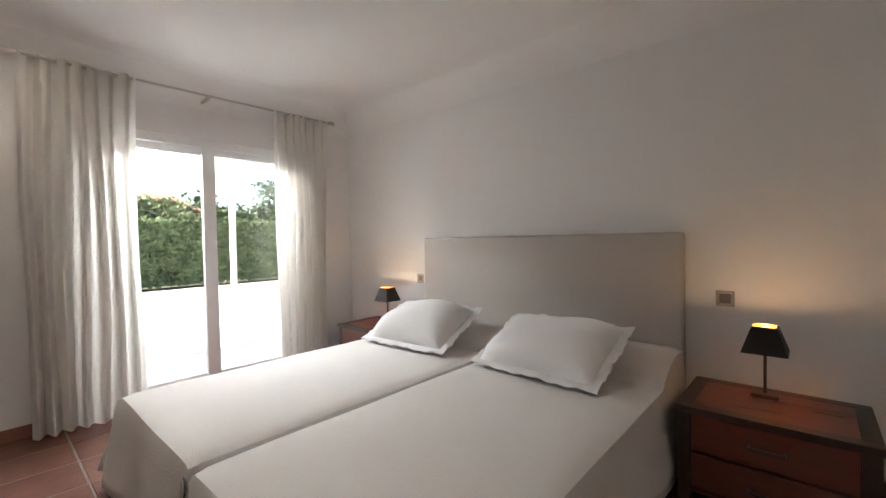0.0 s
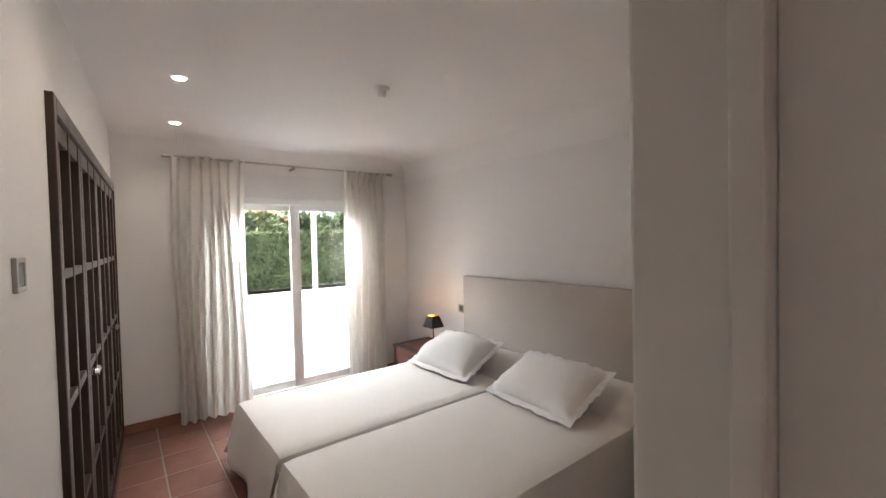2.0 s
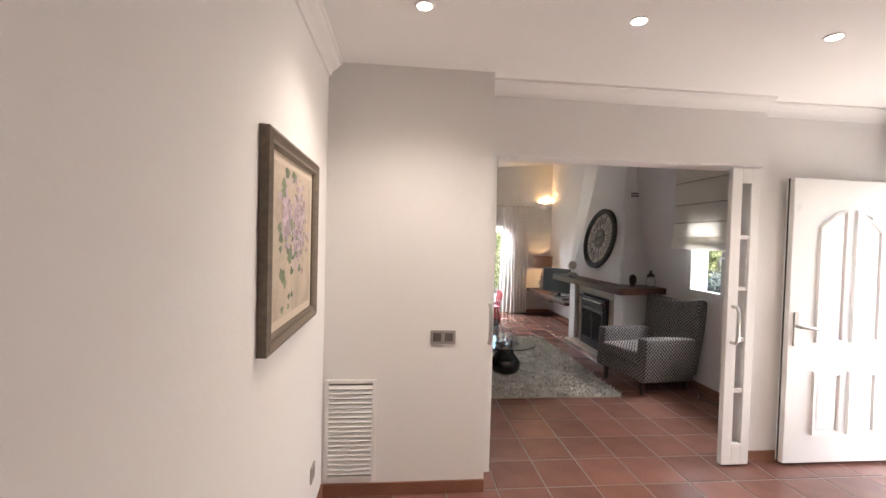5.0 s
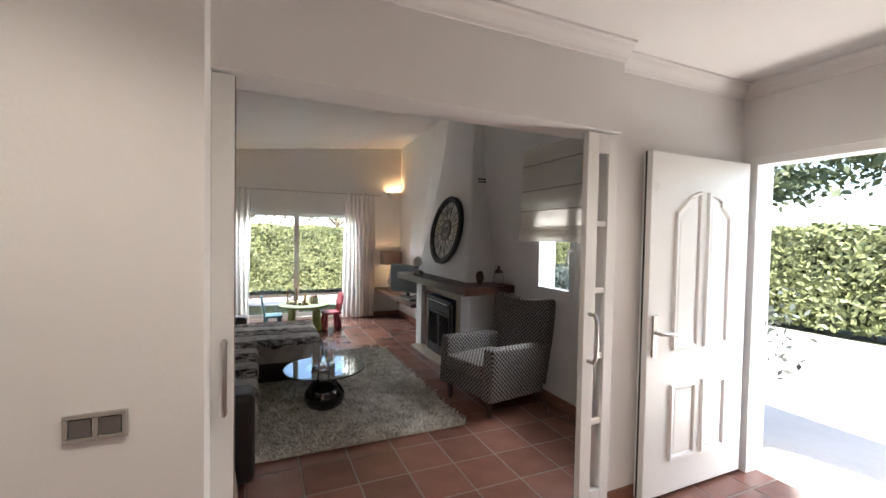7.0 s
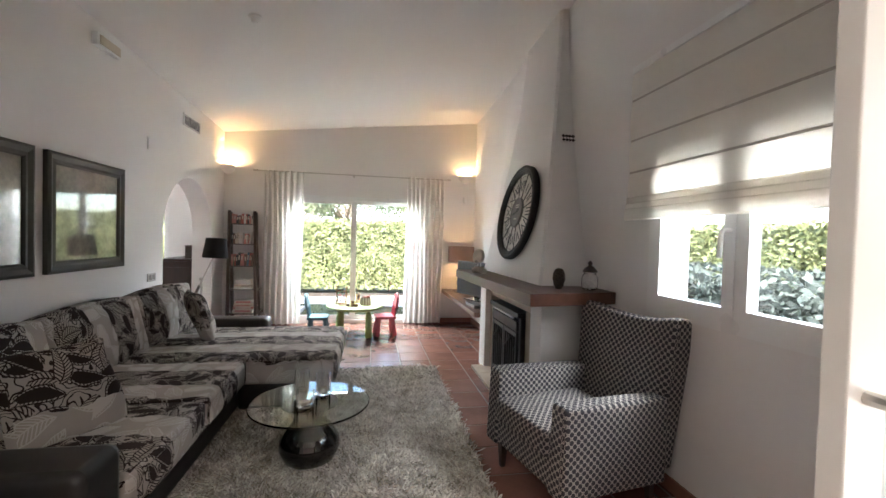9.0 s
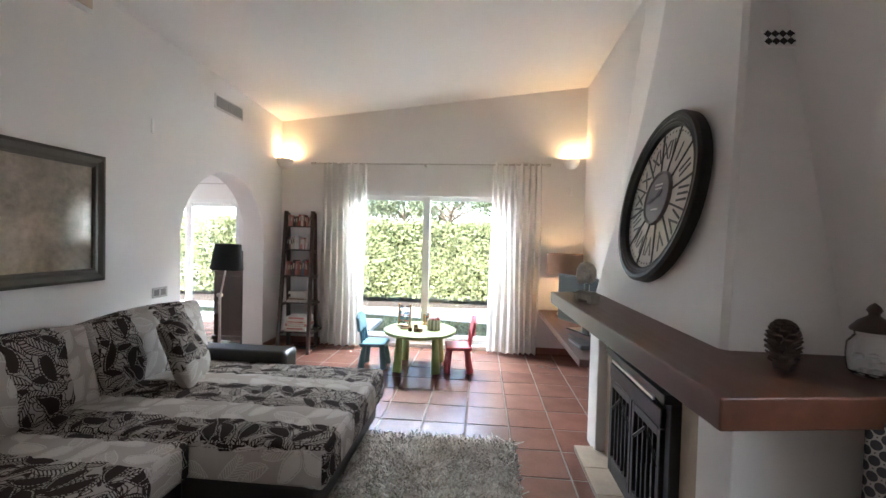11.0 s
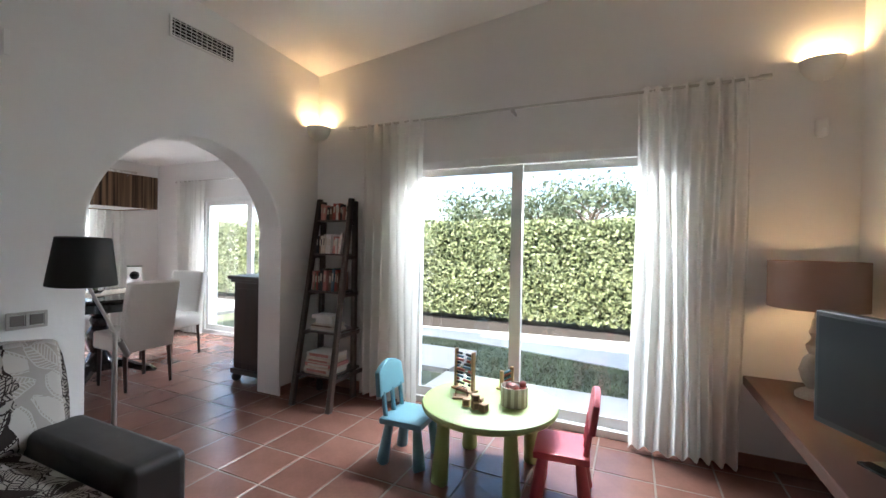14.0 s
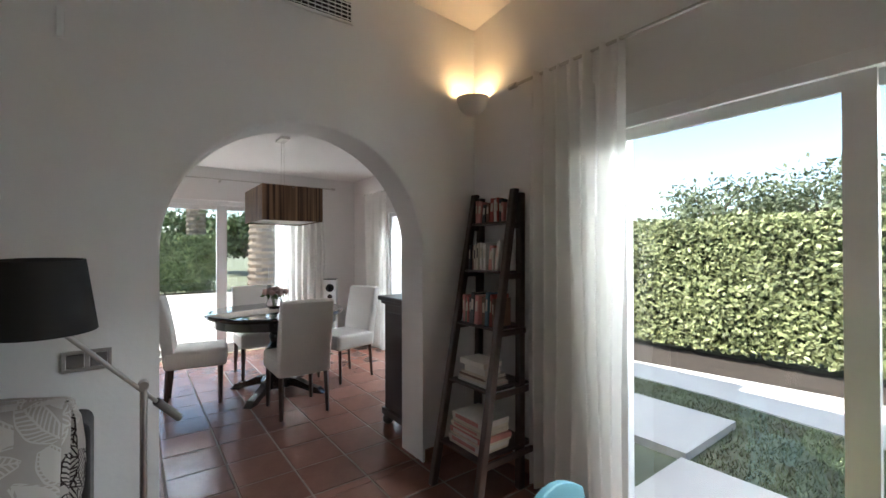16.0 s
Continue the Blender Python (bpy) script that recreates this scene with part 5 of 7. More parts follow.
# ---- hall ----
def framed_picture(name, m, w, h, border, framemat, label, category="picture"):
    """A picture frame whose back lies on y = 0 and which looks towards -y, centred."""
    top = thing(name, label, category, m)
    bm = bmesh.new()
    prof = [(0.0, 0.0), (0.0, -0.03), (0.25, -0.038), (0.6, -0.026), (0.85, -0.03), (1.0, -0.02), (1.0, 0.0)]
    rings = []
    for f, d in prof:
        a, b = w / 2 - border * f, h / 2 - border * f
        rings.append([bm.verts.new(p) for p in ((-a, d, -b), (a, d, -b), (a, d, b), (-a, d, b))])
    for p, q in zip(rings, rings[1:] + rings[:1]):
        for k in range(4):
            bm.faces.new((p[k], p[(k + 1) % 4], q[(k + 1) % 4], q[k]))
    bmesh.ops.recalc_face_normals(bm, faces=bm.faces)
    part("frame", bm, framemat, top)
    return top


FRAMEWOOD = material("grey_brown_frame_wood", (0.16, 0.125, 0.09), 0.5, 0, 0.2, 6, 0.1, 60, stretch=(1, 8, 8))
CANVAS = material("beige_painted_canvas", (0.52, 0.44, 0.35), 0.75, 0, 0.22, 5, 0.15, 120, 0.3)
LILAC = material("lilac_paint", (0.38, 0.29, 0.32), 0.7, 0, 0.2, 30, 0.1, 90, second=(0.55, 0.45, 0.5), island=0.8)
LEAFPAINT = material("green_paint", (0.13, 0.19, 0.11), 0.7, 0, 0.2, 20, 0.1, 90, second=(0.24, 0.28, 0.17), island=0.8)
MOUNT = material("cream_mount", (0.6, 0.52, 0.42), 0.8, 0, 0.03, 8)


def painting():
    p = framed_picture("painting", pose(HALL_X0 + 0.002, 1.40, 1.525, 0, 0, 90), 0.74, 0.73, 0.055, FRAMEWOOD, "framed flower painting of lilacs in a vase", "painting")
    part("mount", box(-0.32, 0.32, -0.012, -0.002, -0.315, 0.315), MOUNT, p)
    part("canvas", box(-0.275, 0.275, -0.016, -0.012, -0.275, 0.275), CANVAS, p, "beige painted canvas")
    rng = random.Random(5)

    def daubs(n, cx, cz, sx, sz, r0, r1, d):
        bm = bmesh.new()
        for k in range(n):
            x, z, r = rng.gauss(cx, sx), rng.gauss(cz, sz), rng.uniform(r0, r1)
            x, z = max(-0.25, min(0.25, x)), max(-0.25, min(0.25, z))
            a0 = rng.uniform(0, 3)
            bm.faces.new([bm.verts.new((x + r * (1 + 0.4 * math.sin(3 * a)) * math.cos(a + a0), d - 0.0002 * k / n, z + r * 0.8 * math.sin(a + a0))) for a in [-2 * math.pi * q / 9 for q in range(9)]])
        return bm

    leaf = part("painted_leaves", daubs(45, -0.07, -0.0, 0.07, 0.11, 0.015, 0.035, -0.0165), LEAFPAINT, p, "painted green leaves")
    flower = part("painted_flowers", daubs(170, 0.06, 0.07, 0.065, 0.095, 0.008, 0.02, -0.0172), LILAC, p, "painted lilac blossom")
    part("painted_blossom", daubs(70, -0.12, 0.09, 0.035, 0.055, 0.01, 0.022, -0.0178), LILAC, p, "painted lilac blossom")


painting()
switch_plate(pose(0.845, 2.174, 0.955), 2, "double brushed metal light switch on the white wall")
switch_plate(pose(HALL_X0, 1.90, 0.30, 0, 0, 90), 1, "single metal socket low on the wall")


def grille():
    g = thing("air_grille", "white louvred air grille low in the wall", "air vent", pose(0.305, 2.174, 0.10))
    w, h = 0.30, 0.60
    fr = bmesh.new()
    for a in ((-w / 2, -w / 2 + 0.022, 0, h), (w / 2 - 0.022, w / 2, 0, h), (-w / 2 + 0.022, w / 2 - 0.022, 0, 0.022), (-w / 2 + 0.022, w / 2 - 0.022, h - 0.022, h)):
        box(a[0], a[1], -0.012, 0, a[2], a[3], 0.003, fr)
    part("frame", fr, TRIM, g)
    part("backing", box(-w / 2 + 0.02, w / 2 - 0.02, -0.002, 0, 0.02, h - 0.02), GREYMETAL, g)
    n = 19
    for k in range(n):
        z = 0.03 + (h - 0.06) * (k + 0.5) / n
        part("slat", turned(box(-w / 2 + 0.022, w / 2 - 0.022, -0.0015, 0.0015, -0.0135, 0.0135), pose(0, -0.007, z, -38, 0, 0)), TRIM, g)


grille()
for px, py in ((0.66, 1.52), (1.63, 1.50), (2.61, 1.50), (3.6, 1.50), (2.61, -0.3)):
    spot_fitting(px, py, 2.56, HALL_SPOT)

# ---- living room ----
def sofa():
    """A black corner sofa with a chaise at its far end, covered with patterned throws."""
    s = thing("corner_sofa", "black leatherette corner sofa under a grey and dark brown paisley cover", "sofa")

    def block(name, x0, x1, y0, y1, z0, z1, r, mat, label="", puff=0.0, parent=None):
        bm = soft_box(x1 - x0, y1 - y0, z1 - z0, r, 3, puff)
        turned(bm, pose((x0 + x1) / 2, (y0 + y1) / 2, z0))
        box_uv(bm)
        return part(name, bm, mat, parent or s, label, True)

    block("base", 0.10, 1.20, 3.52, 6.22, 0.05, 0.26, 0.03, LEATHER)
    block("chaise_base", 1.20, 1.84, 5.06, 6.24, 0.05, 0.26, 0.03, LEATHER)
    block("back_frame", 0.03, 0.26, 3.34, 6.41, 0.05, 0.72, 0.05, LEATHER)
    block("armrest", 0.10, 1.26, 3.30, 3.54, 0.05, 0.58, 0.045, LEATHER, "black padded armrest")
    block("armrest", 0.40, 1.14, 6.22, 6.44, 0.05, 0.50, 0.045, LEATHER, "black padded armrest")
    for k in range(2):
        y0 = 3.55 + k * 0.755
        block("seat_cushion", 0.30, 1.27, y0, y0 + 0.75, 0.25, 0.43, 0.05, SOFACOVER, "paisley covered seat", 0.012)
    block("chaise_cushion", 0.30, 1.90, 5.06, 6.215, 0.22, 0.43, 0.05, SOFACOVER, "paisley covered chaise", 0.012)
    for k in range(3):
        y0 = 3.56 + k * 0.94
        bm = soft_box(0.22, 0.93, 0.44, 0.08, 3, 0.035)
        turned(bm, pose(0.36, y0 + 0.465, 0.40, 0, -14, 0))
        box_uv(bm)
        part("back_cushion", bm, SOFACOVER, s, "paisley covered back cushion", True)
    for x, y in ((0.15, 3.4), (1.15, 3.4), (1.15, 4.8), (1.78, 5.14), (1.78, 6.16), (0.15, 6.3)):
        part("leg", lathe([(0, 0), (0.025, 0), (0.028, 0.05), (0, 0.05)], 10, cx=x, cy=y), LEATHER, s)


sofa()


def throw_cushion(m, label, seed):
    top = thing("throw_cushion", label, "cushion", m, "sofa cushions")
    part("cover", box_uv(cushion_mesh(0.46, 0.46, 0.16, seed=seed)), SOFACOVER, top, smooth=True)


throw_cushion(pose(0.78, 3.98, 0.60, 62, 0, 62), "paisley throw cushion leaning on the back of the sofa", 11)
throw_cushion(pose(0.68, 5.78, 0.62, 68, 0, 115), "paisley throw cushion in the corner of the sofa", 12)


def shag_rug():
    x0, x1, y0, y1 = 1.08, 2.82, 3.62, 6.08
    rug = thing("rug", "cream and grey-brown shaggy rug with deep pile", "rug", pose(x0, y0, 0))
    part("backing", box(0.01, x1 - x0 - 0.01, 0.01, y1 - y0 - 0.01, 0.0, 0.012), MOUNT, rug)
    rng = np.random.default_rng(8)
    n = 42000
    b = np.stack([rng.uniform(0, x1 - x0, n), rng.uniform(0, y1 - y0, n), np.full(n, 0.010)], 1)
    lean = rng.normal(size=(n, 2)) * 0.026 + np.stack([np.sin(b[:, 0] * 9 + b[:, 1] * 4), np.cos(b[:, 1] * 8 - b[:, 0] * 5)], 1) * 0.012
    hgt = rng.uniform(0.012, 0.032, n)
    tip = b + np.concatenate([lean, hgt[:, None]], 1)
    a = rng.uniform(0, math.pi, n)
    w = np.stack([np.cos(a), np.sin(a), np.zeros(n)], 1) * 0.0055
    scatter("pile", np.stack([b - w, b + w, tip + w * 0.7, tip - w * 0.7], 1), PILE, rug)


PILE = material("shaggy_wool", (0.6, 0.5, 0.4), 0.95, 0, 0.3, 9, 0, 1, 0.1, second=(0.97, 0.94, 0.88), island=0.55)
shag_rug()

BLACKGLOSS = material("black_gloss", (0.008, 0.008, 0.008), 0.06, 0, 0.1, 10, coat=0.5)


def coffee_table():
    c = thing("coffee_table", "round glass coffee table on a black glossy bowl foot", "coffee table", pose(1.81, 4.38, 0.012))
    part("pedestal", lathe([(0, 0), (0.11, 0), (0.15, 0.03), (0.175, 0.09), (0.17, 0.14), (0.135, 0.19), (0.10, 0.23), (0.09, 0.27), (0.11, 0.31), (0.16, 0.335), (0.16, 0.342), (0, 0.342)], 40), BLACKGLOSS, c, "black glossy bowl-shaped foot", True)
    part("tabletop", lathe([(0, 0.343), (0.341, 0.343), (0.345, 0.347), (0.345, 0.351), (0.341, 0.355), (0, 0.355)], 64), TINT, c, "clear greenish glass top", True)


coffee_table()


def tumbler(x, y, h, r):
    t = thing("candle_glass", "tall clear glass candle holder on the coffee table", "glass", pose(x, y, 0.368), "candle glasses")
    part("vessel", lathe([(0, 0), (r * 0.8, 0), (r, 0.012), (r, h), (r - 0.004, h), (r - 0.004, 0.02), (0, 0.018)], 24), CLEAR, t, smooth=True)
    part("candle", lathe([(0, 0.019), (r * 0.6, 0.019), (r * 0.6, h * 0.35), (0, h * 0.35)], 16), MOUNT, t, "pale candle stub")


tumbler(1.75, 4.45, 0.16, 0.045)
tumbler(1.87, 4.49, 0.13, 0.045)
tumbler(1.79, 4.31, 0.10, 0.05)


def armchair():
    a = thing("armchair", "high-backed armchair in dark lattice-patterned fabric", "armchair", pose(3.30, 4.0, 0, 0, 0, -77.5))
    # local: looks towards -y, x across

    def pad(name, w, d, h, r, m, puff=0.0, label=""):
        bm = soft_box(w, d, h, r, 3, puff)
        turned(bm, m)
        box_uv(bm)
        return part(name, bm, CHAIRFABRIC, a, label, True)

    pad("seat_base", 0.58, 0.66, 0.20, 0.03, pose(0, -0.02, 0.15))
    pad("seat_cushion", 0.47, 0.58, 0.13, 0.05, pose(0, -0.09, 0.31), 0.012)
    for s in (-1, 1):
        pad("armrest", 0.12, 0.66, 0.44, 0.04, pose(s * 0.30, -0.04, 0.14) @ pose(0, 0, 0, -2, 0, 0), 0.006)
    bm = soft_box(0.70, 0.15, 0.80, 0.05, 3, 0.01)
    for v in bm.verts:
        f = max(0, (v.co.z - 0.25) / 0.55)
        v.co.z -= 0.045 * (1 - (v.co.x / 0.35) ** 2) * f
        v.co.x *= 0.94 + 0.10 * f
        v.co.y -= 0.05 * (v.co.x / 0.35) ** 2 * f
    turned(bm, pose(0, 0.30, 0.18) @ pose(0, 0, 0, -11, 0, 0))
    box_uv(bm)
    part("backrest", bm, CHAIRFABRIC, a, "tall curved back", True)
    for x, y in ((-0.27, -0.30), (0.27, -0.30), (-0.27, 0.28), (0.27, 0.28)):
        bm = box(x - 0.022, x + 0.022, y - 0.022, y + 0.022, 0, 0.155)
        for v in bm.verts:
            if v.co.z < 0.01:
                v.co.x = x + (v.co.x - x) * 0.6
                v.co.y = y + (v.co.y - y) * 0.6
        part("leg", bm, DARKWOOD, a, "dark tapered wooden leg")


armchair()

# fireplace
FIRETILE = material("beige_stone_tile", (0.42, 0.34, 0.26), 0.6, 0, 0.15, 5, 0.1, 40, rand=0.4)
IRON = material("black_cast_iron", (0.03, 0.028, 0.027), 0.45, 0.6, 0.15, 10, 0.1, 60)
# soot in the firebox; painted shade in the vent and the air conditioning grille
SOOT_AND_SHADE = material("soot", (0.012, 0.01, 0.01), 0.95, 0, 0.2, 10)


def fireplace():
    f = thing("fireplace", "white plastered fireplace with tapered hood and black iron insert", "fireplace", kind="structure")
    x1 = LIV_X1
    zs = [1.02 + 2.52 * k / 12 for k in range(13)]
    bm = bmesh.new()
    rings = []
    for z in zs:
        u = max(0, z - 1.04) / 2.4
        e = 1 - (1 - min(1, u)) ** 1.5
        fx, n, s = 3.40 + 0.33 * e, 4.78 + 0.50 * e, 6.36 - 0.30 * e
        r = 0.02
        rings.append([bm.verts.new(p) for p in ((x1 + 0.05, n, z), (fx + r, n, z), (fx, n + r, z), (fx, s - r, z), (fx + r, s, z), (x1 + 0.05, s + 1.1, z))])
    for a, b in zip(rings, rings[1:]):
        for k in range(6):
            bm.faces.new((a[k], a[(k + 1) % 6], b[(k + 1) % 6], b[k]))
    bm.faces.new(rings[0][::-1])
    bm.faces.new(rings[-1])
    bmesh.ops.recalc_face_normals(bm, faces=bm.faces)
    part("hood", bm, PLASTER, f, "white plastered tapered hood", True)
    for y0, y1 in ((4.60, 4.80), (6.02, 6.22)):
        part("jamb", box(3.34, x1, y0, y1, 0, 0.937, 0.008), PLASTER, f, "white plastered pier")
    # stone facing round the firebox
    part("firebox_back", box(3.62, x1, 4.80, 6.06, 0, 0.914), SOOT_AND_SHADE, f)
    for y0, y1, z0, z1 in ((4.80, 5.04, 0.0, 0.78), (5.82, 6.06, 0.0, 0.78), (4.80, 5.43, 0.78, 0.914), (5.43, 6.06, 0.78, 0.914)):
        part("facing_tile", box(3.40, 3.62, y0 + 0.002, y1 - 0.002, z0 + 0.002, z1 - 0.002, 0.003), FIRETILE, f, "beige stone facing tile")
    # hearth
    for k in range(4):
        part("hearth_tile", box(3.22, 3.40, 5.0 + k * 0.27, 5.266 + k * 0.27, 0.0, 0.03, 0.003), FIRETILE, f, "pale hearth tile")
    ins = bmesh.new()
    for a in ((3.36, 3.62, 5.04, 5.09, 0.03, 0.72), (3.36, 3.62, 5.77, 5.82, 0.03, 0.72), (3.33, 3.62, 5.04, 5.82, 0.72, 0.76), (3.36, 3.62, 5.09, 5.77, 0.03, 0.10), (3.34, 3.37, 5.09, 5.77, 0.60, 0.68)):
        box(*a, 0.004, ins)
    insert = part("fire_insert", ins, IRON, f, "black cast iron insert")
    for y in (5.10, 5.435):
        d = bmesh.new()
        for a in ((y, y + 0.03, 0.11, 0.59), (y + 0.295, y + 0.325, 0.11, 0.59), (y + 0.03, y + 0.295, 0.11, 0.15), (y + 0.03, y + 0.295, 0.55, 0.59)):
            box(3.345, 3.375, a[0], a[1], a[2], a[3], 0.003, d)
        for k in range(4):
            yy = y + 0.08 + k * 0.055
            box(3.35, 3.365, yy, yy + 0.012, 0.15, 0.55, 0, d)
        tube([(3.35, y + 0.02, 0.42), (3.35, y + 0.1625, 0.53), (3.35, y + 0.305, 0.42)], 0.008, d, 6)
        part("fire_door", d, IRON, insert, "barred iron door")
    part("smoke_slot", box(3.33, 3.34, 5.15, 5.71, 0.70, 0.715), STEEL, insert, "pale metal trim strip")
    m = prism([(3.14, 4.31), (x1, 4.42), (x1, 6.34), (3.075, 6.30)], 0.082)
    bmesh.ops.bevel(m, geom=list(m.edges), offset=0.005, segments=2, profile=0.5, affect="EDGES")
    turned(m, pose(0, 0, 0.938))
    ms = thing("mantel_shelf", "thick dark brown wooden mantel shelf over the fireplace", "shelf")
    part("shelf_board", m, MANTELWOOD, ms)
    part("underside_batten", box(3.36, x1 - 0.002, 4.80, 6.02, 0.915, 0.9375, 0.003), MANTELWOOD, ms)


fireplace()


def hood_at(z):
    e = 1 - (1 - min(1, (z - 1.04) / 2.4)) ** 1.5
    return 3.40 + 0.33 * e


AGED = material("aged_cream_dial", (0.52, 0.47, 0.41), 0.7, 0, 0.14, 7, 0.06, 60)
CLOCKBLACK = material("worn_black_wood", (0.022, 0.018, 0.016), 0.5, 0, 0.4, 9, 0.15, 40, stretch=(1, 1, 1))
CLOCKGREY = material("grey_dial_centre", (0.15, 0.13, 0.125), 0.6, 0, 0.2, 6)


def written(name, words, size, mat, parent, m, depth=0.001):
    cu = bpy.data.curves.new(name, "FONT")
    cu.body, cu.size, cu.extrude, cu.align_x, cu.align_y = words, size, depth, "CENTER", "CENTER"
    tmp = bpy.data.objects.new(name, cu)
    me = bpy.data.meshes.new_from_object(tmp)
    bpy.data.objects.remove(tmp)
    me.materials.clear()
    me.materials.append(mat)
    ob = new(name, me)
    ob.parent = parent
    ob.matrix_local = m
    return ob


def wall_clock():
    z = 1.612
    tilt = math.degrees(math.atan2(hood_at(z + 0.3) - hood_at(z - 0.3), 0.6))
    # local: dial in the xy plane, looking along +z
    m = Matrix.Translation((hood_at(z) - 0.02, 5.53, z)) @ Matrix.Rotation(radians(-90), 4, "Z") @ Matrix.Rotation(radians(90 - tilt), 4, "X")
    c = thing("wall_clock", "large round wall clock with worn black frame and Roman numerals", "clock", m)
    R = 0.44
    part("frame", lathe([(R, -0.004), (R, 0.04), (R - 0.014, 0.052), (R - 0.03, 0.05), (R - 0.036, 0.042), (R - 0.048, 0.046), (R - 0.056, 0.038), (R - 0.062, 0.042), (R - 0.072, 0.034), (R - 0.075, 0.018), (R - 0.075, -0.004), (R, -0.004)], 72), CLOCKBLACK, c, "worn black moulded ring", True)
    part("hub", lathe([(0, 0.012), (0, 0.024), (0.125, 0.024), (0.13, 0.03), (0.138, 0.03), (0.142, 0.02), (0.142, 0.012)], 48), CLOCKGREY, c, "dark grey centre disc", True)
    for k in range(12):
        a0, a1 = radians(90 - 30 * k - 14.4), radians(90 - 30 * k + 14.4)
        bm = prism([(0.142 * math.cos(a0 + (a1 - a0) * q / 6), 0.142 * math.sin(a0 + (a1 - a0) * q / 6)) for q in range(7)] + [(0.367 * math.cos(a1 + (a0 - a1) * q / 8), 0.367 * math.sin(a1 + (a0 - a1) * q / 8)) for q in range(9)], 0.012)
        panel = part("dial_panel", bm, AGED, c, "aged cream dial panel")
        a = radians(90 - 30 * k)
        word = ("XII", "I", "II", "III", "IV", "V", "VI", "VII", "VIII", "IX", "X", "XI")[k]
        wide = [0.03 if ch == "I" else 0.072 for ch in word]
        for q, ch in enumerate(word):
            off = sum(wide[:q]) + wide[q] / 2 - sum(wide) / 2
            t = written("numeral", ch, 0.115, CLOCKBLACK, panel, Matrix.Translation((0.248 * math.cos(a), 0.248 * math.sin(a), 0.0135)) @ Matrix.Rotation(a - math.pi / 2, 4, "Z") @ Matrix.Translation((off, 0, 0)))
            t.scale.y = 1.25
        for q in range(5):
            b = a0 + (a1 - a0) * (q + 0.5) / 5
            part("minute_dot", lathe([(0, 0.012), (0.0055, 0.012), (0.0055, 0.0132), (0, 0.0132)], 8, cx=0.345 * math.cos(b), cy=0.345 * math.sin(b)), CLOCKBLACK, panel)
        s = radians(90 - 30 * k - 15)
        part("spoke", turned(box(0.142, 0.368, -0.005, 0.005, -0.002, 0.017, 0.001), Matrix.Rotation(s, 4, "Z")), CLOCKBLACK, c)
    part("backing", lathe([(0, -0.004), (0.37, -0.004), (0.37, -0.001), (0, -0.001)], 48), CLOCKBLACK, c)
    for z0, wdt in ((0.07, 0.09), (0.05, 0.075), (-0.06, 0.08)):
        part("lettering_bar", box(-wdt / 2, wdt / 2, z0 - 0.004, z0 + 0.004, 0.024, 0.0255), AGED, c, "pale worn lettering")
    for ang, ln, wd in ((90 - 255, 0.10, 0.012), (90 - 60, 0.075, 0.018)):
        bm = prism([(0, -wd * 0.3), (ln * 0.5, -wd), (ln, 0), (ln * 0.5, wd), (0, wd * 0.3)], 0.002)
        part("hand_pointer", turned(bm, Matrix.Rotation(radians(ang), 4, "Z") @ Matrix.Translation((0, 0, 0.028))), CLOCKBLACK, c, "black ornate clock pointer")


wall_clock()


def chimney_vent():
    z = 2.22
    e = 1 - (1 - (z - 1.04) / 2.4) ** 1.5
    slope_y = math.degrees(math.atan2(0.50 * (1.5 * (1 - (z - 1.04) / 2.4) ** 0.5) / 2.4, 1))
    v = thing("chimney_vent", "small pierced vent brick high on the chimney", "air vent", pose(3.755, 4.78 + 0.50 * e - 0.004, z) @ pose(0, 0, 0, -slope_y, 0, 0))
    part("plate", box(-0.075, 0.075, -0.006, 0.006, -0.04, 0.04, 0.002), PLASTER, v)
    for i in range(5):
        for j in range(2):
            # flat dark diamonds painted for the shade in the vent's holes
            part("hole", turned(prism([(0.0165 * math.cos(a), 0.0165 * math.sin(a)) for a in [math.pi / 2 * q for q in range(4)]], 0.002), pose(-0.056 + i * 0.028, -0.006, -0.017 + j * 0.034, 90, 0, 0)), SOOT_AND_SHADE, v, "dark diamond painted as a hole's shade")


chimney_vent()

SHELLWHITE = material("chalky_ammonite", (0.6, 0.55, 0.48), 0.75, 0, 0.25, 14, 0.2, 60)
GREYWOOD = material("weathered_grey_wood", (0.36, 0.32, 0.28), 0.8, 0, 0.2, 8, 0.15, 60, stretch=(6, 1, 1))


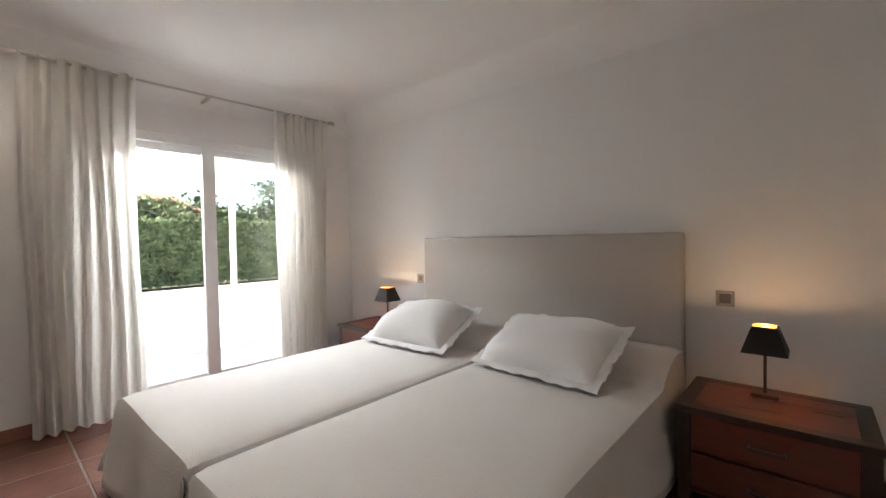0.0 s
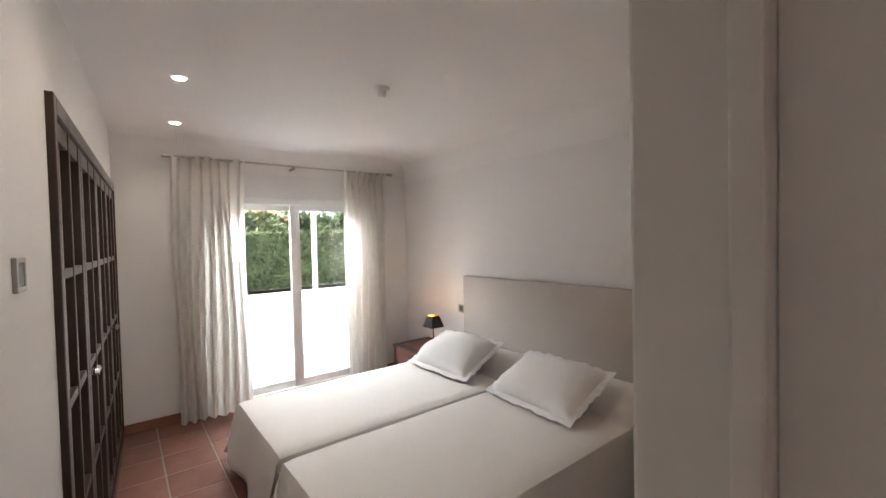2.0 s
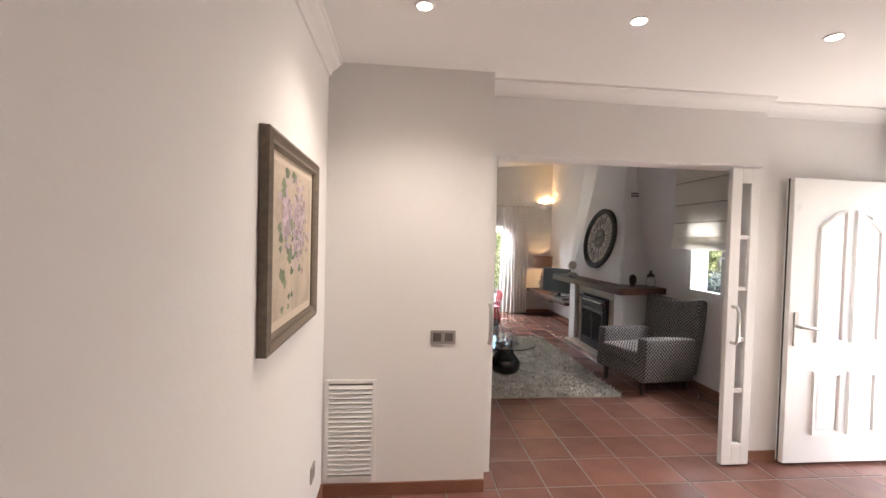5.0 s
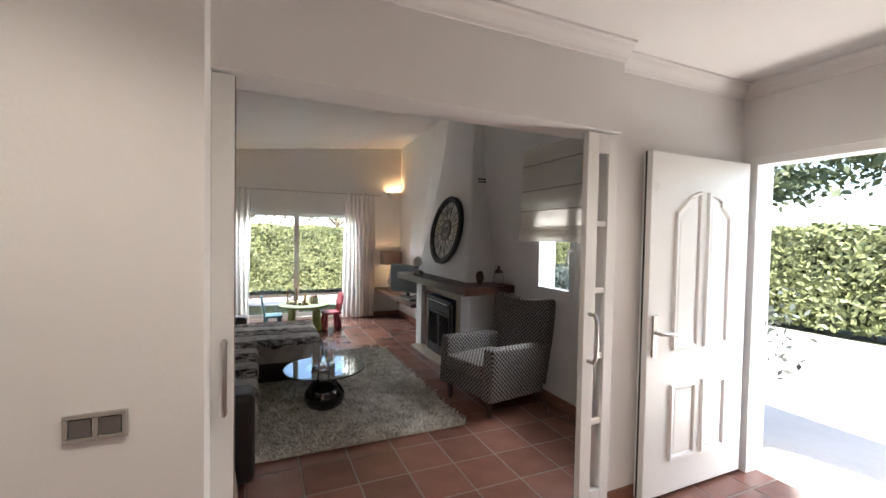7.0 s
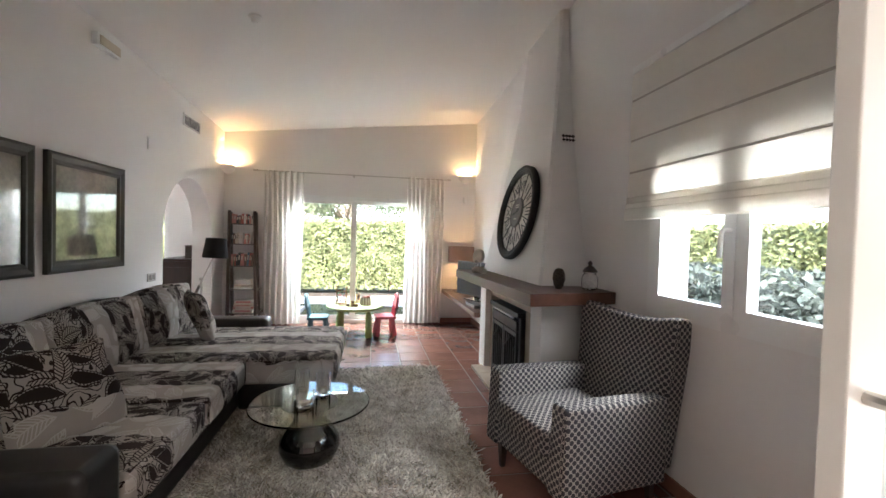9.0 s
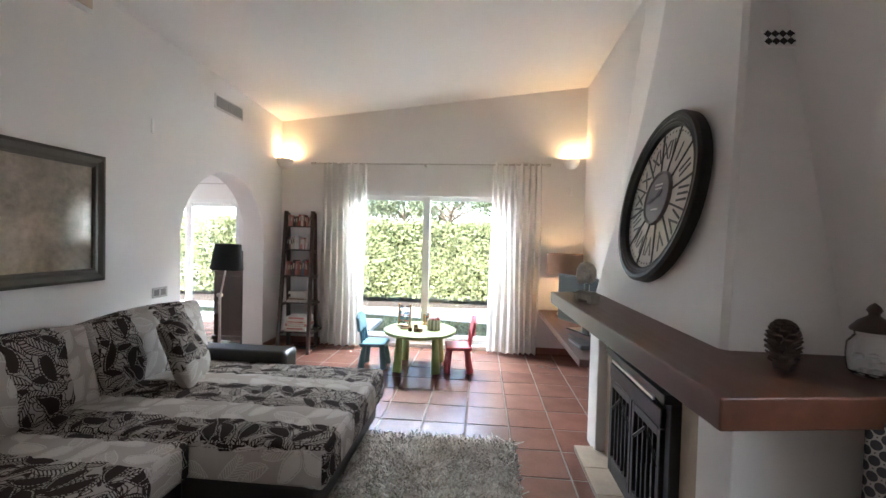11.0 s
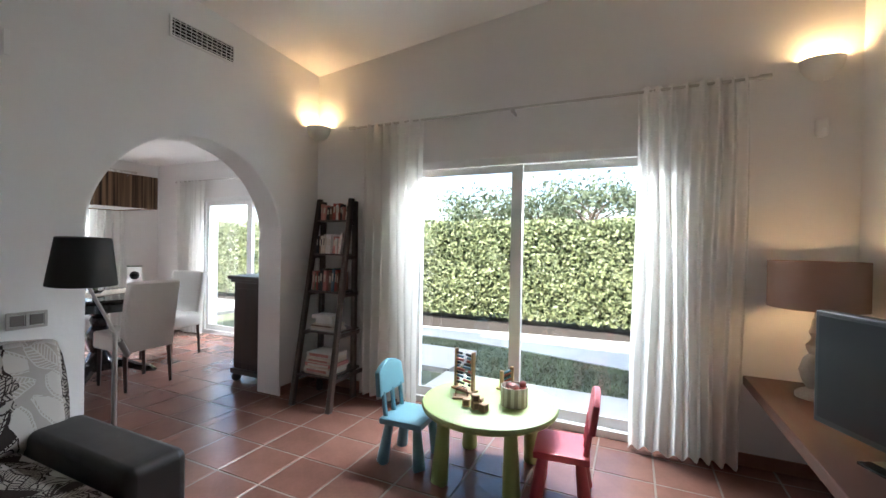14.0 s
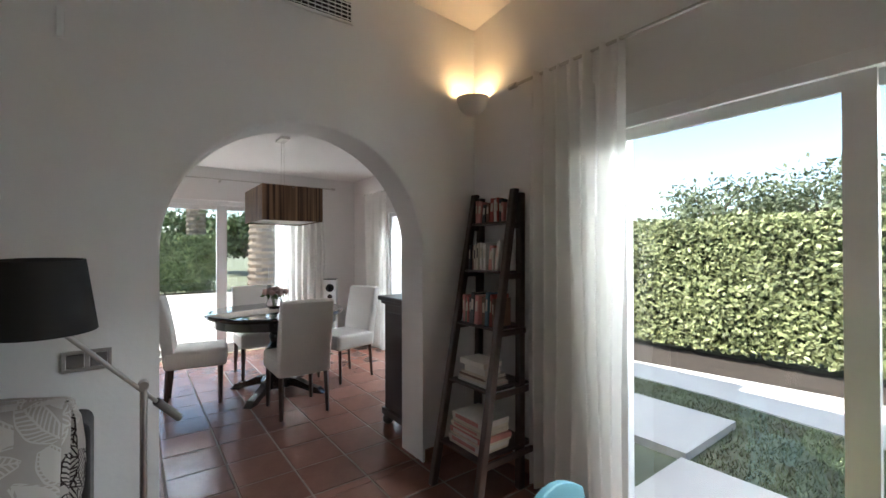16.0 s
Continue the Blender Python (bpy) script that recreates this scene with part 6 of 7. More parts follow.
def ammonite():
    s = thing("ammonite_ornament", "carved ammonite shell on a weathered wooden stand", "ornament", pose(3.205, 5.82, 1.02, 0, 0, -62))
    part("stand", box(-0.075, 0.075, -0.033, 0.033, 0.018, 0.05, 0.004), GREYWOOD, s)
    for q in (-1, 1):
        part("foot", box(min(q * 0.036, q * 0.075), max(q * 0.036, q * 0.075), -0.03, 0.03, 0.0, 0.018, 0.002), GREYWOOD, s)
    part("stand_top", box(-0.054, 0.054, -0.026, 0.026, 0.05, 0.066, 0.004), GREYWOOD, s)
    for x in (-0.02, 0.02):
        part("pin", tube([(x, 0, 0.066), (x, 0, 0.11)], 0.003, seg=6), STEEL, s)
    pts, rad = [], []
    n = 190
    for k in range(n):
        f = k / (n - 1)
        a = f * 2.55 * 2 * math.pi
        r = 0.007 + 0.054 * f ** 1.35
        pts.append((r * math.cos(a + 0.6), 0, 0.168 + r * math.sin(a + 0.6)))
        rad.append((0.007 + 0.022 * f ** 1.2) * (1 + 0.05 * math.sin(k * 0.95)))
    part("shell", tube(pts, rad, seg=12), SHELLWHITE, s, "ribbed spiral shell", True)


ammonite()

CONE = material("pine_cone", (0.06, 0.032, 0.02), 0.8, 0, 0.3, 20, 0.2, 60)


def pine_cone():
    c = thing("pine_cone", "open brown pine cone on the mantel shelf", "pine cone", pose(3.45, 4.57, 1.02))
    part("core", lathe([(0, 0.0), (0.022, 0.005), (0.028, 0.05), (0.018, 0.11), (0, 0.14)], 12), CONE, c, smooth=True)
    bm = bmesh.new()
    for k in range(70):
        f = k / 69
        a, z = k * 2.399, 0.012 + 0.12 * f
        r = 0.056 * math.sin(math.pi * (0.18 + 0.76 * f)) ** 0.7
        box(0.012, r, -0.011, 0.011, -0.003, 0.003, 0, bm)
        vs = list(bm.verts)[-8:]
        for v in vs:
            v.co = pose(0, 0, z, 0, -28 - 30 * f, 0) @ v.co
            v.co = Matrix.Rotation(a, 4, "Z") @ v.co
    tagged(part("scales", bm, CONE, c), kind="stuff")


pine_cone()


def lidded_jar():
    j = thing("glass_jar", "glass jar with dark turned lid holding pale shells", "jar", pose(3.68, 4.56, 1.02))
    part("vessel", lathe([(0, 0), (0.04, 0), (0.052, 0.012), (0.058, 0.05), (0.056, 0.09), (0.04, 0.115), (0.042, 0.125), (0.037, 0.125), (0.036, 0.113), (0.052, 0.09), (0.054, 0.05), (0.048, 0.014), (0, 0.006)], 24), CLEAR, j, smooth=True)
    part("lid", lathe([(0, 0.126), (0.05, 0.126), (0.052, 0.132), (0.035, 0.155), (0.014, 0.17), (0.012, 0.176), (0.018, 0.186), (0.012, 0.198), (0.005, 0.204), (0, 0.208)], 20), DARKWOOD, j, "dark turned wooden lid", True)
    rng = random.Random(4)
    for k in range(9):
        part("shell", turned(lathe([(0, 0), (0.014, 0.005), (0.012, 0.016), (0, 0.02)], 8), pose(rng.uniform(-0.028, 0.028), rng.uniform(-0.028, 0.028), 0.008 + 0.016 * (k // 3))), PILLOW, j, "pale shell", True)


lidded_jar()

# television corner
tv_shelf = thing("tv_shelf", "long dark brown wooden shelf in the corner", "shelf")
part("board", box(3.29, LIV_X1, 6.30, LIV_Y1, 0.485, 0.54, 0.004), MANTELWOOD, tv_shelf)
part("bracket", box(3.40, LIV_X1, 7.30, 7.34, 0.40, 0.485, 0.003), MANTELWOOD, tv_shelf)


def television():
    t = thing("television", "flat black television on the corner shelf", "television", pose(3.555, 7.235, 0.54, 0, 0, -66))
    part("stand_foot", box(-0.16, 0.16, -0.09, 0.09, 0, 0.012, 0.004), BLACKGLOSS, t)
    part("stand_neck", box(-0.03, 0.03, -0.01, 0.03, 0.012, 0.09, 0.003), BLACKGLOSS, t)
    part("casing", box(-0.42, 0.42, -0.015, 0.04, 0.05, 0.51, 0.006), material("black_plastic", (0.015, 0.015, 0.015), 0.35, 0, 0.05, 20), t)
    part("screen", box(-0.40, 0.40, -0.018, -0.014, 0.075, 0.49), material("dark_screen", (0.01, 0.012, 0.012), 0.3, 0, 0.05, 4, spec=0.3), t, "dark glossy screen")


television()

for nm, lb, r, yy in (("set_top_box", "small black set-top box on the shelf", (0.10, 0.14, 0.035), 6.70), ("remote_control", "black remote control on the shelf", (0.022, 0.085, 0.016), 6.98)):
    b = thing(nm, lb, nm.replace("_", " "), pose(3.40, yy, 0.54, 0, 0, 8))
    part("casing", box(-r[0] / 2 - 0.01, r[0] / 2 + 0.01, -r[1], r[1], 0, r[2], 0.004), LEATHER, b)
    part("front", box(-r[0] / 2 - 0.012, -r[0] / 2 - 0.009, -r[1] * 0.8, r[1] * 0.8, r[2] * 0.3, r[2] * 0.7), GREYMETAL, b)

SHADEBROWN = cloth("brown_lampshade", (0.30, 0.2, 0.15), 0.2, 500)
TURNEDGREY = material("whitewashed_turned_wood", (0.42, 0.36, 0.3), 0.75, 0, 0.2, 9, 0.2, 50)


def table_lamp():
    l = thing("table_lamp", "table lamp with a brown drum shade on a turned base, lit", "lamp", pose(3.53, 8.12, 0.54))
    part("base", lathe([(0, 0), (0.075, 0), (0.075, 0.02), (0.06, 0.035), (0.03, 0.05), (0.05, 0.09), (0.062, 0.14), (0.045, 0.20), (0.022, 0.225), (0.034, 0.25), (0.036, 0.27), (0.02, 0.29), (0.014, 0.31), (0.026, 0.335), (0.018, 0.36), (0.012, 0.40), (0, 0.42)], 28), TURNEDGREY, l, "whitewashed turned wooden base", True)
    part("shade", lathe([(0.20, 0.46), (0.20, 0.70), (0.197, 0.70), (0.197, 0.46), (0.20, 0.46)], 48), SHADEBROWN, l, "brown drum shade", True)
    part("bulb", lathe([(0, 0.50), (0.02, 0.51), (0.032, 0.55), (0.02, 0.59), (0, 0.6)], 14), BULB, l, "glowing bulb", True)
    part("harp", tube([(0, 0, 0.41), (0, 0, 0.5)], 0.006, seg=6), STEEL, l)
    part("spider", tube([(-0.198, 0, 0.62), (0.198, 0, 0.62)], 0.003, seg=6), STEEL, l)
    part("spider_post", tube([(0.036, 0, 0.50), (0.036, 0, 0.62)], 0.002, seg=6), STEEL, l)
    point_lamp("table_lamp_glow", (3.53, 8.12, 1.10), TABLE_LAMP, radius=0.035)


table_lamp()


def wall_sconce(m, x, y, z, watts):
    s = thing("wall_sconce", "white plaster half-bowl uplighter, lit", "wall lamp", m, "wall lamps")
    bm = bmesh.new()
    prof = [(0.105, 0.0), (0.103, -0.022), (0.093, -0.058), (0.073, -0.09), (0.044, -0.112), (0.0, -0.122)]
    n = 20
    for off, flip in ((0.0, False), (0.008, True)):
        rows = []
        for r, zz in prof:
            rr = max(0.0, r - off)
            rows.append([bm.verts.new((rr * math.cos(math.pi + math.pi * k / n), rr * 0.8 * math.sin(math.pi + math.pi * k / n), zz + off * (zz < -0.01))) for k in range(n + 1)])
        for a, b in zip(rows, rows[1:]):
            for k in range(n):
                q = (a[k], a[k + 1], b[k + 1], b[k])
                try:
                    bm.faces.new(q[::-1] if flip else q)
                except ValueError:
                    pass
    bmesh.ops.remove_doubles(bm, verts=bm.verts, dist=0.0005)
    back = [(r * s, z) for s, pr in ((1, prof), (-1, prof[-2::-1])) for r, z in pr]
    bk = prism(back, 0.008)
    turned(bk, pose(0, 0.004, 0, 90, 0, 0))
    part("back_plate", bk, PLASTER, s)
    part("bowl", bm, PLASTER, s, "white plaster bowl", True)
    part("bulb", lathe([(0, -0.09), (0.016, -0.082), (0.018, -0.06), (0, -0.045)], 12, cy=-0.04), BULB, s, "glowing bulb", True)
    part("lamp_holder", tube([(0, 0, -0.085), (0, -0.04, -0.095), (0, -0.04, -0.088)], 0.005, seg=6), TRIM, s)
    p = m @ Vector((0, -0.04, -0.025))
    point_lamp("sconce_glow", p, watts, (1, 0.6, 0.27), 0.03)


wall_sconce(pose(0.075, LIV_Y1 - 0.08, 2.33, 0, 0, 45), 0, 0, 0, SCONCE)
wall_sconce(pose(3.62, LIV_Y1 - 0.001, 2.37), 0, 0, 0, SCONCE)

SENSOR = thing("alarm_sensor", "small white alarm sensor on the wall", "sensor", pose(3.62, LIV_Y1, 1.98))
part("casing", turned(lathe([(0, -0.05), (0.022, -0.048), (0.03, -0.03), (0.03, 0.045), (0, 0.05)], 12), pose(0, -0.02, 0)), TRIM, SENSOR, smooth=True)
part("lens", box(-0.015, 0.015, -0.055, -0.048, -0.03, -0.005, 0.003), PVC, SENSOR)

# ladder bookcase
BOOKCOLS = [material("book_cover_" + n, c, 0.55, 0, 0.08, 12, 0, 1, 0.4) for n, c in (("red", (0.35, 0.08, 0.06)), ("cream", (0.6, 0.54, 0.45)), ("black", (0.03, 0.03, 0.035)), ("pink", (0.5, 0.22, 0.2)), ("blue", (0.08, 0.16, 0.22)), ("white", (0.68, 0.66, 0.62)), ("brown", (0.16, 0.09, 0.06)), ("green", (0.12, 0.16, 0.1)))]
PAGES = material("paper_pages", (0.66, 0.6, 0.5), 0.9, 0, 0.06, 40, 0.2, 300)
SHELF_Z = (0.24, 0.57, 0.89, 1.20, 1.49)


def bookcase():
    b = thing("ladder_bookcase", "dark wooden ladder bookcase leaning against the wall", "bookcase")
    x0, x1 = 0.235, 0.605

    def leg(bottom, top, w=0.02, d=0.022):
        bm = bmesh.new()
        p, q = Vector(bottom), Vector(top)
        vs = [bm.verts.new(c + Vector((sx * w, sy * d, 0))) for c in (p, q) for sx, sy in ((-1, -1), (1, -1), (1, 1), (-1, 1))]
        for f in ((3, 2, 1, 0), (4, 5, 6, 7), (0, 1, 5, 4), (1, 2, 6, 5), (2, 3, 7, 6), (3, 0, 4, 7)):
            bm.faces.new([vs[i] for i in f])
        bmesh.ops.bevel(bm, geom=list(bm.edges), offset=0.004, segments=1, affect="EDGES")
        return bm

    def front(z):
        return 7.885 + (8.32 - 7.885) * z / 1.68

    def narrow(z):
        return 0.012 * z / 1.68

    def aside(z):
        return -0.135 * z / 1.68

    for s, x in ((1, x0), (-1, x1)):
        part("front_leg", leg((x, 7.885, 0), (x + s * 0.012 - 0.135, 8.32, 1.68)), DARKWOOD, b)
        part("back_leg", leg((x + s * 0.005 - 0.045, 8.25, 0), (x + s * 0.012 - 0.135, 8.37, 1.66)), DARKWOOD, b)
        for z in SHELF_Z:
            part("side_rail", box(x + aside(z) + s * narrow(z) - 0.008, x + aside(z) + s * narrow(z) + 0.008, front(z), 8.33, z - 0.045, z - 0.012, 0.003), DARKWOOD, b)
    for z in SHELF_Z:
        part("shelf", box(x0 + aside(z) + narrow(z) + 0.021, x1 + aside(z) - narrow(z) - 0.021, front(z) - 0.015, 8.35, z - 0.014, z, 0.003), DARKWOOD, b)
    return front, narrow, aside


shelf_front, shelf_narrow, shelf_aside = bookcase()


def book(m, t, d, h, col, lying=False):
    b = thing("book", ("stacked " if lying else "") + "book with " + col.name.split("_")[-1] + " cover on the ladder bookcase", "book", m, "books")
    part("pages", box(0.002, t - 0.002, -d + 0.004, -0.003, 0.003, h - 0.003), PAGES, b)
    cv = bmesh.new()
    for a in ((0, 0.002, -d, 0), (t - 0.002, t, -d, 0), (0.002, t - 0.002, -d - 0.002, -d + 0.001)):
        box(a[0], a[1], a[2], a[3], 0, h, 0, cv)
    part("cover", cv, col, b)
    if h > 0.1 and not lying:
        part("title_bar", box(t * 0.25, t * 0.75, -d - 0.0032, -d - 0.002, h * 0.45, h * 0.8), BOOKCOLS[1 if col is not BOOKCOLS[1] else 2], b)


def fill_shelves():
    rng = random.Random(21)
    for z, n, tall in ((1.49, 8, 0.145), (1.20, 10, 0.165), (0.89, 9, 0.18)):
        x = 0.235 + shelf_aside(z) + shelf_narrow(z) + 0.028
        end = 0.605 + shelf_aside(z) - shelf_narrow(z) - 0.028
        while x < end - 0.035:
            t = rng.uniform(0.014, 0.034)
            d = min(0.13, 8.34 - shelf_front(z) - 0.02)
            h = tall * rng.uniform(0.78, 1.08)
            if 0.42 < x - shelf_aside(z) < 0.46 and tall > 0.15:
                x += 0.012
            tilt = rng.choice((0, 0, 0, 4, 7))
            y = shelf_front(z) + d + 0.004 + rng.uniform(0, 0.02)
            book(pose(x, y, z + t * math.sin(radians(tilt)), 0, tilt, 0), t, d, h, rng.choice(BOOKCOLS))
            x += t + 0.0015 + h * math.sin(radians(tilt)) * 0.25
    z = 0.57
    for k, (w, d, t, c) in enumerate(((0.24, 0.17, 0.018, 5), (0.22, 0.16, 0.014, 1), (0.21, 0.16, 0.012, 6), (0.21, 0.15, 0.015, 1), (0.17, 0.12, 0.035, 5), (0.2, 0.14, 0.03, 5))):
        # a pile lying flat: covers up
        book(pose(0.50 - 0.01 * (k % 3), shelf_front(0.57) + d + 0.02, z, 0, -90, 0), t, d, w, BOOKCOLS[c], True)
        z += t + 0.001


fill_shelves()


def game_box(x, y, z, w, d, h, col, label):
    g = thing("game_box", label, "board game", pose(x, y, z), "board games")
    part("lid", box(0, w, 0, d, h * 0.35, h, 0.002), col, g)
    part("tray", box(0.003, w - 0.003, 0.003, d - 0.003, 0, h * 0.35, 0.002), PAGES, g)
    part("print", box(w * 0.12, w * 0.88, -0.001, 0.0015, h * 0.45, h * 0.9), BOOKCOLS[3 if col is not BOOKCOLS[3] else 5], g, "printed band")


zz = 0.24
for k, (w, d, h, c) in enumerate(((0.26, 0.22, 0.045, 5), (0.27, 0.22, 0.04, 3), (0.25, 0.21, 0.03, 1), (0.25, 0.2, 0.05, 5))):
    game_box(0.275 + 0.004 * k, shelf_front(0.24) + 0.02 + 0.006 * k, zz, w, d, h, BOOKCOLS[c], ("white", "pink", "cream", "white and grey")[k] + " board game box stacked on the bookcase")
    zz += h + 0.001

# floor lamp


def floor_lamp():
    f = thing("floor_lamp", "steel floor lamp with tilted arm and black shade beside sofa", "lamp", pose(0.40, 6.56, 0))
    part("base", lathe([(0, 0), (0.13, 0), (0.13, 0.012), (0.02, 0.02), (0, 0.02)], 32), STEEL, f, smooth=True)
    part("pole", tube([(0, 0, 0.02), (0, 0, 0.87)], 0.011, seg=12), STEEL, f, smooth=True)
    part("joint", tube([(-0.02, 0, 0.86), (0.02, 0, 0.86)], 0.016, seg=12), STEEL, f, smooth=True)
    top, low = Vector((0.20, -0.22, 1.13)), Vector((-0.10, 0.11, 0.69))
    part("arm", tube([low, top], 0.007, seg=10), STEEL, f, smooth=True)
    part("counterweight", tube([low, low.lerp(top, 0.22)], 0.014, seg=10), GREYMETAL, f, "dark counterweight", True)
    sh = lathe([(0.118, 0.0), (0.092, 0.195), (0.089, 0.195), (0.115, 0.0), (0.118, 0.0)], 40)
    part("shade", turned(sh, pose(0.205, -0.225, 1.10, 0, 3, 0)), BLACKSHADE, f, "black tapered shade", True)
    part("shade_strut", tube([(0.092, -0.225, 1.12), (0.318, -0.225, 1.11)], 0.004, seg=6), STEEL, f)
    part("lamp_socket", tube([(0.205, -0.225, 1.11), (0.205, -0.225, 1.18)], 0.016, seg=10), STEEL, f)
    part("bulb", lathe([(0, 1.18), (0.02, 1.19), (0.028, 1.22), (0, 1.25)], 12, cx=0.205, cy=-0.225), PILLOW, f, "white unlit bulb", True)


floor_lamp()

# pictures on the sofa wall
DARKFRAME = material("dark_olive_brown_frame", (0.05, 0.045, 0.034), 0.45, 0, 0.15, 6, 0.05, 60)
PRINT = material("glazed_sepia_print", (0.23, 0.18, 0.13), 0.04, 0, 0.5, 3.5, 0, 1, 0.9, second=(0.5, 0.45, 0.38), coat=0.6)
for yc in (5.435, 4.46):
    fp = framed_picture("framed_print", pose(0.004, yc, 1.455, 0, 0, 90), 0.87, 0.83, 0.085, DARKFRAME, "large sepia print in a wide dark frame behind glass")
    part("print", box(-0.36, 0.36, -0.014, -0.002, -0.34, 0.34), PRINT, fp, "glossy glazed sepia print")
switch_plate(pose(0.0, 6.385, 0.89, 0, 0, 90), 2, "double brushed metal light switch beside the arch")
therm = thing("cord_cover", "narrow white cable cover on the wall", "cable cover", pose(0.0, 6.305, 2.14))
part("cover", box(0.0, 0.008, -0.012, 0.012, 0, 0.12, 0.002), PVC, therm)


def ac_grille():
    g = thing("air_conditioning_grille", "long white air conditioning grille high on the wall", "air vent", pose(0.0, 7.28, 2.645))
    w, h = 0.47, 0.14
    fr = bmesh.new()
    for a in ((-w / 2, -w / 2 + 0.015, -h / 2, h / 2), (w / 2 - 0.015, w / 2, -h / 2, h / 2), (-w / 2 + 0.015, w / 2 - 0.015, -h / 2, -h / 2 + 0.015), (-w / 2 + 0.015, w / 2 - 0.015, h / 2 - 0.015, h / 2)):
        box(0, 0.012, a[0], a[1], a[2], a[3], 0.002, fr)
    part("frame", fr, TRIM, g)
    # near-black sheet painted as the shade behind the slats
    part("backing", box(0.0, 0.002, -w / 2 + 0.01, w / 2 - 0.01, -h / 2 + 0.01, h / 2 - 0.01), SOOT_AND_SHADE, g)
    for k in range(5):
        z = -h / 2 + 0.015 + (h - 0.03) * (k + 0.5) / 5
        part("slat", turned(box(-0.005, 0.005, -w / 2 + 0.015, w / 2 - 0.015, -0.0028, 0.0028), pose(0.006, 0, z, 0, 30, 0)), TRIM, g)
    for k in range(12):
        y = -w / 2 + 0.015 + (w - 0.03) * (k + 0.5) / 12
        part("upright_slat", box(0.002, 0.006, y - 0.0015, y + 0.0015, -h / 2 + 0.015, h / 2 - 0.015), TRIM, g)


ac_grille()
detector(pose(1.18, 5.45, slope(1.18, 5.45) + 0.005), "smoke_detector", "small white smoke detector on the sloping ceiling")
em = thing("emergency_light", "white emergency light box high on the sofa wall", "emergency light", pose(0.0, 5.62, 2.82))
part("casing", box(0, 0.05, -0.15, 0.15, -0.05, 0.05, 0.008), PVC, em)
part("diffuser", box(0.05, 0.058, -0.13, 0.13, -0.035, 0.035, 0.003), MOUNT, em)

# children's table
LIME = material("lime_green_plastic", (0.36, 0.47, 0.17), 0.42, 0, 0.04, 8, 0.03, 60)
SKYBLUE = material("sky_blue_plastic", (0.13, 0.29, 0.35), 0.42, 0, 0.04, 8, 0.03, 60)
PINKRED = material("pinkish_red_plastic", (0.55, 0.09, 0.12), 0.42, 0, 0.04, 8, 0.03, 60)


def play_table():
    t = thing("play_table", "round lime green plastic children's table", "children's table", pose(1.945, 7.66, 0))
    part("tabletop", lathe([(0, 0.365), (0.35, 0.365), (0.378, 0.372), (0.386, 0.388), (0.380, 0.404), (0.365, 0.41), (0, 0.41)], 56), LIME, t, smooth=True)
    for sx, sy in ((-1, -1), (1, -1), (1, 1), (-1, 1)):
        part("leg", tube([(sx * 0.205, sy * 0.235, 0), (sx * 0.20, sy * 0.23, 0.01), (sx * 0.185, sy * 0.21, 0.37)], [0.045, 0.048, 0.032], seg=16), LIME, t, smooth=True)


play_table()


def play_chair(m, mat, label):
    c = thing("play_chair", label, "children's chair", m, "children's chairs")
    # local: looks towards -y
    part("seat", turned(soft_box(0.29, 0.27, 0.035, 0.015), pose(0, 0, 0.235)), mat, c, smooth=True)
    for sx in (-1, 1):
        for sy in (-1, 1):
            part("leg", tube([(sx * 0.125, sy * 0.125, 0), (sx * 0.122, sy * 0.12, 0.01), (sx * 0.10, sy * 0.09, 0.237)], [0.034, 0.036, 0.024], seg=14), mat, c, smooth=True)
    for x in (-0.10, 0.0, 0.10):
        part("back_slat", tube([(x, 0.115, 0.26), (x * 1.02, 0.135, 0.41)], [0.014, 0.014], seg=8), mat, c, smooth=True)
    bm = soft_box(0.30, 0.032, 0.19, 0.014)
    for v in bm.verts:
        v.co.z -= 0.05 * (v.co.x / 0.15) ** 2 * (v.co.z / 0.19)
        v.co.x *= 1 - 0.12 * (v.co.z / 0.19)
    part("back_top", turned(bm, pose(0, 0.14, 0.39, -8, 0, 0)), mat, c, "rounded back panel", True)


play_chair(pose(1.47, 7.60, 0, 0, 0, 92), SKYBLUE, "sky blue plastic children's chair at the green table")
play_chair(pose(2.36, 7.62, 0, 0, 0, -84), PINKRED, "pinkish red plastic children's chair at the green table")

PALEWOOD = material("pale_toy_wood", (0.45, 0.28, 0.16), 0.6, 0, 0.15, 12, 0.05, 60, stretch=(6, 1, 1))


def abacus(m, w, h, rows, label):
    a = thing("abacus", label, "toy", m, "wooden toys")
    part("base", box(-w / 2 - 0.01, w / 2 + 0.01, -0.035, 0.035, 0, 0.014, 0.003), PALEWOOD, a)
    for s in (-1, 1):
        part("upright", box(s * w / 2 - 0.008, s * w / 2 + 0.008, -0.012, 0.012, 0.014, h, 0.003), PALEWOOD, a)
    rng = random.Random(rows)
    for k in range(rows):
        z = 0.03 + (h - 0.045) * (k + 0.5) / rows
        wire = part("wire", tube([(-w / 2, 0, z), (w / 2, 0, z)], 0.0015, seg=6), STEEL, a)
        n = 8
        split = rng.randint(2, 6)
        for q in range(n):
            x = -w / 2 + 0.013 + q * 0.0105 + (w - 0.026 - n * 0.0105 if q >= split else 0)
            part("bead", turned(lathe([(0, -0.0045), (0.006, -0.0045), (0.0085, 0), (0.006, 0.0045), (0, 0.0045)], 8), pose(x, 0, z, 0, 90, 0)), (BOOKCOLS[2], BOOKCOLS[0], BOOKCOLS[4])[k % 3], wire)


